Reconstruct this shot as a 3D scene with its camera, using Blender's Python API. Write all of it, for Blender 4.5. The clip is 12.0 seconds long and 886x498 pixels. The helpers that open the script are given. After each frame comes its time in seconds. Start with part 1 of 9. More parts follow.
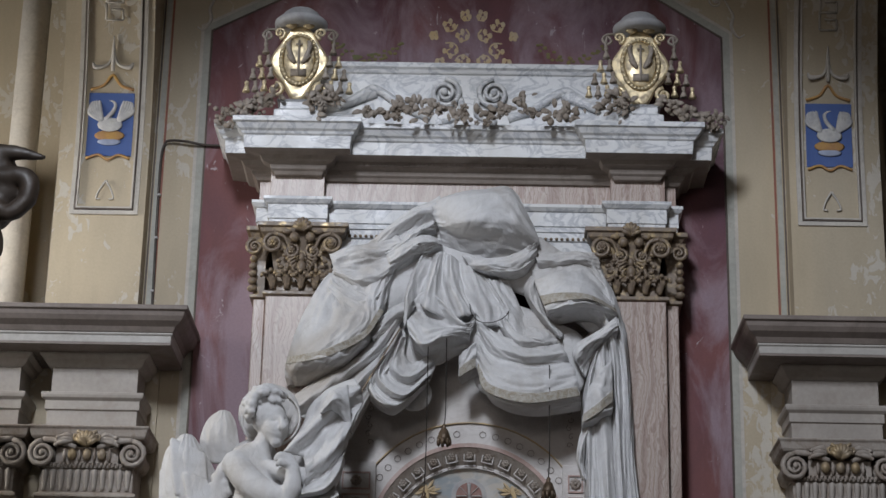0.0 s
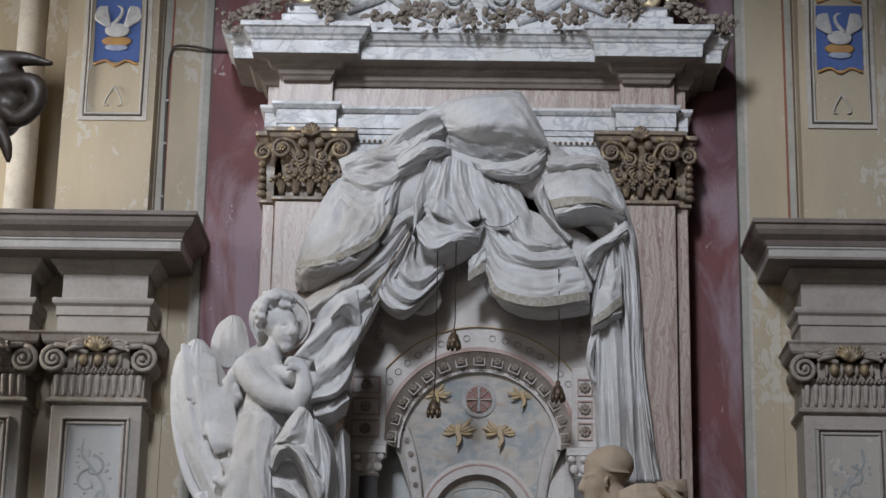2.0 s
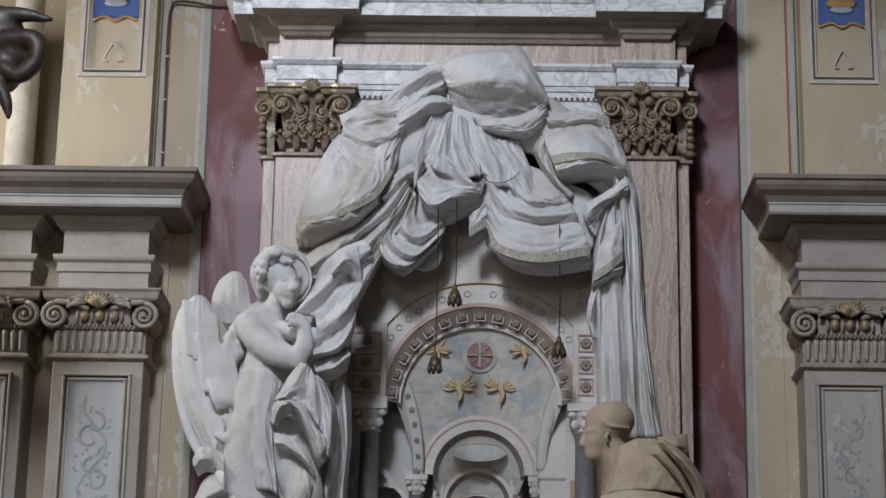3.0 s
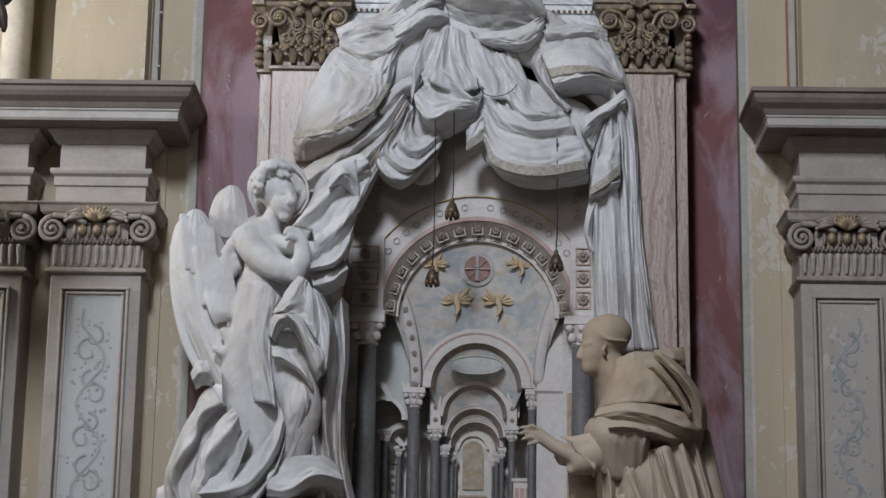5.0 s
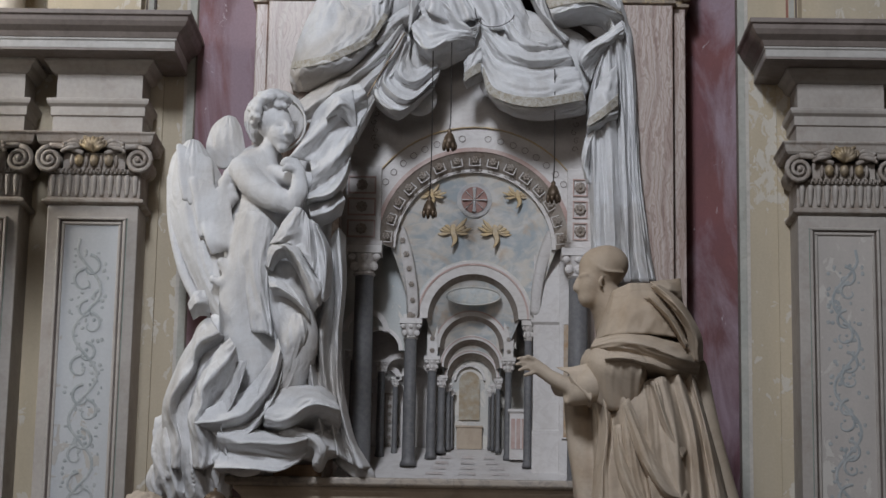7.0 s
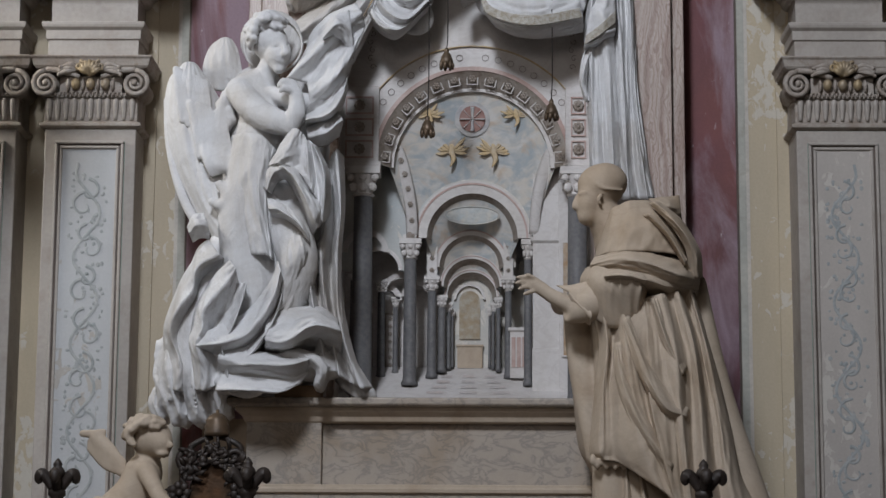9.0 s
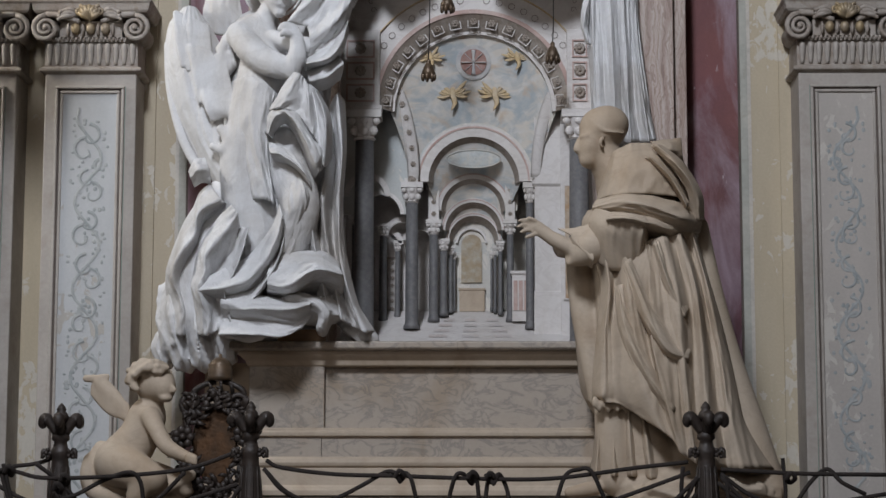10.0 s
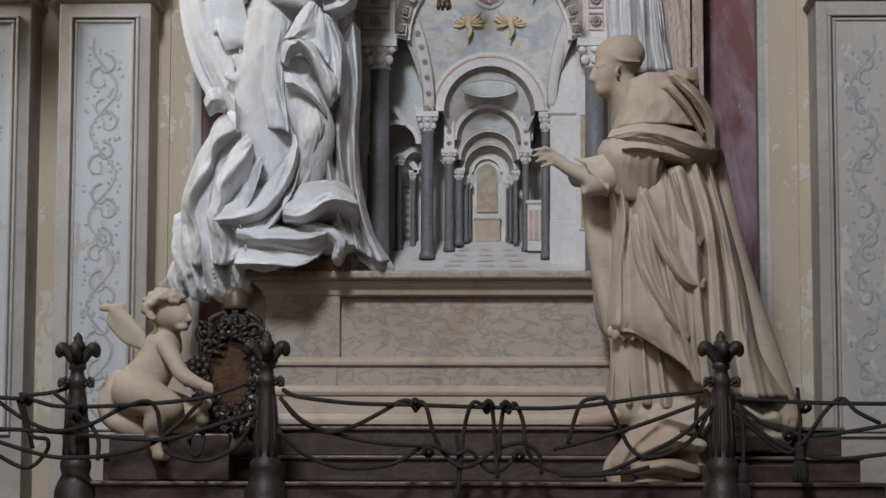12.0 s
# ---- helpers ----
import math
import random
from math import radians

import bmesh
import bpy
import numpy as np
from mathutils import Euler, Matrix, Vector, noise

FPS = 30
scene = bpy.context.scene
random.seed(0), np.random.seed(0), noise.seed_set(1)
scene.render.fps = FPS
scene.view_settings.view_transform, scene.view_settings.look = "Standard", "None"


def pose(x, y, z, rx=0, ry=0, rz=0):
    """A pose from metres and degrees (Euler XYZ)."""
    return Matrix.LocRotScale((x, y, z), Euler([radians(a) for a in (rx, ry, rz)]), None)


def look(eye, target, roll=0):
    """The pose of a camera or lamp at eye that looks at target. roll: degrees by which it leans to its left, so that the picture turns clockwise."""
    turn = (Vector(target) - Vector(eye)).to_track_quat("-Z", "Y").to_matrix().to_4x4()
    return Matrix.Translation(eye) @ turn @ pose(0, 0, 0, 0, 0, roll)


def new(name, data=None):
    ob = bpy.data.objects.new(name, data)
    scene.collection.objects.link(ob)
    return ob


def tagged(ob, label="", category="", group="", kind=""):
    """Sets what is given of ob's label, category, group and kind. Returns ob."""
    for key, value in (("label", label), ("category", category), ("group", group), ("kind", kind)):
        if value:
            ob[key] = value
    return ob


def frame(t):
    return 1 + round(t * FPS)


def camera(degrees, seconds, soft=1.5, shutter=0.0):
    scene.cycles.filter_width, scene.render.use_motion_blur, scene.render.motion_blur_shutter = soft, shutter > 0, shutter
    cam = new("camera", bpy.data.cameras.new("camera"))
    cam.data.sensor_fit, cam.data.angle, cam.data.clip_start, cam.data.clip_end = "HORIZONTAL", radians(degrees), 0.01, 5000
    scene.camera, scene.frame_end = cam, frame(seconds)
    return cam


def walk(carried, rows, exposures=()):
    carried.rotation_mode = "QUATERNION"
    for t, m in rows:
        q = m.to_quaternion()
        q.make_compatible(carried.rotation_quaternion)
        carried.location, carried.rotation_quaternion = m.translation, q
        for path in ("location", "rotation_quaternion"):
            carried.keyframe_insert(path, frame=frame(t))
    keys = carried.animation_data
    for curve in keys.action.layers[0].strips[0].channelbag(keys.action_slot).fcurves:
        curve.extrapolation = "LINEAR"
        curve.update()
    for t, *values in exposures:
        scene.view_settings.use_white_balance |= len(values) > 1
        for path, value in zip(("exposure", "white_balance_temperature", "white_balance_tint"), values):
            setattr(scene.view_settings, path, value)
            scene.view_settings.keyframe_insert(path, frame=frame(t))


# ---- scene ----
# ------------------------------------------------------------ camera
EYE = 1.6
cam = camera(24.4, 12.0)
ROWS = [
    (0.0, 110.042, -1.185, 0.55), (0.5, 109.407, -1.191, 0.649), (1.0, 108.719, -1.12, 0.757),
    (1.5, 108.06, -1.052, 0.829), (2.0, 107.368, -1.031, 0.875), (2.5, 106.75, -1.003, 0.896),
    (3.0, 106.135, -0.965, 0.918), (5.0, 103.721, -0.886, 0.863), (5.5, 103.136, -0.892, 0.844),
    (6.0, 102.602, -0.975, 0.807), (6.5, 102.192, -1.026, 0.776), (7.0, 101.794, -1.01, 0.753),
    (9.0, 99.548, -0.326, 0.853), (9.5, 98.768, -0.184, 0.887), (10.0, 97.972, -0.074, 0.942),
    (10.5, 97.318, -0.077, 1.009), (11.0, 96.721, -0.081, 1.107), (11.5, 96.349, -0.166, 1.223),
    (12.0, 96.001, -0.129, 1.37),
]
EXPOSURES = [(0.0, -0.2), (4.0, -0.07), (8.0, 0.0), (12.0, 0.32)]
walk(cam, [(t, pose(0, 0, EYE, rx, ry, rz)) for t, rx, ry, rz in ROWS], EXPOSURES)

# ------------------------------------------------------------ light: a high window beside the nave, and an added fill lamp behind
world = bpy.data.worlds.new("interior")
scene.world = world
world.use_nodes = True
world.node_tree.nodes["Background"].inputs[0].default_value = (0.9, 0.95, 1.0, 1)
world.node_tree.nodes["Background"].inputs[1].default_value = 0.02


def area_light(name, where, aim, w, h, watts, colour):
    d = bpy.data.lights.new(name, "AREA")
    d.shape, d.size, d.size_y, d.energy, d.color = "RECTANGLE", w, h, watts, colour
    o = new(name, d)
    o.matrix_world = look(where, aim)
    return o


area_light("window_daylight_high", (-1.9, 1.2, 9.7), (-0.3, 11.0, 5.4), 1.3, 1.8, 830, (0.85, 0.90, 1.0))
# Unseen frontal fill, tilted up so that the low parts stay dimmer.
area_light("fill_light_back", (-2.6, -3.2, 6.2), (-1.2, 5.5, 13.5), 4.2, 3.6, 205, (1.0, 0.925, 0.88))
area_light("window_daylight_bay", (-4.6, 10.4, 5.4), (-2.9, 11.9, 5.0), 0.8, 1.2, 90, (1.0, 0.96, 0.90))

# ------------------------------------------------------------ materials


class Nodes:
    """A small builder for one node material."""

    def __init__(self, name, rough=0.6, metal=0.0):
        self.mat = bpy.data.materials.new(name)
        self.mat.use_nodes = True
        self.t = self.mat.node_tree
        self.b = self.t.nodes["Principled BSDF"]
        self.b.inputs["Roughness"].default_value = rough
        self.b.inputs["Metallic"].default_value = metal
        self.co = self.t.nodes.new("ShaderNodeTexCoord").outputs["Object"]

    def put(self, socket, value):
        if hasattr(value, "is_output"):
            self.t.links.new(value, socket)
        else:
            socket.default_value = value

    def noise(self, scale, detail=4.0, stretch=(1, 1, 1), distort=0.0, rough=0.55):
        m = self.t.nodes.new("ShaderNodeMapping")
        m.inputs["Scale"].default_value = stretch
        self.t.links.new(self.co, m.inputs["Vector"])
        n = self.t.nodes.new("ShaderNodeTexNoise")
        self.t.links.new(m.outputs[0], n.inputs["Vector"])
        for k, v in (("Scale", scale), ("Detail", detail), ("Distortion", distort), ("Roughness", rough)):
            n.inputs[k].default_value = v
        return n.outputs["Fac"]

    def wave(self, scale, distort, detail=3.0, dscale=1.0, direction="X", stretch=(1, 1, 1)):
        m = self.t.nodes.new("ShaderNodeMapping")
        m.inputs["Scale"].default_value = stretch
        self.t.links.new(self.co, m.inputs["Vector"])
        n = self.t.nodes.new("ShaderNodeTexWave")
        n.bands_direction = direction
        self.t.links.new(m.outputs[0], n.inputs["Vector"])
        for k, v in (("Scale", scale), ("Distortion", distort), ("Detail", detail), ("Detail Scale", dscale)):
            n.inputs[k].default_value = v
        return n.outputs["Fac"]

    def ramp(self, fac, stops):
        r = self.t.nodes.new("ShaderNodeValToRGB")
        e = r.color_ramp.elements
        while len(e) < len(stops):
            e.new(0.5)
        for el, (p, c) in zip(e, stops):
            el.position = p
            el.color = (*c, 1) if len(c) == 3 else c
        self.t.links.new(fac, r.inputs[0])
        return r.outputs[0]

    def mix(self, fac, a, b, kind="MIX"):
        m = self.t.nodes.new("ShaderNodeMix")
        m.data_type, m.blend_type = "RGBA", kind
        self.put(m.inputs["Factor"], fac)
        self.put(m.inputs[6], a if hasattr(a, "is_output") else (*a, 1))
        self.put(m.inputs[7], b if hasattr(b, "is_output") else (*b, 1))
        return m.outputs[2]

    def bump(self, height, strength, distance):
        n = self.t.nodes.new("ShaderNodeBump")
        n.inputs["Strength"].default_value = strength
        n.inputs["Distance"].default_value = distance
        self.t.links.new(height, n.inputs["Height"])
        old = self.b.inputs["Normal"]
        if old.is_linked:
            self.t.links.new(old.links[0].from_socket, n.inputs["Normal"])
        self.t.links.new(n.outputs[0], old)

    def colour(self, v):
        self.put(self.b.inputs["Base Color"], v if hasattr(v, "is_output") else (*v, 1))

    def rough(self, fac, lo, hi):
        r = self.ramp(fac, [(0.3, (lo, lo, lo)), (0.7, (hi, hi, hi))])
        self.t.links.new(r, self.b.inputs["Roughness"])


def grey(v):
    return (v, v, v)


def plain(name, a, b, rough=0.7, metal=0.0, big=2.5, fine=45.0, grime=(0.5, 0.45, 0.38), dirt=0.35, bump=0.3, depth=0.004, stretch=(1, 1, 1)):
    """Two tones at a large scale, grain and dirt at a small one."""
    n = Nodes(name, rough, metal)
    c = n.mix(n.ramp(n.noise(big, 5, stretch), [(0.35, grey(0)), (0.65, grey(1))]), a, b)
    f = n.noise(fine, 6)
    c = n.mix(0.5, c, n.ramp(f, [(0.3, grey(0.72)), (0.7, grey(1.0))]), "MULTIPLY")
    g = n.ramp(n.noise(big * 3.1, 7, stretch, 0.6), [(0.52, grey(0)), (0.75, grey(dirt))])
    c = n.mix(g, c, n.mix(1.0, c, grime, "MULTIPLY"))
    n.colour(c)
    n.bump(f, bump, depth)
    n.rough(n.noise(big * 5, 4), max(0.05, rough - 0.12), min(1, rough + 0.1))
    return n.mat


def marble(name, base, vein, rough=0.42, scale=3.0, amount=0.6, dirt=(0.62, 0.57, 0.48), stain=0.5, worked=0.0):
    n = Nodes(name, rough)
    w = n.noise(scale, 9, (1, 1, 1.6), 1.6)
    v = n.ramp(w, [(0.44, grey(0)), (0.5, grey(amount)), (0.56, grey(0))])
    c = n.mix(n.noise(scale * 0.6, 4), base, tuple(x * 0.86 for x in base))
    c = n.mix(v, c, vein)
    s = n.ramp(n.noise(1.7, 7, (1, 1, 0.6), 0.8), [(0.48, grey(0)), (0.72, grey(stain))])
    c = n.mix(s, c, n.mix(1.0, c, dirt, "MULTIPLY"))
    f = n.noise(60, 4)
    c = n.mix(0.3, c, n.ramp(f, [(0.3, grey(0.8)), (0.7, grey(1))]), "MULTIPLY")
    n.colour(c)
    n.bump(f, 0.12, 0.002)
    if worked:
        n.bump(n.noise(9, 3, (1.3, 1, 0.55), 1.5), worked, 0.03)
    n.rough(n.noise(9, 4), rough - 0.08, rough + 0.15)
    return n.mat


def onyx(name, direction):
    """Flamed pink-brown alabaster with close wavy bands."""
    n = Nodes(name, 0.38)
    st = (1, 1, 0.34)
    w = n.wave(2.6, 16.0, 2.5, 0.9, "X", st)
    c = n.ramp(w, [(0.0, (0.36, 0.27, 0.235)), (0.25, (0.47, 0.39, 0.35)), (0.5, (0.52, 0.46, 0.42)), (0.72, (0.43, 0.34, 0.30)), (1.0, (0.50, 0.42, 0.38))])
    w2 = n.wave(11, 22.0, 4.0, 1.1, "X", st)
    c = n.mix(0.8, c, n.ramp(w2, [(0.0, (0.58, 0.49, 0.45)), (0.35, (0.95, 0.92, 0.9)), (0.8, grey(1)), (1.0, (0.8, 0.74, 0.7))]), "MULTIPLY")
    c = n.mix(n.ramp(n.noise(2.2, 5), [(0.42, grey(0)), (0.72, grey(0.55))]), c, (0.40, 0.34, 0.30))
    n.colour(c)
    n.bump(n.noise(50, 4), 0.08, 0.002)
    return n.mat


def painted_plaster(name, a, b, chips, chip_at=0.66, streak=(1, 1, 0.25), rough=0.85):
    """Old limewash: cloudy tones, damp streaks, flaked patches."""
    n = Nodes(name, rough)
    c = n.mix(n.ramp(n.noise(1.3, 6, streak, 0.5), [(0.35, grey(0)), (0.68, grey(1))]), a, b)
    c = n.mix(n.ramp(n.noise(6, 8, streak), [(0.4, grey(0)), (0.8, grey(0.5))]), c, tuple(x * 0.68 for x in a))
    k = n.mix(0.5, n.noise(2.2, 6, (1, 1, 0.6), 0.6), n.noise(15, 10, (1, 1, 0.7), 0.8), "MIX")
    chip = n.ramp(k, [(chip_at, grey(0)), (chip_at + 0.02, grey(0.75))])
    c = n.mix(chip, c, chips)
    f = n.noise(70, 5)
    c = n.mix(0.35, c, n.ramp(f, [(0.3, grey(0.8)), (0.7, grey(1))]), "MULTIPLY")
    n.colour(c)
    n.bump(chip, 0.5, 0.003)
    n.bump(f, 0.2, 0.003)
    return n.mat


def gilt(name, gold, dark, at=0.5):
    """Dulled gilding: gold left on the high places of a dark brown ground."""
    n = Nodes(name, 0.42)
    k = n.ramp(n.noise(22, 6, (1, 1, 1), 0.5), [(at - 0.1, grey(0)), (at + 0.1, grey(1))])
    n.colour(n.mix(k, dark, gold))
    n.t.links.new(n.ramp(n.noise(22, 6, (1, 1, 1), 0.5), [(at, grey(0)), (at + 0.12, grey(0.85))]), n.b.inputs["Metallic"])
    n.bump(n.noise(55, 5), 0.35, 0.004)
    n.rough(n.noise(15, 4), 0.32, 0.6)
    return n.mat


def fresco(name):
    """A pale ceiling painting: cream ground, drifting blue-grey clouds, touches of gold and rose."""
    n = Nodes(name, 0.75)
    c = n.mix(n.ramp(n.noise(6, 5, (1, 1, 1.6), 0.9), [(0.42, grey(0)), (0.60, grey(1))]), (0.65, 0.61, 0.55), (0.42, 0.465, 0.49))
    c = n.mix(n.ramp(n.noise(9, 5, (1, 1, 1.4), 0.8), [(0.52, grey(0)), (0.64, grey(0.8))]), c, (0.66, 0.65, 0.63))
    c = n.mix(n.ramp(n.noise(7, 5, (1, 1, 1), 0.7), [(0.55, grey(0)), (0.66, grey(0.6))]), c, (0.58, 0.44, 0.31))
    f = n.noise(60, 5)
    c = n.mix(0.3, c, n.ramp(f, [(0.3, grey(0.82)), (0.7, grey(1))]), "MULTIPLY")
    n.colour(c)
    n.bump(f, 0.1, 0.002)
    return n.mat



def red_plaster(name):
    """Old red wall paint gone purple, with salt bloom in soft streaks and fine white flakes."""
    n = Nodes(name, 0.8)
    c = n.mix(n.ramp(n.noise(0.9, 6, (1, 1, 0.5), 0.6), [(0.38, grey(0)), (0.62, grey(1))]), (0.22, 0.085, 0.078), (0.13, 0.058, 0.082))
    c = n.mix(n.ramp(n.noise(3.2, 8, (1, 1, 0.4), 0.8), [(0.35, grey(0)), (0.75, grey(0.7))]), c, (0.10, 0.050, 0.055))
    bloom = n.ramp(n.noise(1.5, 9, (1.4, 1, 0.5), 1.2, 0.62), [(0.44, grey(0)), (0.60, grey(0.8))])
    c = n.mix(bloom, c, (0.33, 0.25, 0.29))
    flake = n.ramp(n.noise(9, 11, (1, 1, 0.6), 1.0, 0.68), [(0.64, grey(0)), (0.67, grey(0.8))])
    c = n.mix(flake, c, (0.46, 0.40, 0.42))
    f = n.noise(70, 5)
    c = n.mix(0.4, c, n.ramp(f, [(0.3, grey(0.75)), (0.7, grey(1))]), "MULTIPLY")
    n.colour(c)
    n.bump(flake, 0.4, 0.002)
    n.bump(f, 0.25, 0.003)
    return n.mat


FRESCO = fresco("pale_blue_gold_fresco")
STATUE = marble("white_statuary_marble", (0.70, 0.70, 0.705), (0.52, 0.51, 0.50), 0.66, 2.0, 0.3, (0.62, 0.56, 0.49), 0.8, 0.4)
WHITE = marble("grey_veined_white_marble", (0.74, 0.75, 0.76), (0.36, 0.38, 0.42), 0.4, 4.5, 0.75)
CREAM = marble("old_ivory_marble", (0.52, 0.43, 0.335), (0.38, 0.31, 0.24), 0.74, 2.5, 0.35, (0.62, 0.52, 0.40), 0.7)
TOMB = marble("stained_grey_marble", (0.42, 0.36, 0.30), (0.22, 0.20, 0.18), 0.5, 6.0, 0.7, (0.70, 0.56, 0.38), 0.8)
ONYX = onyx("flamed_onyx", "X")
GILT = gilt("worn_gilt_bronze", (0.46, 0.35, 0.20), (0.19, 0.145, 0.105), 0.60)
GOLD = gilt("bright_gilt_bronze", (0.74, 0.62, 0.40), (0.33, 0.26, 0.165), 0.42)
PATINA = plain("dusty_bronze_foliage", (0.34, 0.30, 0.26), (0.22, 0.18, 0.14), 0.6, 0.0, 8, 60, (0.5, 0.42, 0.3), 0.6, 0.5, 0.006)
GREYSTONE = plain("grey_painted_stone", (0.43, 0.39, 0.35), (0.36, 0.325, 0.29), 0.6, 0, 2.2, 40, (0.6, 0.5, 0.42), 0.4, 0.2, 0.003)
CAPSTONE = plain("dusty_carved_stone", (0.40, 0.36, 0.32), (0.29, 0.24, 0.20), 0.65, 0, 9, 60, (0.5, 0.4, 0.28), 0.6, 0.45, 0.006)
EGGGOLD = plain("ochre_gilt_stone", (0.36, 0.27, 0.15), (0.32, 0.26, 0.19), 0.5, 0.2, 9, 60)
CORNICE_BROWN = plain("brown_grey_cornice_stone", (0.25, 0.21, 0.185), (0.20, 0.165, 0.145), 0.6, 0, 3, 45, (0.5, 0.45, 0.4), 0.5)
# Darker brown-grey, used for the courses below the white corona.
BEDSTONE = plain("brown_grey_marble", (0.30, 0.26, 0.23), (0.22, 0.185, 0.16), 0.6, 0, 3, 45, (0.5, 0.45, 0.4), 0.5)
HEM = plain("dull_gold_embroidery", (0.36, 0.32, 0.25), (0.52, 0.50, 0.46), 0.75, 0, 40, 140, (0.5, 0.42, 0.3), 0.7, 0.8, 0.008)
BEIGE = painted_plaster("ochre_limewash", (0.53, 0.445, 0.315), (0.45, 0.39, 0.295), (0.58, 0.55, 0.49), 0.56)
RED = red_plaster("faded_red_plaster")
TRIM = plain("grey_green_painted_border", (0.46, 0.45, 0.40), (0.38, 0.38, 0.34), 0.8, 0, 4, 50)
PALETRIM = plain("pale_painted_line", (0.58, 0.54, 0.48), (0.50, 0.47, 0.43), 0.8, 0, 4, 50)
REDLINE = plain("red_painted_line", (0.33, 0.12, 0.08), (0.28, 0.13, 0.10), 0.8, 0, 6, 50)
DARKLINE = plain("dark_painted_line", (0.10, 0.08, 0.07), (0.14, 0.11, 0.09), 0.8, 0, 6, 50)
PANEL = painted_plaster("pale_blue_grey_panel", (0.56, 0.57, 0.575), (0.46, 0.47, 0.475), (0.42, 0.38, 0.33), 0.59)
PANEL_WARM = painted_plaster("stained_warm_grey_panel", (0.50, 0.46, 0.42), (0.42, 0.38, 0.35), (0.56, 0.53, 0.48), 0.555)
VINE = plain("faded_green_paint", (0.31, 0.335, 0.335), (0.41, 0.42, 0.415), 0.8, 0, 14, 60)
GREENLINE = plain("dull_green_line", (0.20, 0.26, 0.22), (0.26, 0.30, 0.27), 0.8, 0, 6, 50)
BLUE = painted_plaster("blue_fresco", (0.07, 0.13, 0.36), (0.10, 0.16, 0.38), (0.3, 0.33, 0.4), 0.74)
SWAN = plain("white_fresco", (0.66, 0.65, 0.62), (0.48, 0.48, 0.50), 0.85, 0, 12, 50)
OCHRE = plain("ochre_fresco", (0.55, 0.33, 0.10), (0.45, 0.25, 0.12), 0.85, 0, 9, 50)
DARK = plain("dark_stained_wood", (0.035, 0.026, 0.02), (0.055, 0.04, 0.03), 0.5, 0, 6, 50)
IRON = plain("dark_bronze", (0.024, 0.018, 0.015), (0.042, 0.030, 0.024), 0.55, 0.15, 14, 70, (0.6, 0.5, 0.4), 0.6, 0.6, 0.004)
ROPE = plain("dark_twisted_rope", (0.026, 0.018, 0.015), (0.017, 0.013, 0.011), 0.9, 0, 20, 200, (0.6, 0.5, 0.4), 0.5, 0.7, 0.003)
STEP = marble("dark_red_marble", (0.055, 0.032, 0.027), (0.10, 0.07, 0.06), 0.4, 5, 0.5, (0.6, 0.5, 0.45), 0.5)
STEPLIP = plain("worn_step_edge", (0.13, 0.09, 0.07), (0.09, 0.06, 0.05), 0.5, 0, 9, 60)
GRANITE = plain("dark_grey_granite", (0.17, 0.165, 0.165), (0.12, 0.12, 0.125), 0.6, 0, 40, 190, (0.7, 0.7, 0.7), 0.5, 0.2, 0.002)
RELIEF = marble("pale_relief_marble", (0.68, 0.65, 0.63), (0.50, 0.46, 0.44), 0.5, 5, 0.4)
PINK = plain("pink_stone_inlay", (0.45, 0.30, 0.26), (0.52, 0.40, 0.36), 0.6, 0, 8, 60)
VAULT = painted_plaster("pale_fresco_vault", (0.60, 0.56, 0.50), (0.47, 0.51, 0.52), (0.66, 0.62, 0.56), 0.56, (1, 1, 1), 0.7)
GOLDPAINT = plain("gold_fresco", (0.60, 0.44, 0.23), (0.55, 0.45, 0.32), 0.7, 0, 14, 60)
WOOD = plain("brown_wood_block", (0.20, 0.12, 0.06), (0.26, 0.16, 0.09), 0.6, 0, 4, 40, stretch=(1, 1, 8))
FLOORSTONE = plain("worn_grey_floor_stone", (0.18, 0.16, 0.14), (0.14, 0.125, 0.11), 0.4, 0, 1.5, 40)
# Unseen room plaster, kept dark so that little light bounces back.
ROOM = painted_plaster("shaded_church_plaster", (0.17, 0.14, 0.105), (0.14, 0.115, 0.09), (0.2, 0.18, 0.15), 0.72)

# ------------------------------------------------------------ mesh helpers


def link(name, bm, material, parent=None, label="", smooth=False, bevel=0.0):
    me = bpy.data.meshes.new(name)
    bmesh.ops.recalc_face_normals(bm, faces=bm.faces)
    bm.to_mesh(me)
    bm.free()
    me.materials.append(material)
    if smooth:
        for p in me.polygons:
            p.use_smooth = True
    ob = new(name, me)
    if bevel:
        m = ob.modifiers.new("worn_edge", "BEVEL")
        m.width, m.segments, m.limit_method = bevel, 2, "ANGLE"
    if parent:
        ob.parent = parent
    if label:
        ob["label"] = label
    return ob


def part(name, bm, material, parent, label="", smooth=False, bevel=0.0):
    return link(name, bm, material, parent, label, smooth, bevel)


def pieces(name, shapes, material, parent, label="", smooth=False):
    for bm in shapes:
        part(name, bm, material, parent, label, smooth)


def thing(name, label, category, group="", kind=""):
    return tagged(new(name), label, category, group, kind)


def setting(name, bm, material, label, category, smooth=False, bevel=0.0):
    return tagged(link(name, bm, material, None, "", smooth, bevel), label, category, "", "structure")


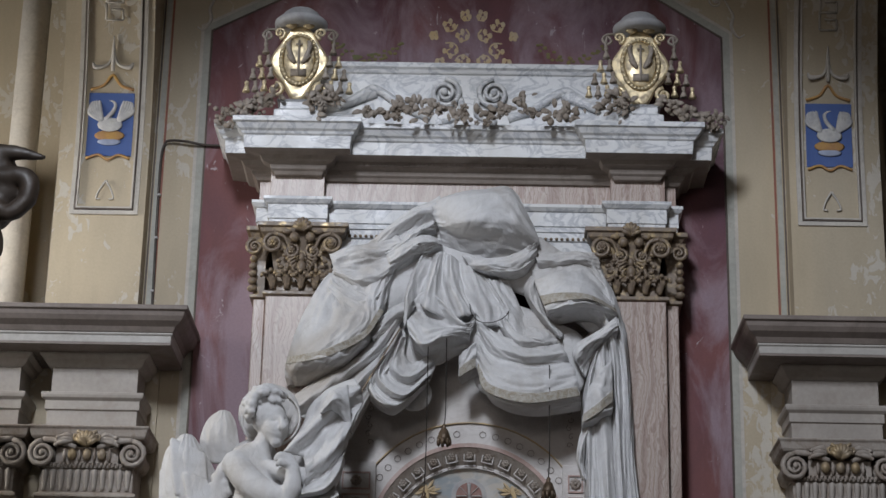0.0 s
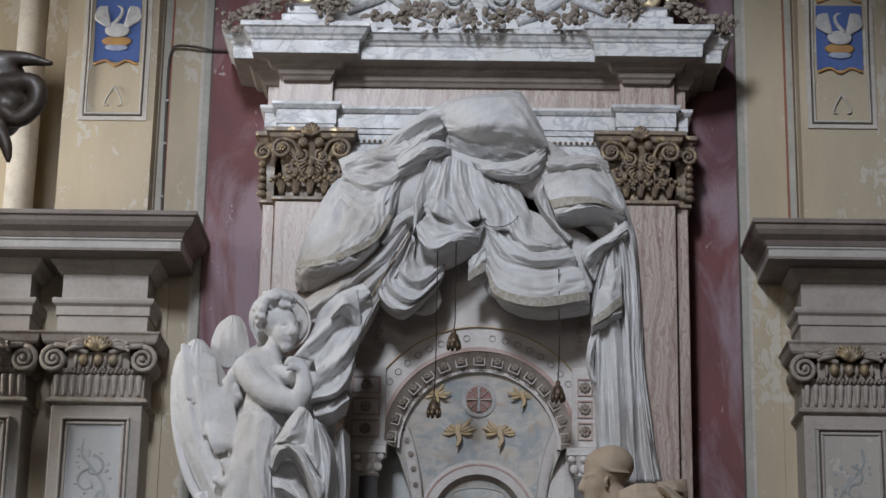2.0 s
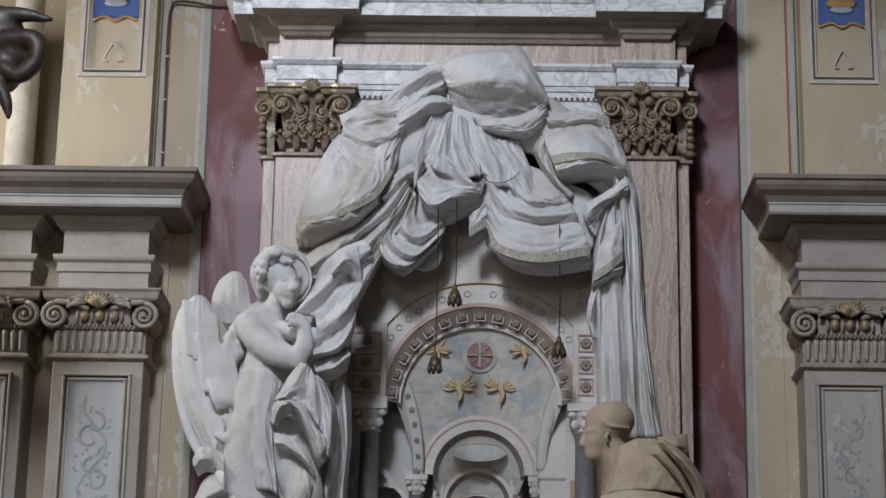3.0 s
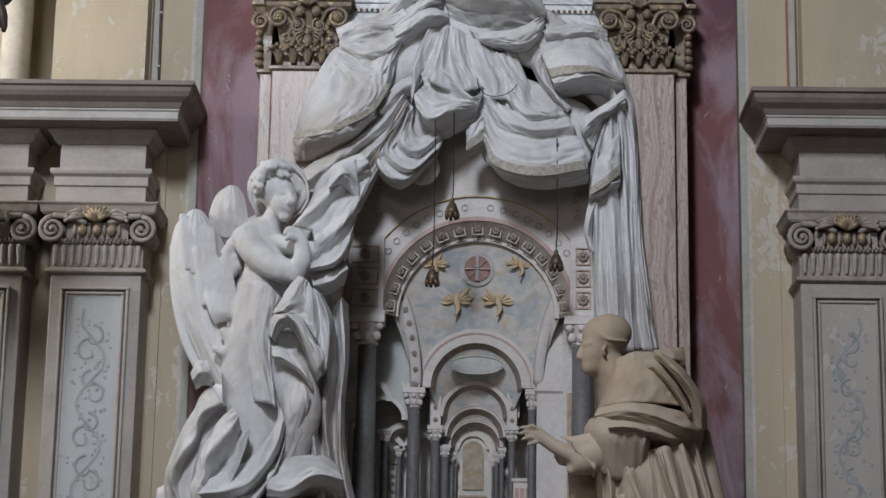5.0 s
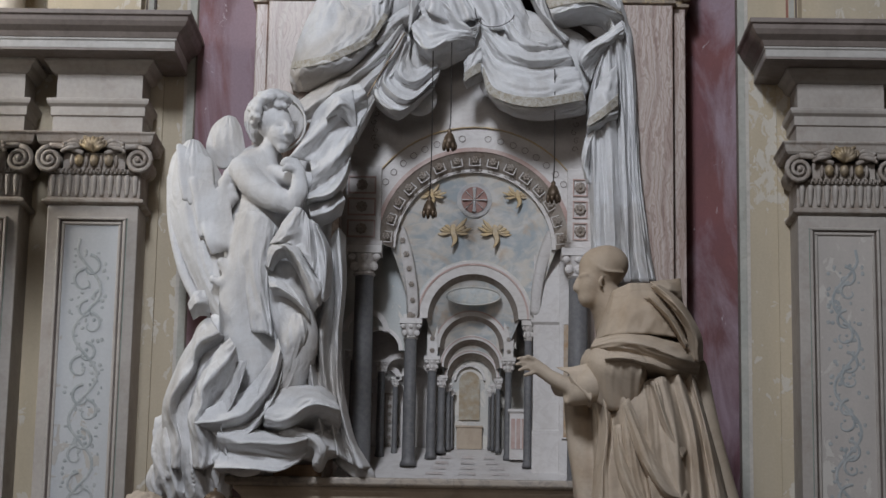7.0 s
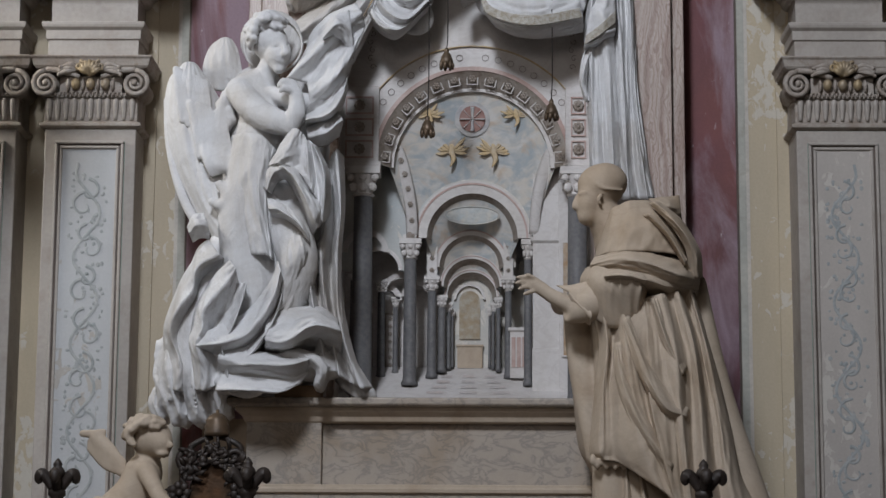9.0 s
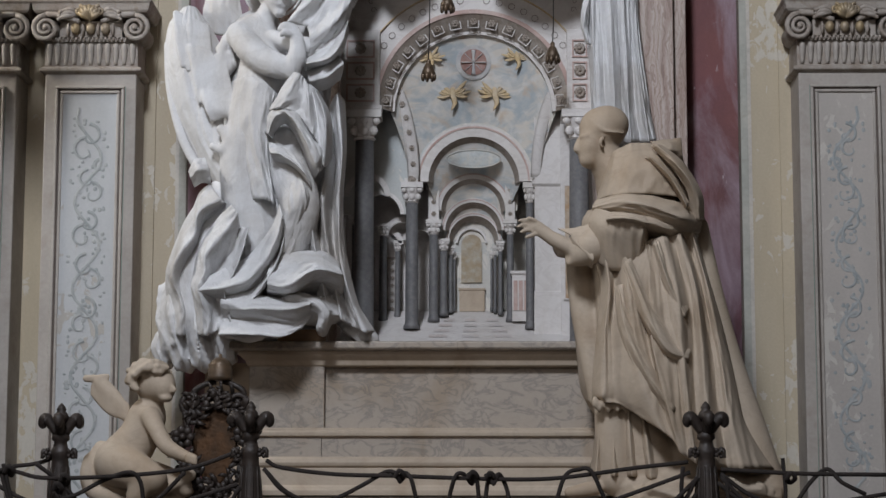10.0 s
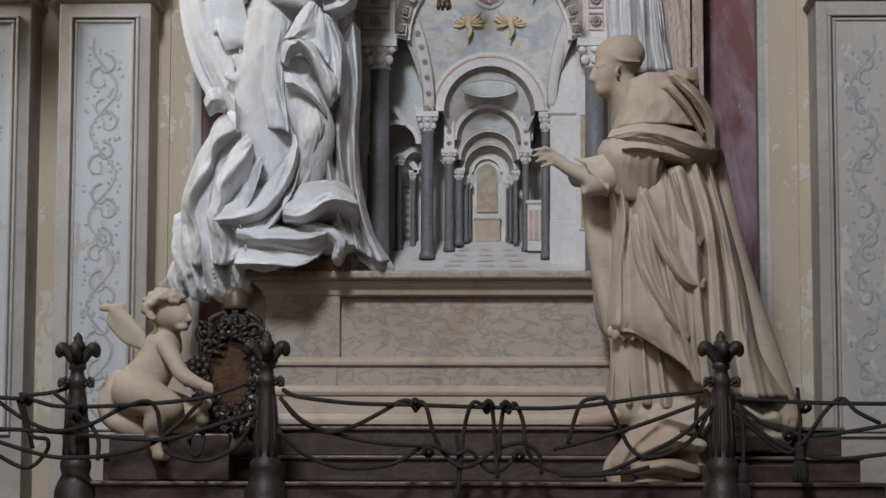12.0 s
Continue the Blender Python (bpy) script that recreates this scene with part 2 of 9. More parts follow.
def box(x0, x1, y0, y1, z0, z1, bm=None):
    bm = bm or bmesh.new()
    v = [bm.verts.new((x, y, z)) for z in (z0, z1) for x, y in ((x0, y0), (x1, y0), (x1, y1), (x0, y1))]
    for f in ((3, 2, 1, 0), (4, 5, 6, 7), (0, 1, 5, 4), (1, 2, 6, 5), (2, 3, 7, 6), (3, 0, 4, 7)):
        bm.faces.new([v[i] for i in f])
    return bm


def stack(x0, x1, yf, yb, profile, bm=None):
    """A moulding that runs along the front and both returns: (outward, height) pairs from below."""
    bm = bm or bmesh.new()
    rings = [[bm.verts.new(p) for p in ((x0 - o, yf - o, z), (x1 + o, yf - o, z), (x1 + o, yb, z), (x0 - o, yb, z))] for o, z in profile]
    for a, b in zip(rings, rings[1:]):
        for i in range(4):
            j = (i + 1) % 4
            bm.faces.new((a[i], a[j], b[j], b[i]))
    bm.faces.new(rings[0][::-1])
    bm.faces.new(rings[-1])
    return bm


def lathe(profile, x, y, z, n=20, bm=None, squash=1.0):
    bm = bm or bmesh.new()
    rings = []
    for r, h in profile:
        rings.append([bm.verts.new((x + r * math.cos(2 * math.pi * i / n), y + squash * r * math.sin(2 * math.pi * i / n), z + h)) for i in range(n)])
    for a, b in zip(rings, rings[1:]):
        for i in range(n):
            j = (i + 1) % n
            bm.faces.new((a[i], a[j], b[j], b[i]))
    bm.faces.new(rings[0][::-1])
    bm.faces.new(rings[-1])
    return bm


def glide(pts, steps=6):
    """A smooth line through points of any dimension."""
    p = [np.array(q, float) for q in pts]
    if len(p) == 2:
        return [p[0] + (p[1] - p[0]) * i / steps for i in range(steps + 1)]
    p = [2 * p[0] - p[1]] + p + [2 * p[-1] - p[-2]]
    out = []
    for a, b, c, d in zip(p, p[1:], p[2:], p[3:]):
        for i in range(steps):
            t = i / steps
            out.append(0.5 * (2 * b + (c - a) * t + (2 * a - 5 * b + 4 * c - d) * t * t + (3 * b - a - 3 * c + d) * t ** 3))
    return out + [p[-2]]


def rod(pts, r=0.01, n=8, steps=6, bm=None, flat=1.0):
    """A tube along a smooth line; points may carry their own radius."""
    bm = bm or bmesh.new()
    line = glide([q if len(q) == 4 else (*q, r) for q in pts], steps)
    rings = []
    for i, q in enumerate(line):
        d = Vector(line[min(i + 1, len(line) - 1)][:3] - line[max(i - 1, 0)][:3])
        if d.length < 1e-9:
            d = Vector((0, 0, 1))
        d.normalize()
        side = d.cross(Vector((0, 1, 0)))
        side = side.normalized() if side.length > 0.05 else Vector((1, 0, 0))
        out = side.cross(d).normalized()
        rr = float(max(0.0008, q[3]))
        rings.append([bm.verts.new(Vector(q[:3]) + rr * (math.cos(2 * math.pi * k / n) * side + flat * math.sin(2 * math.pi * k / n) * out)) for k in range(n)])
    for a, b in zip(rings, rings[1:]):
        for k in range(n):
            m = (k + 1) % n
            bm.faces.new((a[k], a[m], b[m], b[k]))
    bm.faces.new(rings[0][::-1])
    bm.faces.new(rings[-1])
    return bm


def ball(x, y, z, rx, ry, rz, bm=None, n=12, m=8):
    bm = bm or bmesh.new()
    lo, hi = bm.verts.new((x, y, z - rz)), bm.verts.new((x, y, z + rz))
    rings = [[bm.verts.new((x + rx * math.sin(math.pi * i / m) * math.cos(2 * math.pi * k / n), y + ry * math.sin(math.pi * i / m) * math.sin(2 * math.pi * k / n), z - rz * math.cos(math.pi * i / m))) for k in range(n)] for i in range(1, m)]
    for k in range(n):
        j = (k + 1) % n
        bm.faces.new((lo, rings[0][j], rings[0][k]))
        bm.faces.new((hi, rings[-1][k], rings[-1][j]))
    for a, b in zip(rings, rings[1:]):
        for k in range(n):
            j = (k + 1) % n
            bm.faces.new((a[k], a[j], b[j], b[k]))
    return bm


def prism(outline, y0, y1, bm=None):
    """A plate with that outline in x and z, from y0 back to y1."""
    bm = bm or bmesh.new()
    a = [bm.verts.new((x, y0, z)) for x, z in outline]
    b = [bm.verts.new((x, y1, z)) for x, z in outline]
    bm.faces.new(a)
    bm.faces.new(b[::-1])
    for i in range(len(a)):
        j = (i + 1) % len(a)
        bm.faces.new((a[j], a[i], b[i], b[j]))
    return bm


def frame_ring(x0, x1, z0, z1, w, y0, y1, bm=None):
    """A flat rectangular frame of width w."""
    bm = bm or bmesh.new()
    box(x0, x1, y0, y1, z1 - w, z1, bm)
    box(x0, x1, y0, y1, z0, z0 + w, bm)
    box(x0, x0 + w, y0, y1, z0 + w, z1 - w, bm)
    box(x1 - w, x1, y0, y1, z0 + w, z1 - w, bm)
    return bm


def arch_points(cx, cz, r, n=24, lo=0.0, hi=math.pi):
    return [(cx + r * math.cos(lo + (hi - lo) * i / n), cz + r * math.sin(lo + (hi - lo) * i / n)) for i in range(n + 1)]


def arch_ring(cx, cz, r0, r1, y0, y1, bm=None, n=32):
    """Half a ring, standing, from radius r0 to r1."""
    return prism(arch_points(cx, cz, r1, n) + arch_points(cx, cz, r0, n)[::-1], y0, y1, bm)


def arch_plate(x0, x1, z0, z1, cx, cz, r, y0, y1, bm=None):
    """A wall plate with a round-headed opening that goes down to z0."""
    out = [(x0, z0), (x0, z1), (x1, z1), (x1, z0), (cx + r, z0)] + arch_points(cx, cz, r) + [(cx - r, z0)]
    return prism(out, y0, y1, bm)


def spiral(x, y, z, r, turns, hand, bm, thick, start=0.0, steps=28, grow=1.0):
    """A volute in the upright plane."""
    pts = []
    for i in range(steps + 1):
        t = i / steps
        a = start + hand * turns * 2 * math.pi * t
        q = r * (1 - 0.88 * t)
        pts.append((x + q * math.cos(a), y - 0.25 * r * t, z + q * math.sin(a), thick * (1 - 0.55 * t)))
    rod(pts, 0.01, 6, 1, bm)
    ball(x, y - 0.25 * r, z, r * 0.2, r * 0.2, r * 0.2, bm, 8, 6)
    return bm


XC = -0.055  # the monument's axis


def both():
    return ((-1, "left"), (1, "right"))


def bx(s, a, b):
    """x0, x1 of a stretch a..b from the axis, on side s."""
    return (XC + a, XC + b) if s > 0 else (XC - b, XC - a)

# ------------------------------------------------------------ the room around
setting("nave_floor", box(-6, 6, -4, 9.0, -0.2, 0), FLOORSTONE, "worn grey stone floor of the nave", "floor")
setting("chapel_floor", box(-6, 6, 9.0, 12.6, -0.2, 1.05), FLOORSTONE, "raised grey stone floor before the monument", "floor")
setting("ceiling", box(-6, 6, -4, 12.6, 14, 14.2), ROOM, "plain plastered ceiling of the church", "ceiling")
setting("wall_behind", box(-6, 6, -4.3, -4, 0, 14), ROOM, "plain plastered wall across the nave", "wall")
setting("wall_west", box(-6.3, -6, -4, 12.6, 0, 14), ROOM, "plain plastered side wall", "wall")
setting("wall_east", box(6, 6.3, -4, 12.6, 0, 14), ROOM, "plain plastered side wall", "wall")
# Out of view; its arch is set to keep light off the wall's top.
setting("shading_arch", arch_plate(-6, 6, 0, 14, -0.69, 5.45, 2.61, 7.4, 7.9), ROOM, "added unseen wall whose arch shades the upper chapel wall", "wall")

# back wall with the niche's opening; ochre limewash
NX0, NX1, NZ0, NZ1 = XC - 0.72, XC + 0.72, 2.55, 5.35
bm = box(-2.5, NX0, 11.3, 11.6, 1.05, 9)
box(NX1, 2.42, 11.3, 11.6, 1.05, 9, bm)
box(NX0, NX1, 11.3, 11.6, 1.05, NZ0, bm)
box(NX0, NX1, 11.3, 11.6, NZ1, 9, bm)
wall = setting("wall_chapel", bm, BEIGE, "ochre limewashed wall with damp stains behind the monument", "wall")
setting("wall_bay", box(-6, 6, 12.3, 12.6, 1.05, 14), BEIGE, "ochre plaster of the bays beside", "wall")


def red_outline(d):
    return [(-1.605 - d, 1.05), (-1.625 - d, 7.11 + 0.6 * d), (-1.02 - 0.4 * d, 7.43 + d), (-0.6, 7.62 + d), (0.5, 7.62 + d), (0.98 + 0.4 * d, 7.43 + d), (1.465 + d, 7.11 + 0.6 * d), (1.462 + d, 1.05)]


for d, y, m, nm, lab in ((0.075, 11.296, PALETRIM, "trim_pale", "pale painted border round the red wall panel"), (0.055, 11.291, TRIM, "trim_green", "grey-green painted border round the red wall panel"), (0.012, 11.286, DARKLINE, "trim_dark", "thin dark painted line round the red wall panel")):
    a, b = red_outline(d), red_outline(d - (0.02 if d > 0.06 else 0.04 if d > 0.02 else 0.010))
    bm = bmesh.new()
    for i in range(7):
        prism([a[i], a[i + 1], b[i + 1], b[i]], y, y + 0.02, bm)
    setting(nm, bm, m, lab, "border")
a = red_outline(0)
bm = prism([a[0], (a[1][0], NZ1), (NX0, NZ1), (NX0, 1.05)], 11.288, 11.32)
prism([(NX1, 1.05), (NX1, NZ1), (a[6][0], NZ1), a[7]], 11.288, 11.32, bm)
prism([(a[1][0], NZ1), a[1], a[2], a[3], a[4], a[5], a[6], (a[6][0], NZ1)], 11.288, 11.32, bm)
setting("red_wall_panel", bm, RED, "faded red painted wall panel, flaking and damp-stained", "wall panel")

# gold painted sprays on the red panel above the monument
bm = bmesh.new()
for s in (-1, 1):
    for k, (ax, az, r) in enumerate(((0.06, 6.93, 0.05), (0.14, 7.0, 0.06), (0.07, 7.1, 0.05), (0.15, 7.17, 0.05), (0.05, 7.24, 0.04), (0.2, 6.92, 0.035), (0.24, 7.1, 0.03))):
        pts = [(XC + 0.02 + s * (ax + r * (1 - t / 9) * math.cos(t * 0.85 + k)), 11.284, az + r * (1 - t / 9) * math.sin(t * 0.85 + k)) for t in range(9)]
        rod(pts, 0.0055, 5, 2, bm, 0.4)
        for q in range(4):
            u = k * 1.7 + q * 1.5
            ball(XC + 0.02 + s * (ax + 0.6 * r * math.cos(u)), 11.284, az + 0.6 * r * math.sin(u), 0.014, 0.003, 0.02, bm, 6, 4)
setting("gold_arabesque", bm, GOLDPAINT, "gold painted scrollwork on the red wall", "painting")
random.seed(5)
bm = bmesh.new()
for s in (-1, 1):
    for k in range(40):
        t = k / 39
        ball(XC + s * (0.42 + 0.4 * t) + random.uniform(-0.02, 0.02), 11.285, 7.03 - 0.09 * math.sin(math.pi * t) + random.uniform(-0.025, 0.025), 0.013, 0.003, 0.010, bm, 6, 4)
setting("painted_garland", bm, plain("dull_green_gold_paint", (0.25, 0.20, 0.08), (0.16, 0.17, 0.08), 0.8, 0, 14, 50), "faded green and gold painted garland on the red wall", "painting")

# pale painted scrolls in the corners over the red panel
for s, nm in both():
    bm = bmesh.new()
    x = XC + s * 1.5
    rod([(x + s * 0.06 * (1 - t / 12) * math.cos(t * 0.8), 11.292, 7.36 + 0.06 * (1 - t / 12) * math.sin(t * 0.8), 0.006) for t in range(11)], 0.006, 5, 3, bm, 0.4)
    rod([(x + s * 0.06, 11.292, 7.36, 0.006), (x + s * 0.10, 11.292, 7.27, 0.010), (x + s * 0.09, 11.292, 7.19, 0.012), (x + s * 0.13, 11.292, 7.12, 0.007), (x + s * 0.17, 11.292, 7.14, 0.005)], 0.006, 5, 4, bm, 0.4)
    ball(x, 11.292, 7.37, 0.022, 0.004, 0.022, bm, 8, 6)
    setting("painted_scroll_" + nm, bm, PALETRIM, "pale painted scroll on the ochre wall", "painting", True)

# vault ribs with swan panels, curling forward as they rise


def rib_y(z):
    return 11.16 - (0.0 if z < 6.2 else 0.42 * ((z - 6.2) / 1.5) ** 2)


def rib_sheet(s, a, b, z0, z1, dy, bm=None, n=14, thick=0.03):
    bm = bm or bmesh.new()
    x0, x1 = bx(s, a, b)
    front, back = [], []
    for i in range(n + 1):
        z = z0 + (z1 - z0) * i / n
        front.append([bm.verts.new((x, rib_y(z) + dy, z)) for x in (x0, x1)])
        back.append([bm.verts.new((x, rib_y(z) + dy + thick, z)) for x in (x0, x1)])
    for i in range(n):
        f, g, u, v = front[i], front[i + 1], back[i], back[i + 1]
        for q in ((f[0], f[1], g[1], g[0]), (u[1], u[0], v[0], v[1]), (f[1], u[1], v[1], g[1]), (u[0], f[0], g[0], v[0])):
            bm.faces.new(q)
    bm.faces.new((front[0][1], front[0][0], back[0][0], back[0][1]))
    bm.faces.new((front[-1][0], front[-1][1], back[-1][1], back[-1][0]))
    return bm


def swan_shape(cx, cz, y, s, bm):
    """A swan with raised wings: body, bent neck, fans of feathers."""
    ball(cx, y, cz - 0.03, 0.075, 0.006, 0.045, bm)
    rod([(cx + s * 0.03, y, cz, 0.016), (cx - s * 0.015, y, cz + 0.06, 0.012), (cx - s * 0.02, y, cz + 0.11, 0.010), (cx + s * 0.03, y, cz + 0.135, 0.010), (cx + s * 0.06, y, cz + 0.125, 0.008), (cx + s * 0.085, y, cz + 0.115, 0.003)], 0.01, 6, 4, bm, 0.4)
    for q in (-1, 1):
        for k in range(6):
            u = 0.35 + 0.22 * k
            rod([(cx + q * 0.045, y, cz - 0.01, 0.012), (cx + q * (0.06 + 0.07 * math.cos(u)), y, cz + 0.02 + 0.07 * math.sin(u), 0.014), (cx + q * (0.07 + 0.06 * math.cos(u)), y, cz + 0.05 + 0.13 * math.sin(u), 0.005)], 0.01, 5, 3, bm, 0.35)


def swan_rib(s):
    nm = "west" if s < 0 else "east"
    x0, x1 = bx(s, 1.885, 2.42)
    rib = setting("vault_rib_" + nm, rib_sheet(s, 1.885, 2.42, 5.0, 8.2, 0.0, None, 30, 0.5), BEIGE, "ochre limewashed vault rib with a framed swan fresco", "vault rib")
    A, B, Z0, Z1 = 1.925, 2.325, 5.85, 8.2
    for w, d, m, lab in ((0.0, 0.0, PALETRIM, "pale moulded frame"), (0.028, -0.004, DARKLINE, "dark inner line"), (0.036, -0.008, PALETRIM, "pale inner line")):
        bm = bmesh.new()
        ww = 0.024 if w == 0 else 0.009
        rib_sheet(s, A + w, A + w + ww, Z0 + w, Z1, -0.012 + d, bm, 20, 0.02)
        rib_sheet(s, B - w - ww, B - w, Z0 + w, Z1, -0.012 + d, bm, 20, 0.02)
        rib_sheet(s, A + w + ww, B - w - ww, Z0 + w, Z0 + w + ww, -0.012 + d, bm, 1, 0.02)
        part("frame", bm, m, rib, lab)
    c = (A + B) / 2
    bm = rib_sheet(s, c - 0.135, c + 0.135, 6.22, 6.61, -0.008, None, 8, 0.01)
    part("blue_field", bm, BLUE, rib, "blue painted field")
    xc, _ = bx(s, c, c)
    bm = bmesh.new()
    swan_shape(xc, 6.44, rib_y(6.45) - 0.018, s, bm)
    part("swan", bm, SWAN, rib, "white painted swan with raised wings", True)
    bm = ball(xc, rib_y(6.33) - 0.014, 6.345, 0.09, 0.006, 0.035)
    rod([(xc - s * 0.13, rib_y(6.2) - 0.012, 6.2), (xc - s * 0.06, rib_y(6.2) - 0.012, 6.225), (xc, rib_y(6.2) - 0.012, 6.195), (xc + s * 0.06, rib_y(6.2) - 0.012, 6.225), (xc + s * 0.13, rib_y(6.2) - 0.012, 6.2)], 0.008, 6, 4, bm, 0.5)
    rod([(xc - s * 0.13, rib_y(6.62) - 0.012, 6.63), (xc - s * 0.05, rib_y(6.62) - 0.012, 6.66), (xc, rib_y(6.7) - 0.012, 6.72), (xc + s * 0.05, rib_y(6.62) - 0.012, 6.66), (xc + s * 0.13, rib_y(6.62) - 0.012, 6.63)], 0.009, 6, 4, bm, 0.5)
    part("ornament", bm, OCHRE, rib, "ochre and orange painted scroll and nest", True)
    bm = ball(xc, rib_y(6.3) - 0.016, 6.305, 0.07, 0.005, 0.022)
    part("ornament", bm, plain("pale_blue_fresco_" + nm, (0.42, 0.48, 0.62), (0.35, 0.4, 0.55), 0.85), rib, "pale blue painted water", True)
    bm = bmesh.new()
    for q in (-1, 1):
        rod([(xc, rib_y(5.98) - 0.012, 6.06, 0.008), (xc + q * 0.035, rib_y(5.98) - 0.012, 6.0, 0.006), (xc + q * 0.05, rib_y(5.98) - 0.012, 5.95, 0.006), (xc + q * 0.025, rib_y(5.98) - 0.012, 5.945, 0.004)], 0.006, 5, 4, bm, 0.4)
        rod([(xc, rib_y(6.85) - 0.014, 6.86, 0.008), (xc + q * 0.03, rib_y(6.8) - 0.014, 6.78, 0.009), (xc + q * 0.1, rib_y(6.8) - 0.014, 6.76, 0.016), (xc + q * 0.12, rib_y(6.8) - 0.014, 6.79, 0.006)], 0.006, 5, 4, bm, 0.4)
    rod([(xc, rib_y(6.75) - 0.014, 6.74, 0.012), (xc, rib_y(6.85) - 0.014, 6.84, 0.014), (xc, rib_y(6.95) - 0.014, 6.95, 0.003)], 0.01, 5, 4, bm, 0.4)
    for k in range(5):
        z = 7.04 + 0.1 * k
        y = rib_y(z) - 0.016
        rod([(xc - 0.05, y, z), (xc + 0.05, y, z)], 0.007, 5, 2, bm, 0.5)
        rod([(xc + 0.05, y, z), (xc + 0.05, rib_y(z + 0.06) - 0.016, z + 0.06)], 0.007, 5, 2, bm, 0.5)
        rod([(xc + 0.05, rib_y(z + 0.06) - 0.016, z + 0.06), (xc - 0.02, rib_y(z + 0.06) - 0.016, z + 0.06)], 0.007, 5, 2, bm, 0.5)
        rod([(xc - 0.05, y, z), (xc - 0.05, rib_y(z + 0.1) - 0.016, z + 0.1)], 0.007, 5, 2, bm, 0.5)
    part("ornament", bm, PALETRIM, rib, "pale painted meander and lily scroll", True)


swan_rib(-1)
swan_rib(1)

# painted lines beside the ribs
for s, nm in both():
    for a, w, m, lab in ((1.815, 0.012, REDLINE, "thin red painted line"), (1.832, 0.03, TRIM, "grey painted band"), (1.868, 0.010, DARKLINE, "thin dark painted line")):
        x0, x1 = bx(s, a, a + w)
        setting("trim_" + nm, box(x0, x1, 11.294, 11.31, 4.9, 8.2), m, lab + " on the ochre wall", "border")

# half round respond and lit reveal in the bay beyond the west rib
setting("respond", lathe([(0.09, 0), (0.09, 4.0)], -2.83, 11.75, 4.9, 20), PALETRIM, "pale round respond in the shaded bay", "column", True)
setting("bay_panel", box(-4.2, -2.86, 11.9, 12.0, 1.05, 6.4), BEIGE, "ochre limewashed wall in the bay beside", "wall")

# ------------------------------------------------------------ side orders: paired pilasters with Ionic heads


def ionic_capital(x0, x1, yf, z0, parent):
    """Head of a pilaster: flutes, egg band, volutes, shell and abacus. z0: top of the shaft."""
    w, c = x1 - x0, (x0 + x1) / 2
    cap = part("capital", stack(x0, x1, yf, 11.3, [(0.0, z0), (0.028, z0 + 0.012), (0.028, z0 + 0.03), (0.006, z0 + 0.04), (0.004, z0 + 0.2)]), CAPSTONE, parent, "carved stone Ionic capital", False, 0.004)
    n = 11
    for k in range(n):
        x = x0 + w * (k + 0.5) / n
        bm = rod([(x, yf - 0.008, z0 + 0.05, 0.010), (x, yf - 0.012, z0 + 0.1, 0.015), (x, yf - 0.018, z0 + 0.15, 0.017), (x, yf - 0.014, z0 + 0.165, 0.010)], 0.01, 8, 3)
        part("flute", bm, GREYSTONE, cap, "", True)
    bm = box(x0 - 0.01, x1 + 0.01, yf - 0.02, yf + 0.1, z0 + 0.175, z0 + 0.2)
    for k in range(22):
        x = x0 + w * (k + 0.5) / 22
        ball(x, yf - 0.03, z0 + 0.19, 0.009, 0.012, 0.013, bm, 6, 4)
    part("bead_band", bm, CAPSTONE, cap)
    for k in range(3):
        part("egg", ball(c + (k - 1) * 0.082, yf - 0.045, z0 + 0.245, 0.026, 0.03, 0.034), EGGGOLD, cap, "ochre gilded egg", True)
    for k in range(4):
        part("dart", ball(c + (k - 1.5) * 0.082, yf - 0.045, z0 + 0.24, 0.011, 0.02, 0.036, None, 8, 6), CAPSTONE, cap, "", True)
    part("egg_band", box(x0 + 0.08, x1 - 0.08, yf - 0.03, yf + 0.1, z0 + 0.2, z0 + 0.29), CAPSTONE, cap)
    for q in (-1, 1):
        xv = c + q * (w / 2 - 0.005)
        bm = bmesh.new()
        spiral(xv, yf - 0.05, z0 + 0.245, 0.075, 2.2, -q, bm, 0.017, math.pi / 2)
        rod([(xv, yf - 0.05, z0 + 0.325, 0.016), (xv - q * 0.09, yf - 0.055, z0 + 0.315, 0.018), (c + q * 0.06, yf - 0.06, z0 + 0.28, 0.014)], 0.01, 8, 5, bm)
        lathe([(0.058, -0.16), (0.07, -0.1), (0.05, 0.0), (0.06, 0.1), (0.03, 0.12)], 0, 0, 0, 14, bm)
        for v in list(bm.verts)[-14 * 5:]:
            x, y, z = v.co
            v.co = (xv + x, yf + 0.13 + z, z0 + 0.245 + y)
        part("volute", bm, CAPSTONE, cap, "", True)
    bm = bmesh.new()
    for k in range(7):
        u = math.pi * (0.12 + 0.76 * k / 6)
        rod([(c, yf - 0.07, z0 + 0.29, 0.012), (c + 0.035 * math.cos(u), yf - 0.10, z0 + 0.29 + 0.04 * math.sin(u), 0.016), (c + 0.06 * math.cos(u), yf - 0.09, z0 + 0.30 + 0.065 * math.sin(u), 0.012)], 0.01, 6, 3, bm)
    for q in (-1, 1):
        spiral(c + q * 0.055, yf - 0.085, z0 + 0.335, 0.032, 1.4, q, bm, 0.011, math.pi / 2, 14)
    part("shell", bm, EGGGOLD, cap, "carved shell with traces of gilding", True)
    bm = bmesh.new()
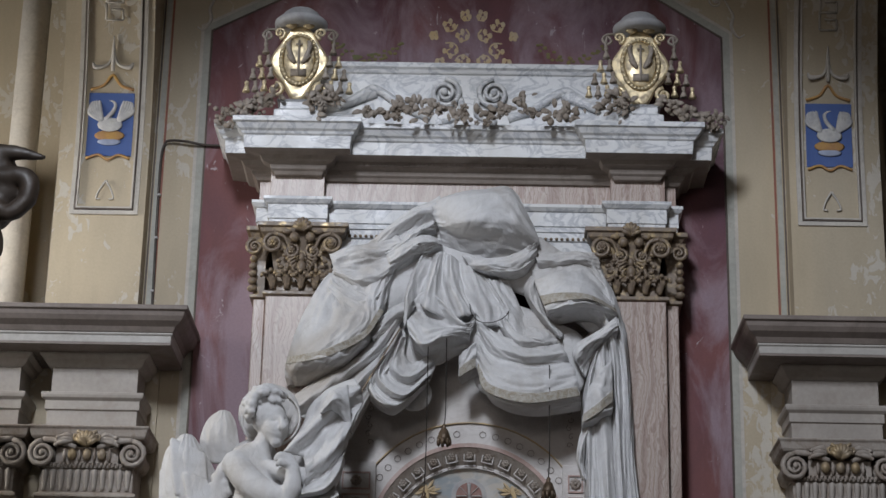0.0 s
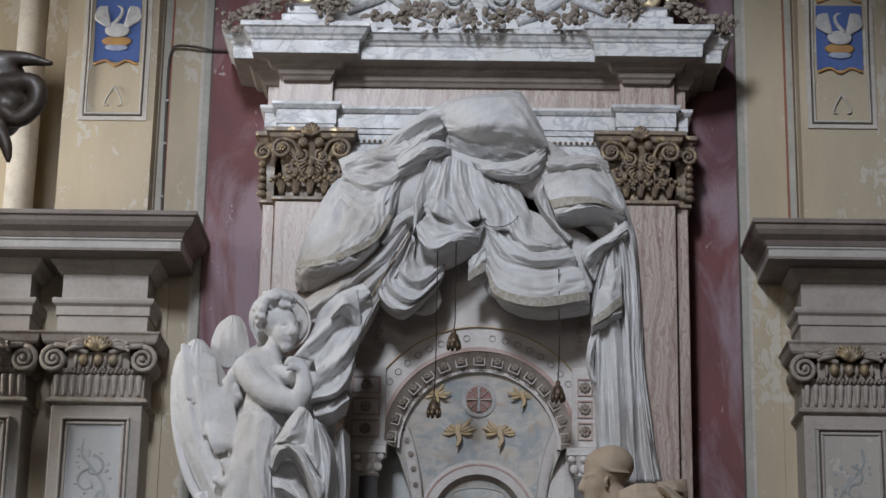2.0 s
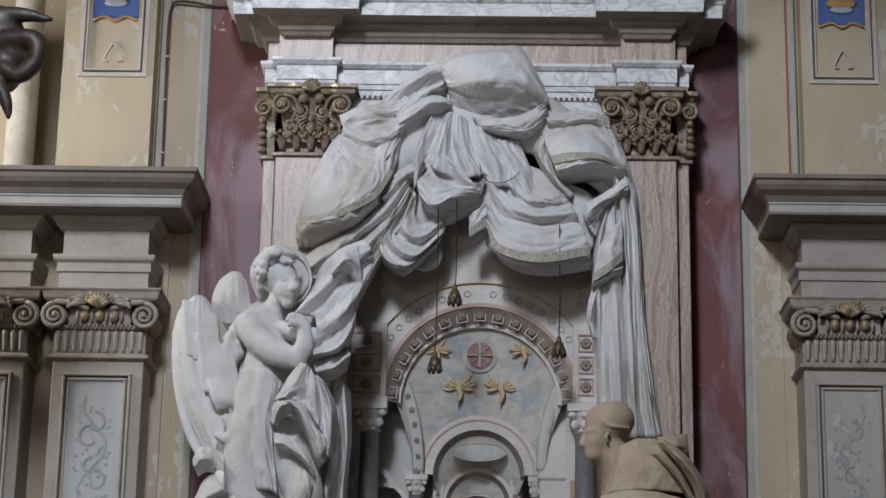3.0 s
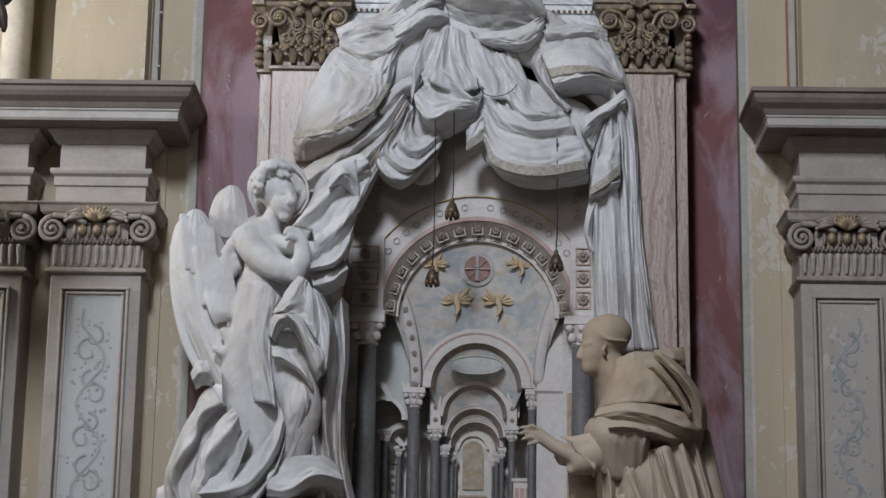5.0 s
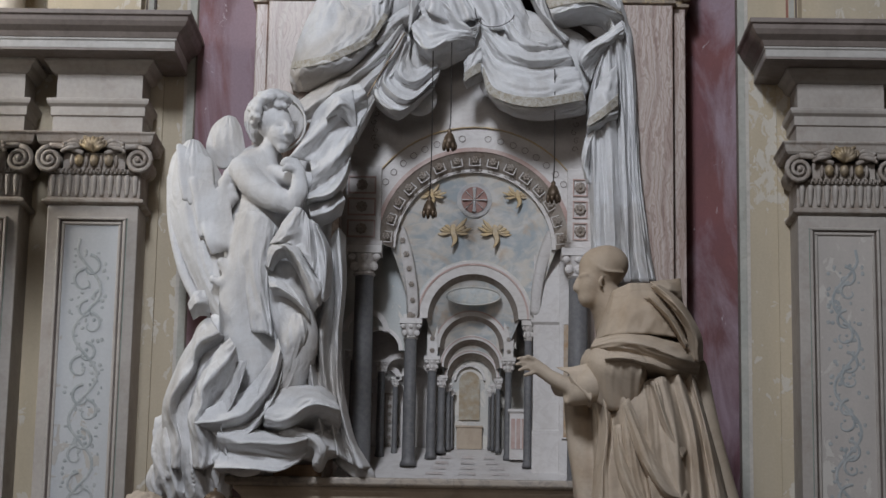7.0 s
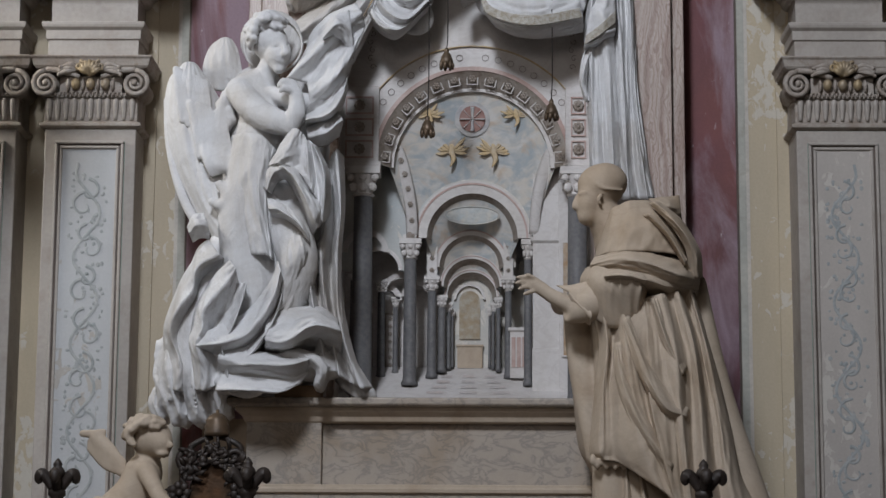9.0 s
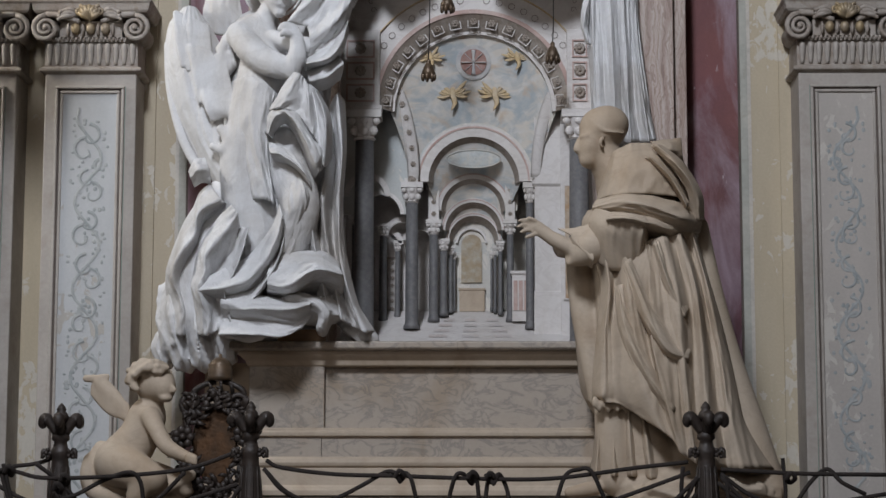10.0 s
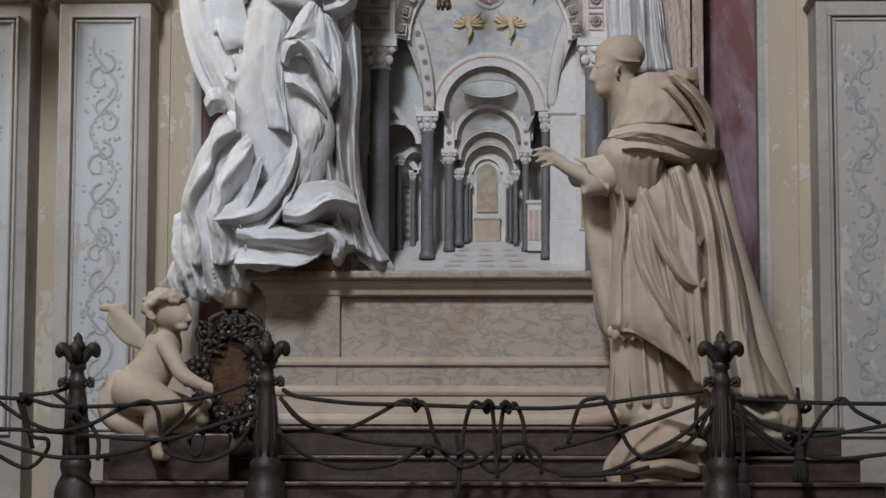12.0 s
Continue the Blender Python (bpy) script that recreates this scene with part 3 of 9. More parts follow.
    for q in (-1, 1):
        for k in range(3):
            rod([(c + q * 0.07, yf - 0.07, z0 + 0.32, 0.012), (c + q * (0.1 + 0.015 * k), yf - 0.085, z0 + 0.345 - 0.02 * k, 0.016), (c + q * (0.15 + 0.01 * k), yf - 0.08, z0 + 0.335 - 0.022 * k, 0.010), (c + q * 0.165, yf - 0.09, z0 + 0.325 - 0.02 * k, 0.013)], 0.01, 6, 3, bm)
    part("leaf_spray", bm, CAPSTONE, cap, "", True)
    part("abacus", stack(x0 - 0.055, x1 + 0.055, yf - 0.04, 11.3, [(0.0, z0 + 0.335), (0.012, z0 + 0.35), (0.02, z0 + 0.385), (0.03, z0 + 0.395), (0.03, z0 + 0.405)]), CAPSTONE, cap, "", False, 0.004)


def arabesque(x0, x1, z0, z1, y, mirror, seed):
    """A painted climbing vine: a waving stem with curling tendrils and leaves."""
    rnd = random.Random(seed)
    bm = bmesh.new()
    c, w = (x0 + x1) / 2, (x1 - x0) / 2
    n = 26
    stem = [(c + mirror * w * 0.55 * math.sin(k * 1.05), y, z0 + (z1 - z0) * (k / n)) for k in range(n + 1)]
    rod([(*q, 0.009) for q in stem], 0.009, 5, 4, bm, 0.2)
    for k in range(1, n):
        x, _, z = stem[k]
        hand = 1 if k % 2 else -1
        r = 0.055 + 0.02 * rnd.random()
        cx = c - (x - c) * 0.35
        pts = []
        for i in range(12):
            u = i / 11
            a = math.pi / 2 + hand * u * 5.2
            q = r * (1 - 0.8 * u)
            pts.append((cx + q * math.cos(a), y, z + q * math.sin(a), 0.0105 * (1 - 0.6 * u)))
        if k % 3 != 1:
            rod(pts, 0.005, 5, 2, bm, 0.3)
        for _ in range(5):
            ball(c + rnd.uniform(-0.8, 0.8) * w, y + 0.001, z + rnd.uniform(-0.03, 0.03), 0.007 + 0.006 * rnd.random(), 0.002, 0.006 + 0.008 * rnd.random(), bm, 6, 4)
        if k % 5 == 2:
            for i in range(9):
                a = rnd.uniform(0, 6.28)
                ball(x + 0.03 * math.cos(a), y + 0.001, z + 0.03 * math.sin(a), 0.012, 0.002, 0.012, bm, 6, 4)
    return bm


def side_pilaster(x0, x1, group, vine_seed, mirror):
    yf, zt = 11.0, 4.115
    p = thing("pilaster", "grey painted pilaster with a framed arabesque panel and Ionic capital", "pilaster", group)
    part("shaft", box(x0, x1, yf, 11.3, 1.05, zt), GREYSTONE, p, "", False, 0.006)
    a, b, z1, z0 = x0 + 0.062, x1 - 0.062, 4.045, 1.75
    part("frame", frame_ring(a, b, z0, z1, 0.016, yf - 0.022, yf + 0.01), GREYSTONE, p, "", False, 0.005)
    # No groove is cut here: a dark strip carries its shade as colour.
    part("frame", frame_ring(a + 0.016, b - 0.016, z0 + 0.016, z1 - 0.016, 0.008, yf - 0.006, yf + 0.01), DARKLINE, p, "dark strip painted in as the groove's shade")
    part("frame", frame_ring(a + 0.026, b - 0.026, z0 + 0.026, z1 - 0.026, 0.016, yf - 0.016, yf + 0.01), GREYSTONE, p, "", False, 0.005)
    part("panel", box(a + 0.03, b - 0.03, yf - 0.004, yf + 0.012, z0 + 0.03, z1 - 0.03), PANEL if x0 < 0 else PANEL_WARM, p, "pale blue-grey painted panel" if x0 < 0 else "stained warm grey painted panel")
    part("arabesque", arabesque(a + 0.06, b - 0.06, z0 + 0.1, z1 - 0.12, yf - 0.0055, mirror, vine_seed), VINE, p, "faded green painted climbing vine")
    bm = bmesh.new()
    for q in (a - 0.004, b + 0.001):
        box(q, q + 0.004, yf - 0.003, yf + 0.01, z0, z1, bm)
    part("line", bm, GREENLINE, p, "thin green painted line")
    ionic_capital(x0, x1, yf, zt, p)
    part("architrave", stack(x0 + 0.0, x1 - 0.0, yf, 11.3, [(0.0, 4.53), (0.0, 4.62), (0.012, 4.625), (0.012, 4.675), (0.03, 4.69), (0.034, 4.705), (0.034, 4.72), (0.0, 4.722)]), GREYSTONE, p, "", False, 0.004)
    part("frieze", stack(x0 + 0.012, x1 - 0.012, yf + 0.01, 11.3, [(0.0, 4.722), (0.0, 4.87)]), GREYSTONE, p)
    return p


def side_order(s):
    nm = "west" if s < 0 else "east"
    x0, x1 = bx(s, 1.815, 2.318)
    side_pilaster(x0, x1, "paired pilasters", 3 + s, s)
    x0, x1 = bx(s, 2.475, 2.98)
    side_pilaster(x0, x1, "paired pilasters", 8 + s, -s)
    xa, xb = bx(s, 1.815, 3.05)
    setting("wall_behind_pilasters_" + nm, box(*bx(s, 1.75, 3.3), 11.28, 11.34, 1.05, 5.0), BEIGE, "stained wall between the paired pilasters", "wall")
    cor = thing("cornice_" + nm, "projecting brown-grey stone cornice over the paired pilasters", "cornice", "", "structure")
    for q, (u, v) in enumerate(((1.815, 2.318), (2.475, 3.05))):
        part("bed_mould", stack(*bx(s, u, v), 11.0, 11.3, [(0.0, 4.87), (0.02, 4.885), (0.03, 4.91), (0.055, 4.93), (0.055, 4.945)]), GREYSTONE, cor, "", False, 0.004)
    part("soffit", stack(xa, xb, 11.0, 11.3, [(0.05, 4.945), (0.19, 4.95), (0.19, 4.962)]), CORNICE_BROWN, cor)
    part("corona", stack(xa, xb, 11.0, 11.3, [(0.19, 4.962), (0.19, 5.005), (0.198, 5.008), (0.198, 5.02)]), plain("pale_grey_corona_" + nm, (0.46, 0.44, 0.41), (0.40, 0.38, 0.35), 0.5, 0, 3), cor, "pale grey corona", False, 0.004)
    part("crown", stack(xa, xb, 11.0, 11.3, [(0.20, 5.02), (0.215, 5.05), (0.25, 5.075), (0.265, 5.1), (0.27, 5.125), (0.285, 5.13), (0.285, 5.155), (0.27, 5.16)]), CORNICE_BROWN, cor, "dark brown crowning moulding", False, 0.004)


side_order(-1)
side_order(1)

# ------------------------------------------------------------ the monument's frame
mon = thing("altar_frame", "tall veined marble and onyx frame with a broken entablature", "monument")
for s, nm in both():
    part("shaft", box(*bx(s, 0.70, 1.135), 11.0, 11.29, 2.59, 5.315), ONYX, mon, "flamed pink-brown onyx pilaster shaft", False, 0.006)
    part("shaft", box(*bx(s, 1.142, 1.211), 11.06, 11.29, 2.59, 5.315), ONYX, mon, "narrow flamed onyx half pilaster", False, 0.006)
    part("groove", box(*bx(s, 1.130, 1.145), 11.075, 11.29, 2.59, 5.315), DARK, mon, "dark joint")
    part("astragal", stack(*bx(s, 0.70, 1.135), 11.0, 11.29, [(0.0, 5.315), (0.018, 5.32), (0.018, 5.34), (0.0, 5.345)]), GILT, mon, "dull gilt bronze band", False, 0.003)
    part("astragal", stack(*bx(s, 1.145, 1.211), 11.06, 11.29, [(0.0, 5.312), (0.02, 5.317), (0.02, 5.337), (0.0, 5.342)]), GILT, mon, "dull gilt bronze band", False, 0.003)
ARCH = [(0.0, 5.745), (0.0, 5.775), (0.008, 5.777), (0.008, 5.862), (0.018, 5.866), (0.03, 5.882), (0.034, 5.886), (0.034, 5.905), (0.0, 5.907)]
part("architrave", stack(XC - 1.211, XC + 1.211, 11.05, 11.29, ARCH), WHITE, mon, "white veined marble architrave", False, 0.003)
part("lower_fascia", stack(XC - 0.74, XC + 0.74, 11.06, 11.29, [(0.0, 5.62), (0.0, 5.685), (0.012, 5.69), (0.012, 5.71), (0.0, 5.712), (0.0, 5.745)]), WHITE, mon, "white marble fascia with a beaded edge", False, 0.003)
bm = bmesh.new()
for k in range(46):
    ball(XC - 0.72 + 1.44 * (k + 0.5) / 46, 11.045, 5.70, 0.010, 0.010, 0.010, bm, 6, 4)
tagged(part("bead_row", bm, GILT, mon, "gilt beading", True), kind="stuff")
part("frieze", box(XC - 1.205, XC + 1.205, 11.05, 11.29, 5.906, 6.06), ONYX, mon, "banded onyx frieze")
CORN = [(0.02, 6.03), (0.03, 6.05), (0.045, 6.06), (0.05, 6.085), (0.09, 6.095), (0.105, 6.12), (0.19, 6.128), (0.19, 6.135), (0.195, 6.205), (0.205, 6.21), (0.21, 6.225), (0.225, 6.235), (0.24, 6.265), (0.255, 6.27), (0.255, 6.30), (0.2, 6.305)]
part("cornice", stack(XC - 1.205, XC + 1.205, 11.05, 11.29, CORN[6:]), WHITE, mon, "moulded white marble cornice", False, 0.003)
part("bed_moulding", stack(XC - 1.205, XC + 1.205, 11.05, 11.29, CORN[:7]), BEDSTONE, mon, "brown-grey moulding under the cornice", False, 0.003)
for s, nm in both():
    part("architrave_block", stack(*bx(s, 0.808, 1.137), 10.98, 11.08, ARCH), WHITE, mon, "projecting white marble architrave block", False, 0.003)
    part("frieze_block", box(*bx(s, 0.826, 1.137), 10.98, 11.08, 5.905, 6.07), ONYX, mon, "banded onyx frieze block", False, 0.003)
    part("cornice_block", stack(*bx(s, 0.862, 1.09), 10.965, 11.1, [(o, z + 0.002) for o, z in CORN[6:]]), WHITE, mon, "projecting white marble cornice block", False, 0.003)
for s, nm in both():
    part("bed_moulding", stack(*bx(s, 0.862, 1.09), 10.965, 11.1, [(o, z + 0.002) for o, z in CORN[:7]]), BEDSTONE, mon, "brown-grey moulding under the cornice", False, 0.003)
for k in range(64):
    x = XC - 1.2 + 2.4 * (k + 0.5) / 64
    if abs(x - XC) < 0.62:
        part("dentil", box(x - 0.013, x + 0.013, 10.945, 10.99, 6.098, 6.125), CORNICE_BROWN, mon)
part("attic", stack(XC - 0.90, XC + 0.90, 11.12, 11.29, [(0.03, 6.30), (0.03, 6.37), (0.0, 6.38), (0.0, 6.76), (0.012, 6.765), (0.02, 6.785), (0.035, 6.795), (0.035, 6.825), (0.0, 6.83)]), WHITE, mon, "white marble attic slab with scroll relief", False, 0.003)
for s, nm in both():
    bm = bmesh.new()
    spiral(XC + s * 0.145, 11.1, 6.63, 0.095, 2.2, s, bm, 0.018, math.pi / 2, 36)
    rod([(XC + s * 0.05, 11.11, 6.6, 0.02), (XC + s * 0.05, 11.11, 6.5, 0.02), (XC + s * 0.16, 11.11, 6.45, 0.02)], 0.02, 8, 5, bm)
    rod([(XC + s * 0.23, 11.12, 6.48, 0.03), (XC + s * 0.38, 11.11, 6.54, 0.028), (XC + s * 0.56, 11.11, 6.66, 0.026), (XC + s * 0.64, 11.11, 6.61, 0.022)], 0.03, 8, 5, bm)
    for k in range(5):
        rod([(XC + s * 0.55, 11.11, 6.62, 0.018), (XC + s * (0.62 + 0.03 * k), 11.10, 6.63 - 0.02 * k, 0.026), (XC + s * (0.66 + 0.025 * k), 11.10, 6.57 - 0.012 * k, 0.012)], 0.02, 7, 4, bm)
    part("scroll_relief", bm, WHITE, mon, "carved scroll and shell relief", True)


def rosette(x, y, z, r, bm, petals=6):
    ball(x, y - 0.2 * r, z, r * 0.32, r * 0.35, r * 0.32, bm, 8, 6)
    for k in range(petals):
        a = 2 * math.pi * k / petals
        ball(x + 0.6 * r * math.cos(a), y, z + 0.6 * r * math.sin(a), r * 0.36, r * 0.25, r * 0.36, bm, 8, 5)


def gilt_capital(s):
    """A pilaster's composite head: bell, acanthus, scrolls, rosettes, abacus and shell."""
    cap = thing("composite_capital", "dull gilt bronze capital with acanthus, scrolls and a shell", "capital", "gilt capitals")
    x0, x1 = bx(s, 0.735, 1.135)
    c, y, z0 = (x0 + x1) / 2, 10.99, 5.345
    part("bell", stack(x0 + 0.02, x1 - 0.02, y, 11.29, [(-0.012, z0), (-0.02, z0 + 0.12), (0.0, z0 + 0.24), (0.03, z0 + 0.33)]), GILT, cap)
    so = s * 1.0
    xo0, xo1 = bx(s, 1.15, 1.215)
    part("bell", stack(xo0, xo1, 11.06, 11.29, [(0.0, z0 - 0.003), (0.0, z0 + 0.2), (0.04, z0 + 0.33)]), GILT, cap)
    part("abacus", stack(x0 - 0.02, x1 + 0.02, y - 0.02, 11.29, [(0.0, z0 + 0.325), (0.02, z0 + 0.34), (0.025, z0 + 0.365), (0.04, z0 + 0.37), (0.04, z0 + 0.395), (0.0, z0 + 0.398)]), GILT, cap, "worn gilt abacus", False, 0.003)
    part("abacus", stack(xo0, xo1, 11.05, 11.29, [(0.01, z0 + 0.32), (0.03, z0 + 0.36), (0.05, z0 + 0.365), (0.05, z0 + 0.392)]), GILT, cap, "", False, 0.003)
    for q in (-1, 1):
        bm = bmesh.new()
        spiral(c + q * 0.165, y - 0.05, z0 + 0.265, 0.058, 2.0, -q, bm, 0.014, math.pi / 2, 26)
        spiral(c + q * 0.062, y - 0.035, z0 + 0.225, 0.045, 1.7, q, bm, 0.011, math.pi / 2, 22)
        rod([(c + q * 0.165, y - 0.05, z0 + 0.325, 0.014), (c + q * 0.1, y - 0.045, z0 + 0.3, 0.012), (c + q * 0.07, y - 0.03, z0 + 0.2, 0.010), (c + q * 0.09, y - 0.02, z0 + 0.1, 0.012)], 0.012, 7, 5, bm)
        part("scroll", bm, GILT, cap, "", True)
    for k in range(5):
        q = (k - 2) / 2
        bm = bmesh.new()
        for j in (-2, -1, 0, 1, 2):
            u = 0.25 * j
            rod([(c + q * 0.16, y - 0.012, z0 + 0.005, 0.014), (c + q * 0.165 + 0.03 * u, y - 0.03, z0 + 0.06, 0.013), (c + q * 0.17 + 0.085 * u, y - 0.05, z0 + 0.105 - 0.012 * abs(j), 0.012), (c + q * 0.17 + 0.1 * u, y - 0.07, z0 + 0.09 - 0.015 * abs(j), 0.010)], 0.01, 6, 3, bm)
        part("acanthus_leaf", bm, GILT, cap, "", True)
    bm = bmesh.new()
    for q in (-1, 1):
        rosette(c + q * 0.165, y - 0.075, z0 + 0.265, 0.026, bm)
        rosette(c + q * 0.062, y - 0.05, z0 + 0.225, 0.022, bm)
        for k in range(4):
            ball(c + q * (0.115 + 0.02 * math.sin(k * 2.2)), y - 0.03, z0 + 0.13 + 0.035 * k, 0.017, 0.015, 0.013, bm, 7, 5)
            rod([(c + q * 0.02, y - 0.02, z0 + 0.09 + 0.03 * k, 0.008), (c + q * (0.05 + 0.012 * k), y - 0.035, z0 + 0.12 + 0.02 * k, 0.010), (c + q * 0.03, y - 0.04, z0 + 0.15 + 0.02 * k, 0.006)], 0.01, 6, 3, bm)
    ball(c, y - 0.035, z0 + 0.13, 0.028, 0.025, 0.04, bm, 8, 6)
    ball(c, y - 0.03, z0 + 0.19, 0.018, 0.02, 0.03, bm, 8, 6)
    part("rosettes", bm, GILT, cap, "gilt rosettes and buds", True)
    bm = bmesh.new()
    for k in range(7):
        u = math.pi * (0.05 + 0.9 * k / 6)
        rod([(c, y - 0.06, z0 + 0.34, 0.010), (c + 0.03 * math.cos(u), y - 0.085, z0 + 0.345 + 0.035 * math.sin(u), 0.013), (c + 0.05 * math.cos(u), y - 0.08, z0 + 0.35 + 0.06 * math.sin(u), 0.012)], 0.01, 6, 3, bm)
    for q in (-1, 1):
        ball(c + q * 0.045, y - 0.06, z0 + 0.30, 0.03, 0.03, 0.03, bm, 8, 6)
        ball(c + q * 0.09, y - 0.05, z0 + 0.335, 0.03, 0.02, 0.016, bm, 8, 6)
    part("shell", bm, GILT, cap, "gilt scallop shell", True)
    xo = (xo0 + xo1) / 2
    bm = bmesh.new()
    spiral(xo + s * 0.03, 11.02, z0 + 0.27, 0.05, 1.8, -s, bm, 0.014, math.pi / 2, 20)
    for k in range(5):
        ball(xo + s * 0.035, 11.03, z0 + 0.02 + 0.045 * k, 0.03 - 0.002 * k, 0.03, 0.022, bm, 8, 5)
    part("scroll", bm, GILT, cap, "", True)


gilt_capital(-1)
gilt_capital(1)


def crest(s):
    """A prelate's hat over a gilt shield with knotted cords and rows of tassels."""
    c = thing("coat_of_arms", "gilt shield under a tasselled broad hat on a marble block", "coat of arms", "coats of arms")
    x, y = XC + s * 0.985, 10.78
    part("block", stack(x - 0.1, x + 0.1, y - 0.02, 11.1, [(0.03, 6.305), (0.03, 6.35), (0.0, 6.37), (0.0, 6.41), (0.02, 6.42)]), WHITE, c, "white marble block", False, 0.004)
    outline = []
    for k in range(40):
        a = 2 * math.pi * k / 40
        r = 1 + 0.07 * math.cos(4 * a) + 0.03 * math.cos(6 * a)
        w = 0.155 * (1 - 0.32 * max(0, -math.sin(a)))
        outline.append((x + r * w * math.cos(a), 6.655 + r * 0.225 * math.sin(a)))
    part("shield", prism(outline, y - 0.03, y + 0.05), GOLD, c, "bright gilt cartouche shield", False, 0.015)
    bm = bmesh.new()
    for k in range(32):
        a, b = 2 * math.pi * k / 32, 2 * math.pi * (k + 1) / 32
        rod([(x + 0.105 * math.cos(a), y - 0.04, 6.67 + 0.155 * math.sin(a), 0.012), (x + 0.105 * math.cos(b), y - 0.04, 6.67 + 0.155 * math.sin(b), 0.012)], 0.01, 6, 1, bm)
    for q in (-1, 1):
        spiral(x + q * 0.13, y - 0.03, 6.48, 0.045, 1.6, q, bm, 0.014, math.pi / 2, 18)
        spiral(x + q * 0.12, y - 0.03, 6.84, 0.035, 1.5, -q, bm, 0.012, -math.pi / 2, 18)
    part("rim", bm, GOLD, c, "gilt oval rim and scrolls", True)
    bm = ball(x, y - 0.035, 6.67, 0.095, 0.02, 0.145)
    part("field", bm, GOLD, c, "gilt oval field", True)
    bm = bmesh.new()
    for q in (-1, 1):
        for k in range(5):
            rod([(x + q * 0.02, y - 0.055, 6.64, 0.010), (x + q * (0.04 + 0.006 * k), y - 0.065, 6.66 + 0.02 * k, 0.014), (x + q * (0.065 - 0.004 * k), y - 0.06, 6.69 + 0.022 * k, 0.008)], 0.01, 6, 3, bm)
    rod([(x, y - 0.06, 6.56, 0.008), (x, y - 0.065, 6.78, 0.006)], 0.01, 6, 3, bm)
    rod([(x - 0.02, y - 0.065, 6.755, 0.005), (x + 0.02, y - 0.065, 6.755, 0.005)], 0.01, 6, 2, bm)
    box(x - 0.045, x + 0.045, y - 0.062, y - 0.04, 6.56, 6.6, bm)
    part("device", bm, PATINA, c, "dark raised winged device", True)
    part("hat", lathe([(0.02, 0.0), (0.13, -0.01), (0.152, 0.005), (0.155, 0.03), (0.14, 0.045), (0.115, 0.055), (0.105, 0.085), (0.08, 0.105), (0.03, 0.115)], x, y, 6.885, 28), plain("weathered_grey_stone_" + ("w" if s < 0 else "e"), (0.46, 0.47, 0.48), (0.36, 0.36, 0.37), 0.6), c, "pale grey stone broad-brimmed hat", True)
    bm = bmesh.new()
    for q in (-1, 1):
        ball(x + q * 0.05, y - 0.06, 6.875, 0.035, 0.02, 0.018, bm, 8, 5)
    part("hat_lining", bm, GOLD, c, "gilt knots under the brim", True)
    bm = bmesh.new()
    for q in (-1, 1):
        rod([(x + q * 0.13, y - 0.02, 6.87), (x + q * 0.19, y - 0.03, 6.86), (x + q * 0.215, y - 0.03, 6.83), (x + q * 0.19, y - 0.03, 6.80), (x + q * 0.165, y - 0.03, 6.82), (x + q * 0.19, y - 0.03, 6.845), (x + q * 0.2, y - 0.03, 6.76)], 0.0085, 6, 6, bm)
    part("cord", bm, PATINA, c, "knotted bronze cord", True)
    for q in (-1, 1):
        for row, n in enumerate((1, 2, 3, 3)):
            for k in range(n):
                tx = x + q * (0.195 + 0.045 * row * 0.75 - 0.052 * k)
                tz = 6.745 - 0.082 * row
                bm = lathe([(0.004, 0.035), (0.012, 0.028), (0.012, 0.012), (0.008, 0.008), (0.02, -0.025), (0.023, -0.035), (0.004, -0.036)], tx, y - 0.03 - 0.01 * k, tz, 9)
                part("tassel", bm, GOLD if (row + k) % 2 else PATINA, c, "", True)


crest(-1)
crest(1)


def foliage(name, pts, n, size, spread, seed, label):
    """A swag of bronze leaves, fruit and flowers along a line."""
    rnd = random.Random(seed)
    g = thing(name, label, "garland", "bronze garlands")
    line = glide(pts, 12)
    fruit, leaf = bmesh.new(), bmesh.new()
    for k in range(n):
        p = line[rnd.randrange(len(line))]
        x, y, z = p[0] + rnd.gauss(0, spread), p[1] - abs(rnd.gauss(0, spread * 0.6)), p[2] + rnd.gauss(0, spread * 0.8)
        r = size * rnd.uniform(0.6, 1.25)
        if k % 3 == 0:
            ball(x, y, z, r * 0.75, r * 0.75, r * 0.75, fruit, 8, 6)
        elif k % 7 == 1:
            rosette(x, y, z, r * 1.2, fruit, 5)
        else:
            a = rnd.uniform(0, 6.28)
            dx, dz = math.cos(a), math.sin(a)
            rod([(x, y, z, r * 0.3), (x + dx * r * 0.9, y - r * 0.5, z + dz * r * 0.9, r * 0.62), (x + dx * r * 1.8, y - r * 0.6, z + dz * r * 1.8, r * 0.42), (x + dx * r * 2.3, y - r * 0.2, z + dz * r * 2.3, r * 0.08)], 0.01, 6, 3, leaf, 0.35)
    tagged(part("leaf_mass", leaf, PATINA, g, "dusty brown bronze leaves"), kind="stuff")
    tagged(part("fruit_mass", fruit, PATINA, g, "dusty bronze fruit and flowers", True), kind="stuff")


foliage("garland", [(XC - 0.60, 10.78, 6.36), (XC - 0.45, 10.76, 6.34), (XC - 0.38, 10.76, 6.39)], 46, 0.022, 0.028, 1, "dusty bronze leaves and fruit lying on the cornice")
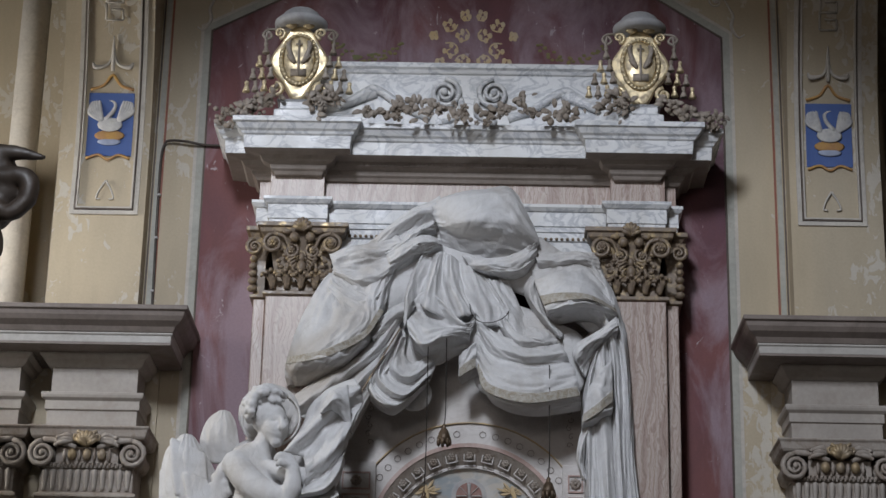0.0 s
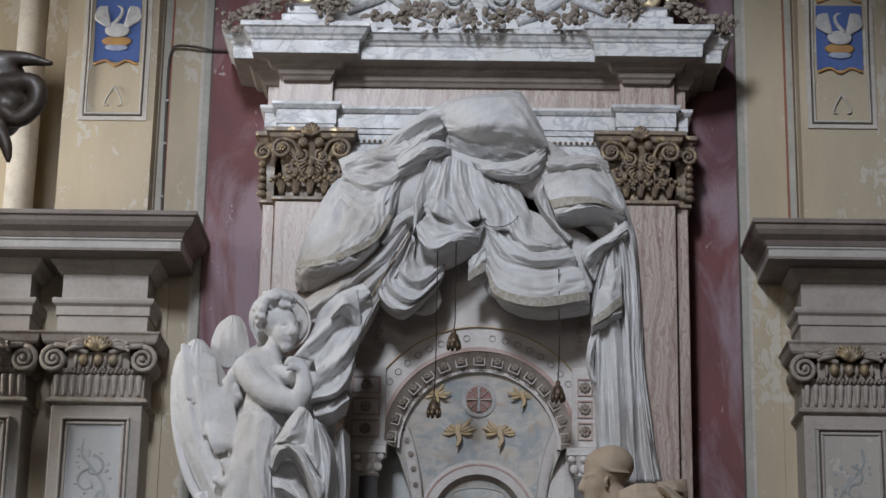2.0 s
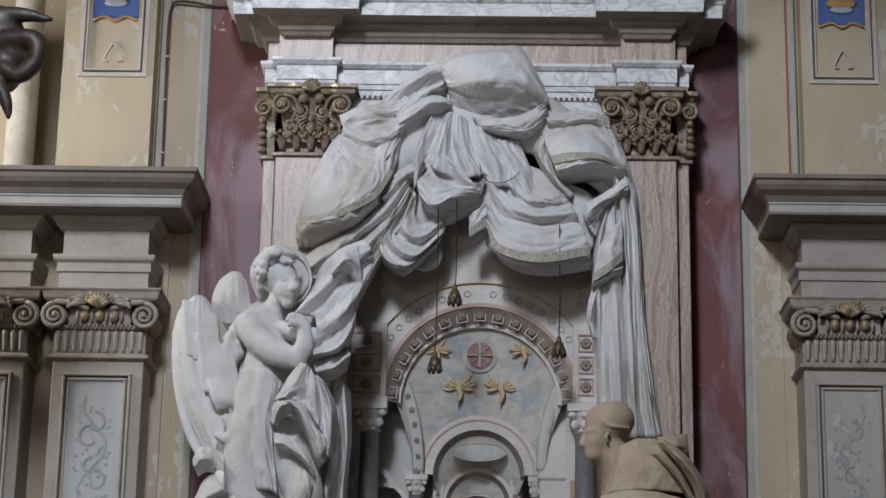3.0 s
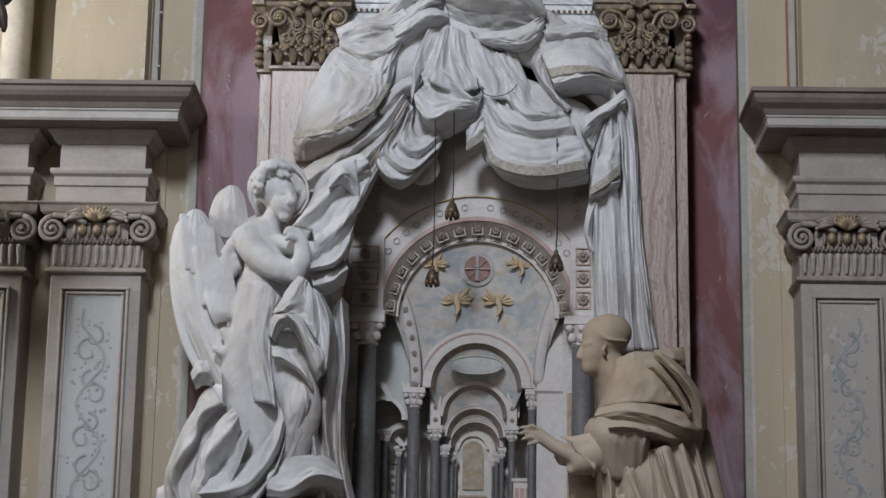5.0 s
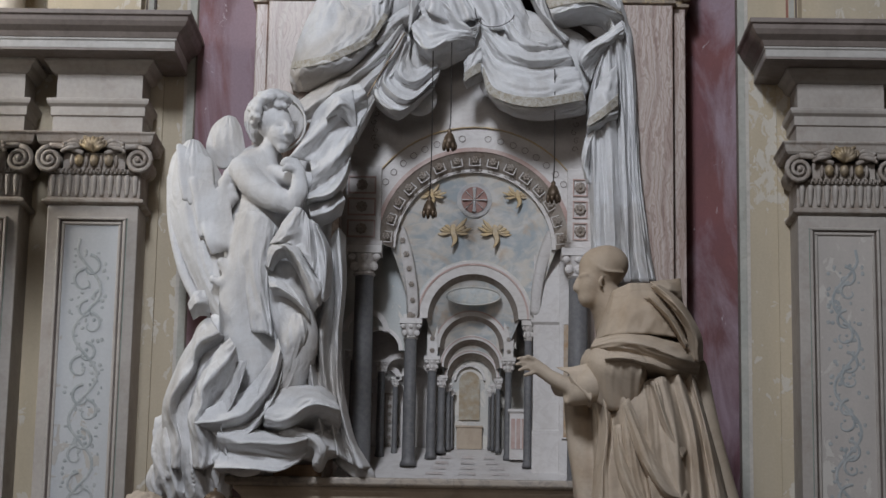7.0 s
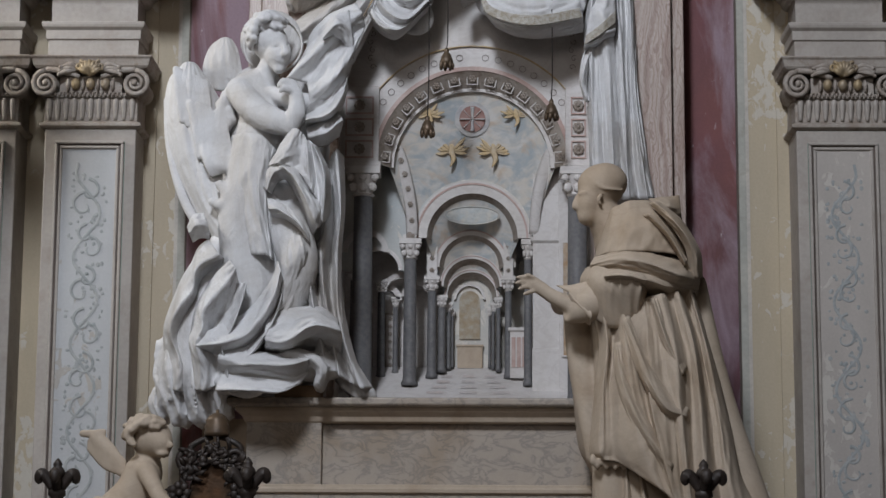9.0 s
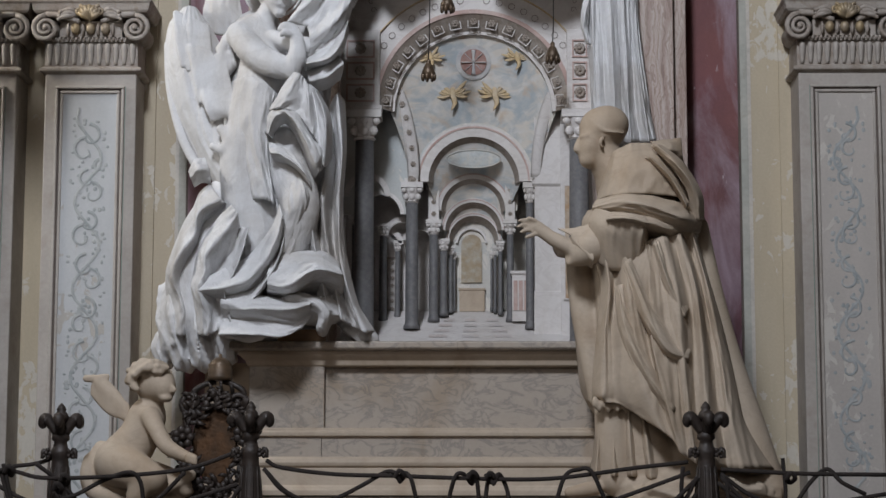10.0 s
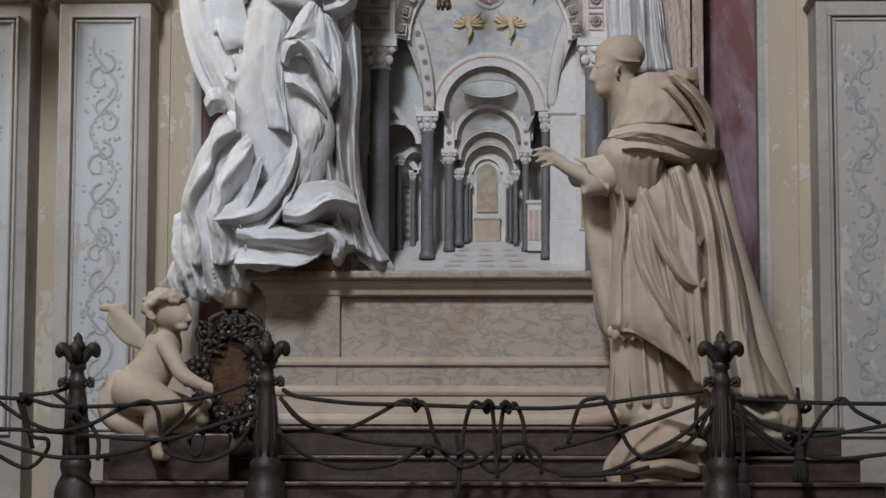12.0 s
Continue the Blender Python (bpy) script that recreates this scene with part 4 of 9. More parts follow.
foliage("garland", [(XC - 0.34, 10.76, 6.42), (XC - 0.22, 10.74, 6.36), (XC - 0.08, 10.73, 6.33), (XC + 0.08, 10.73, 6.32), (XC + 0.2, 10.74, 6.36), (XC + 0.3, 10.76, 6.41)], 120, 0.022, 0.032, 2, "heavy bronze swag of leaves and fruit hanging over the cornice")
foliage("garland", [(XC + 0.36, 10.78, 6.37), (XC + 0.5, 10.74, 6.34), (XC + 0.62, 10.76, 6.36)], 56, 0.022, 0.03, 3, "dusty bronze leaves and fruit lying on the cornice")
for s, nm in both():
    foliage("garland", [(XC + s * 0.76, 10.74, 6.40), (XC + s * 0.84, 10.72, 6.42), (XC + s * 0.87, 10.73, 6.36)], 60, 0.022, 0.035, 5 + s, "bronze flowers heaped beside the shield")
    foliage("garland", [(XC + s * 1.12, 10.74, 6.44), (XC + s * 1.2, 10.73, 6.37), (XC + s * 1.32, 10.76, 6.33), (XC + s * 1.43, 10.8, 6.31)], 90, 0.021, 0.033, 9 + s, "bronze flowers and leaves trailing off the cornice")

# ------------------------------------------------------------ the niche: a receding colonnade in forced perspective
setting("niche_lining", box(NX0, NX0 + 0.02, 11.29, 12.0, NZ0, NZ1), RELIEF, "pale marble side of the niche", "niche")
setting("niche_lining", box(NX1 - 0.02, NX1, 11.29, 12.0, NZ0, NZ1), RELIEF, "pale marble side of the niche", "niche")
setting("niche_lining", box(NX0 + 0.02, NX1 - 0.02, 11.29, 12.0, NZ1 - 0.02, NZ1), RELIEF, "pale marble top of the niche", "niche")
rel = thing("perspective_relief", "pale marble relief of a colonnaded church aisle in steep perspective", "relief")


def loft(a, b, bm):
    """A skin between two lines of equally many points."""
    u, v = [bm.verts.new(p) for p in a], [bm.verts.new(p) for p in b]
    for i in range(len(u) - 1):
        bm.faces.new((u[i], u[i + 1], v[i + 1], v[i]))
    return bm


def arc3(cx, cz, r, y, n=28):
    return [(x, y, z) for x, z in arch_points(cx, cz, r, n)]


def relief_column(x, y, r, z0, z1, cap_h, cap_w):
    part("column", lathe([(r * 1.3, 0), (r * 1.3, 0.02), (r * 1.1, 0.03), (r * 1.02, 0.05), (r, (z1 - z0) * 0.5), (r * 0.9, z1 - z0)], x, y, z0, 18), GRANITE, rel, "dark grey granite column", True)
    bm = lathe([(r * 0.95, 0), (r * 1.15, 0.06 * cap_h), (r * 0.95, 0.12 * cap_h), (r * 1.1, 0.4 * cap_h), (cap_w * 0.42, 0.72 * cap_h)], x, y, z1, 12)
    box(x - cap_w * 0.5, x + cap_w * 0.5, y - cap_w * 0.4, y + cap_w * 0.4, z1 + 0.74 * cap_h, z1 + cap_h, bm)
    for k in (-1, 0, 1):
        ball(x + k * cap_w * 0.28, y - r * 1.05, z1 + 0.28 * cap_h, cap_w * 0.13, r * 0.3, cap_h * 0.16, bm, 8, 5)
        ball(x + k * cap_w * 0.36, y - cap_w * 0.36, z1 + 0.6 * cap_h, cap_w * 0.12, r * 0.3, cap_h * 0.12, bm, 8, 5)
    part("capital", bm, RELIEF, rel, "pale carved capital")


def coffers(cx, cz, r, y, n, size, lo=0.12, hi=0.88):
    frames = bmesh.new()
    for k in range(n):
        a = math.pi * (lo + (hi - lo) * k / (n - 1))
        x, z = cx + r * math.cos(a), cz + r * math.sin(a)
        bud = bmesh.new()
        rosette(x, y - 0.012, z, size * 0.78, bud, 6)
        part("rosette", bud, CAPSTONE, rel, "", True)
        t = (-math.sin(a), math.cos(a))
        o = (math.cos(a), math.sin(a))
        q = [(x + size * (i * t[0] + j * o[0]), y + 0.002, z + size * (i * t[1] + j * o[1])) for i, j in ((-1, -1), (1, -1), (1, 1), (-1, 1))]
        for u in range(4):
            rod([q[u], q[(u + 1) % 4]], size * 0.12, 5, 1, frames)
    part("coffer_grid", frames, RELIEF, rel, "square coffer mouldings")


part("backing", box(NX0 + 0.02, NX1 - 0.02, 11.86, 11.9, NZ0, NZ1 - 0.02), VAULT, rel, "pale back of the relief")
# floor of the relief, rising to the far end
bm = bmesh.new()
loft([(NX0, 11.0, 2.56), (NX1, 11.0, 2.56)], [(NX0, 11.75, 2.885), (NX1, 11.75, 2.885)], bm)
part("floor", bm, RELIEF, rel, "pale inlaid relief floor")
slab_stone = plain("pale_pink_inlay", (0.60, 0.53, 0.50), (0.58, 0.55, 0.54), 0.5, 0, 8)
for k in range(7):
    y = 11.02 + 0.09 * k
    z = 2.56 + 0.325 * (y - 11.0) / 0.75 + 0.004
    w = 0.55 - 0.045 * k
    for j in (-2, 0, 2):
        cx = XC + 0.02 + j * w * 0.22
        bm = bmesh.new()
        loft([(cx - w * 0.12, y, z), (cx + w * 0.12, y, z)], [(cx - w * 0.11, y + 0.04, z + 0.0175), (cx + w * 0.11, y + 0.04, z + 0.0175)], bm)
        part("floor_slab", bm, slab_stone, rel)

# first great arch
C1X, C1Z, R1 = -0.018, 3.965, 0.47
part("arch_wall", arch_plate(NX0 + 0.02, NX1 - 0.02, 3.96, NZ1 - 0.02, C1X, C1Z, R1 + 0.06, 11.2, 11.26), RELIEF, rel, "pale spandrel wall of the first arch")
part("arch_band", arch_ring(C1X, C1Z, R1 + 0.06, R1 + 0.20, 11.185, 11.21), RELIEF, rel, "carved pale arch band")
part("arch_line", arch_ring(C1X, C1Z, R1 + 0.062, R1 + 0.085, 11.175, 11.19), PINK, rel, "pink inlaid arch line")
part("arch_line", arch_ring(C1X, C1Z, R1 + 0.20, R1 + 0.206, 11.17, 11.2), GOLDPAINT, rel, "thin dull gold line")
bm = bmesh.new()
loft(arc3(C1X, C1Z, R1 + 0.062, 11.18), arc3(C1X + 0.005, C1Z - 0.015, R1 - 0.02, 11.26), bm)
# Darker stone than the arch: the soffit's shade is put into the colour.
part("arch_soffit", bm, CAPSTONE, rel, "coffered soffit with its shade put into a darker colour", True)
coffers(C1X, C1Z - 0.004, R1 + 0.022, 11.205, 15, 0.030, 0.03, 0.97)
part("arch_edge", arch_ring(C1X, C1Z - 0.01, R1 - 0.03, R1 - 0.008, 11.25, 11.29), RELIEF, rel)
for s in (-1, 1):
    x0 = NX0 + 0.02 if s < 0 else C1X + R1 + 0.05
    x1 = C1X - R1 - 0.05 if s < 0 else NX1 - 0.02
    part("impost_pier", box(x0, x1, 11.16, 11.24, 3.96, 4.4), RELIEF, rel, "pale pier with rosette panels", False, 0.004)
    for k in range(3):
        z = 4.04 + 0.125 * k
        part("pier_panel", frame_ring(x0 + 0.03, x1 - 0.03, z - 0.05, z + 0.05, 0.008, 11.15, 11.165), PINK, rel, "pink framed square panel")
        bud = bmesh.new()
        rosette((x0 + x1) / 2, 11.15, z, 0.034, bud, 8)
        part("rosette", bud, CAPSTONE, rel, "grey rosette", True)
    part("impost", stack(x0 - 0.0, x1, 11.14, 11.24, [(0.0, 3.93), (0.012, 3.945), (0.012, 3.965)]), RELIEF, rel)
    relief_column(-0.622 if s < 0 else 0.565, 11.17, 0.056, 2.62, 3.77, 0.165, 0.19)
# engraved scrolls on the spandrels
bm = bmesh.new()
for s in (-1, 1):
    for k in range(9):
        a = math.pi / 2 + s * (0.12 + 0.12 * k)
        r = R1 + 0.14
        rod([(C1X + (r + 0.018 * math.cos(t * 1.1)) * math.cos(a + 0.03 * math.sin(t * 1.1)), 11.18, C1Z + (r + 0.018 * math.cos(t * 1.1)) * math.sin(a + 0.03 * math.sin(t * 1.1))) for t in range(7)], 0.0016, 4, 2, bm)
    for k in range(6):
        x, z = C1X - s * (0.56 + 0.012 * (k % 2)), 4.52 + 0.05 * k
        rod([(x + 0.02 * (1 - t / 7) * math.cos(t * 1.0 + k), 11.195, z + 0.022 * (1 - t / 7) * math.sin(t * 1.0 + k)) for t in range(7)], 0.0016, 4, 2, bm)
part("engraved_scrolls", bm, CORNICE_BROWN, rel, "fine dark engraved scrollwork")

# painted vault between the first and second arch
C2X, C2Z, R2 = -0.016, 3.585, 0.245
bm = bmesh.new()
vl = [arc3(C1X + (C2X - C1X) * t, C1Z - 0.02 + (C2Z - C1Z + 0.02) * t ** 1.15, (R1 - 0.01) + (R2 + 0.095 - R1 + 0.01) * t, 11.27 + 0.16 * t) for t in [i / 6 for i in range(7)]]
for a, b in zip(vl, vl[1:]):
    loft(a, b, bm)
bmesh.ops.remove_doubles(bm, verts=bm.verts, dist=1e-5)
part("vault", bm, FRESCO, rel, "pale frescoed vault with blue clouds and gold", True)


def on_vault(a, t):
    r = (R1 - 0.01) + (R2 + 0.095 - R1 + 0.01) * t
    return Vector((C1X + (C2X - C1X) * t + r * math.cos(a), 11.265 + 0.16 * t, C1Z - 0.02 + (C2Z - C1Z + 0.02) * t ** 1.15 + r * math.sin(a)))


bm = bmesh.new()
ctr = on_vault(math.pi / 2, 0.36)
TILT = Matrix.Rotation(radians(108), 4, "X")
part("medallion", lathe([(0.02, 0), (0.100, 0.0), (0.100, 0.003), (0.094, 0.004), (0.02, 0.004)], 0, 0, 0, 32), SWAN, rel, "pale ring of the vault medallion").matrix_basis = Matrix.Translation(ctr) @ TILT
part("medallion", lathe([(0.01, 0), (0.074, 0.0), (0.074, 0.003), (0.01, 0.003)], 0, 0, 0, 32), plain("faded_red_fresco", (0.36, 0.20, 0.17), (0.44, 0.30, 0.27), 0.8, 0, 30), rel, "faded red vault medallion").matrix_basis = Matrix.Translation(ctr + Vector((0, -0.006, 0))) @ TILT
bm = bmesh.new()
for k in range(8):
    a = k * math.pi / 4
    w = 1.0 if k % 2 == 0 else 0.6
    rod([(0, 0, 0.006, 0.005 * w), (0.04 * math.cos(a), 0.04 * math.sin(a), 0.006, 0.009 * w), (0.07 * math.cos(a), 0.07 * math.sin(a), 0.006, 0.012 * w)], 0.006, 6, 3, bm, 0.3)
part("medallion_cross", bm, SWAN, rel, "white eight-armed star", True).matrix_basis = Matrix.Translation(ctr + Vector((0, -0.006, 0))) @ TILT


def painted_seraph(a, t, size, seed):
    """A golden winged flourish: a small figure between two spread fans of feathers."""
    r = random.Random(seed)
    bm = bmesh.new()
    c = on_vault(a, t) + Vector((0, -0.008, 0))
    ball(c.x, c.y, c.z + 0.010, 0.012 * size, 0.002, 0.026 * size, bm, 8, 6)
    ball(c.x, c.y, c.z + 0.044 * size, 0.009 * size, 0.002, 0.010 * size, bm, 8, 6)
    for q in (-1, 1):
        for k in range(4):
            u = -0.15 + 0.34 * k + r.uniform(-0.1, 0.1)
            d = size * (0.055 + 0.012 * (k % 2) + r.uniform(-0.008, 0.012))
            e = Vector((q * math.cos(u), -0.31 * math.sin(u) * 0.3, math.sin(u)))
            rod([(*(c + e * 0.008), 0.004), (*(c + e * d * 0.6 + Vector((0, 0, -0.004))), 0.008 * size), (*(c + e * d), 0.002)], 0.005, 6, 2, bm, 0.06)
    rod([(c.x, c.y, c.z, 0.012 * size), (c.x + 0.012, c.y, c.z - 0.03 * size, 0.010 * size), (c.x - 0.008, c.y, c.z - 0.06 * size, 0.003)], 0.01, 6, 3, bm, 0.06)
    part("gold_paint", bm, GOLDPAINT, rel, "golden winged flourish painted on the vault", True)


for k, (a, t, size) in enumerate(((1.25, 0.68, 1.5), (1.89, 0.68, 1.5), (0.98, 0.16, 1.2), (2.16, 0.16, 1.2))):
    painted_seraph(a, t, size, 11 + k)

# later arches, each behind and smaller than the last
ARCHES = ((C2X, C2Z, R2, 11.43, 0.085, 4.1), (-0.02, 3.442, 0.171, 11.57, 0.05, 3.86), (-0.019, 3.339, 0.149, 11.64, 0.035, 3.6), (-0.018, 3.289, 0.13, 11.70, 0.03, 3.45))
for k, (cx, cz, r, y, band, zt) in enumerate(ARCHES):
    part("arch_wall", prism([(cx - r - band * 0.6, cz), (cx - r - 0.16 / (k + 1), cz), (cx - r - 0.2 / (k + 1), zt), (cx + r + 0.2 / (k + 1), zt), (cx + r + 0.16 / (k + 1), cz), (cx + r + band * 0.6, cz)] + arch_points(cx, cz, r + band * 0.6), y, y + 0.02), VAULT, rel, "pale receding arch wall")
    part("arch_band", arch_ring(cx, cz, r + 0.012, r + band, y - 0.012, y + 0.01), RELIEF, rel, "pale receding arch band")
    part("arch_line", arch_ring(cx, cz, r + band * 0.72, r + band * 0.85, y - 0.016, y - 0.01), PINK, rel, "pink inlaid arch line")
    bm = bmesh.new()
    loft(arc3(cx, cz, r + 0.014, y - 0.012), arc3(cx, cz - 0.008, r - 0.012, y + 0.05), bm)
    # Same darker stone, carrying the underside's shade as colour.
    part("arch_soffit", bm, CAPSTONE, rel, "arch soffit with its shade put into a darker colour", True)
    if k < 3:
        nx, nz, nr, ny = ARCHES[k + 1][:4]
        bm = bmesh.new()
        loft(arc3(cx, cz, r + 0.02, y + 0.02), arc3(nx, nz, nr + 0.03, ny - 0.005), bm)
        part("vault", bm, FRESCO, rel, "pale frescoed inner vault", True)
        if k == 0:
            pz = (cz + r * 0.86 + nz + nr + 0.03) / 2
            part("vault_oval", ball(cx, (y + ny) / 2 - 0.05, pz, r * 0.62, 0.004, r * 0.2, None, 24, 8), plain("oval_fresco", (0.46, 0.50, 0.51), (0.58, 0.56, 0.51), 0.8, 0, 18), rel, "pale blue-grey painted oval", True)
            part("vault_oval_rim", rod([(cx + r * 0.63 * math.cos(a * math.pi / 12), (y + ny) / 2 - 0.055, pz + r * 0.21 * math.sin(a * math.pi / 12)) for a in range(25)], 0.004, 5, 2), VAULT, rel, "cream rim of the oval", True)
# columns of the receding rows: x, y, radius, foot, top, capital height and width
for x, y, r, z0, z1, ch, cw in ((-0.365, 11.42, 0.036, 2.745, 3.46, 0.115, 0.125), (-0.245, 11.56, 0.026, 2.80, 3.30, 0.085, 0.09), (-0.19, 11.62, 0.022, 2.84, 3.215, 0.07, 0.07), (-0.15, 11.68, 0.013, 2.865, 3.2, 0.05, 0.05), (-0.13, 11.71, 0.009, 2.875, 3.18, 0.04, 0.035),
                                (0.298, 11.42, 0.022, 2.745, 3.46, 0.115, 0.075), (0.19, 11.56, 0.02, 2.80, 3.30, 0.085, 0.08), (0.135, 11.64, 0.013, 2.85, 3.215, 0.06, 0.05), (0.105, 11.68, 0.009, 2.865, 3.2, 0.05, 0.035), (0.085, 11.71, 0.007, 2.875, 3.18, 0.04, 0.03),
                                (-0.535, 11.6, 0.022, 2.8, 3.3, 0.07, 0.07), (-0.455, 11.66, 0.015, 2.83, 3.22, 0.06, 0.05), (-0.68, 11.5, 0.03, 2.7, 3.35, 0.09, 0.09)):
    relief_column(x, y, r, z0, z1, ch, cw)
# imposts with rosette panels over the second and third columns
for x, y, w, z0, z1 in ((-0.37, 11.40, 0.075, 3.575, 3.60), (-0.245, 11.55, 0.06, 3.385, 3.66), (0.19, 11.55, 0.055, 3.385, 3.66)):
    part("impost_pier", box(x - w / 2, x + w / 2, y - 0.01, y + 0.02, z0, z1), RELIEF, rel)
    for k in range(4):
        bud = bmesh.new()
        rosette(x, y - 0.014, z0 + (z1 - z0) * (k + 0.5) / 4, w * 0.26, bud, 6)
        part("rosette", bud, CAPSTONE, rel, "", True)
# lateral arch bands that spring from the first piers to the second columns
band = []
for i in range(9):
    t = i / 8
    x, z, y = -0.50 + 0.145 * math.sin(t * math.pi / 2), 4.14 - 0.55 * (1 - math.cos(t * math.pi / 2)) ** 0.8, 11.27 + 0.13 * t
    band.append((x, y, z, 0.04 - 0.006 * t))
    bm = bmesh.new()
    rosette(x, y - 0.016, z, 0.020 - 0.004 * t, bm, 6)
    part("rosette", bm, CAPSTONE, rel, "", True)
part("side_arch", rod(band, 0.04, 8, 3, None, 0.35), RELIEF, rel, "pale side arch band", True)
band = []
for i in range(9):
    t = i / 8
    band.append((0.475 - 0.14 * math.sin(t * math.pi / 2), 11.27 + 0.1 * t, 4.10 - 0.5 * (1 - math.cos(t * math.pi / 2)) ** 0.8, 0.04 - 0.01 * t))
part("side_arch", rod(band, 0.04, 8, 3, None, 0.35), RELIEF, rel, "pale side arch band", True)
# aisle walls and shade behind the columns
part("aisle_wall", box(NX0 + 0.02, -0.16, 11.78, 11.82, 2.6, 3.7), RELIEF, rel, "pale far aisle wall")
part("aisle_vault", arch_plate(NX0 + 0.02, -0.40, 3.40, 4.0, -0.545, 3.40, 0.115, 11.44, 11.47), VAULT, rel, "shaded aisle vault")
part("aisle_arch", arch_ring(-0.545, 3.40, 0.113, 0.135, 11.43, 11.445), RELIEF, rel, "pale aisle arch")
for cx, cz, r, y in ((-0.62, 3.50, 0.1, 11.40), (-0.43, 3.30, 0.075, 11.58), (-0.51, 3.26, 0.06, 11.64), (-0.33, 3.28, 0.06, 11.62)):
    part("aisle_arch", arch_ring(cx, cz, r, r + 0.032, y, y + 0.02), RELIEF, rel, "pale aisle arch")
for x in (-0.62, -0.49):
    bm = frame_ring(x - 0.03, x + 0.03, 2.86, 3.2, 0.006, 11.765, 11.785)
    for k in range(7):
        rosette(x, 11.77, 2.9 + 0.045 * k, 0.014, bm, 5)
    part("aisle_door", bm, CAPSTONE, rel, "panelled door in the far aisle")
part("end_wall", box(-0.2, 0.14, 11.76, 11.8, 2.85, 3.5), VAULT, rel, "pale end wall with a painted niche")
part("end_arch", arch_ring(-0.03, 3.28, 0.078, 0.09, 11.74, 11.765), RELIEF, rel)
part("end_picture", prism([(-0.09, 3.05), (-0.09, 3.27)] + arch_points(-0.03, 3.27, 0.06, 10)[::-1][1:] + [(0.03, 3.05)], 11.748, 11.765), plain("dim_ochre_fresco", (0.36, 0.28, 0.18), (0.44, 0.4, 0.33), 0.8, 0, 25), rel, "dim ochre painted panel")
part("end_altar", stack(-0.1, 0.045, 11.73, 11.76, [(0.0, 2.88), (0.0, 3.0), (0.006, 3.005), (0.006, 3.015)]), CREAM, rel, "small cream altar block")
# plain pier and painted panel at the right-hand aisle
part("aisle_pier", box(0.325, 0.47, 11.36, 11.7, 2.7, 4.0), RELIEF, rel, "plain pale pier")
part("aisle_pier_cap", stack(0.325, 0.47, 11.36, 11.7, [(0.0, 3.545), (0.012, 3.56), (0.012, 3.58), (0.0, 3.582)]), RELIEF, rel)
part("aisle_pier_base", stack(0.325, 0.47, 11.36, 11.7, [(0.004, 2.70), (0.004, 2.95), (0.0, 2.955)]), RELIEF, rel)
part("aisle_picture_wall", box(0.47, NX1 - 0.02, 11.33, 11.38, 2.6, 3.95), RELIEF, rel)
bm = frame_ring(0.485, 0.575, 2.9, 3.55, 0.008, 11.318, 11.335)
part("aisle_picture", box(0.49, 0.57, 11.322, 11.335, 2.905, 3.545), plain("orange_fresco", (0.42, 0.27, 0.15), (0.5, 0.42, 0.33), 0.8, 0, 16), rel, "orange and cream painted panel")
part("aisle_picture_frame", bm, RELIEF, rel)
bm = box(0.2, 0.3, 11.5, 11.53, 2.80, 3.06)
part("parapet", bm, RELIEF, rel, "pale carved parapet")
part("parapet_cap", stack(0.2, 0.3, 11.5, 11.53, [(0.0, 3.06), (0.01, 3.07), (0.01, 3.085)]), RELIEF, rel)
for k in range(3):
    part("parapet_panel", box(0.208 + 0.03 * k, 0.23 + 0.03 * k, 11.494, 11.5, 2.86, 3.03), PINK, rel, "pink inlaid panel")

# ------------------------------------------------------------ modelled figures: a clay of blended strokes, skinned


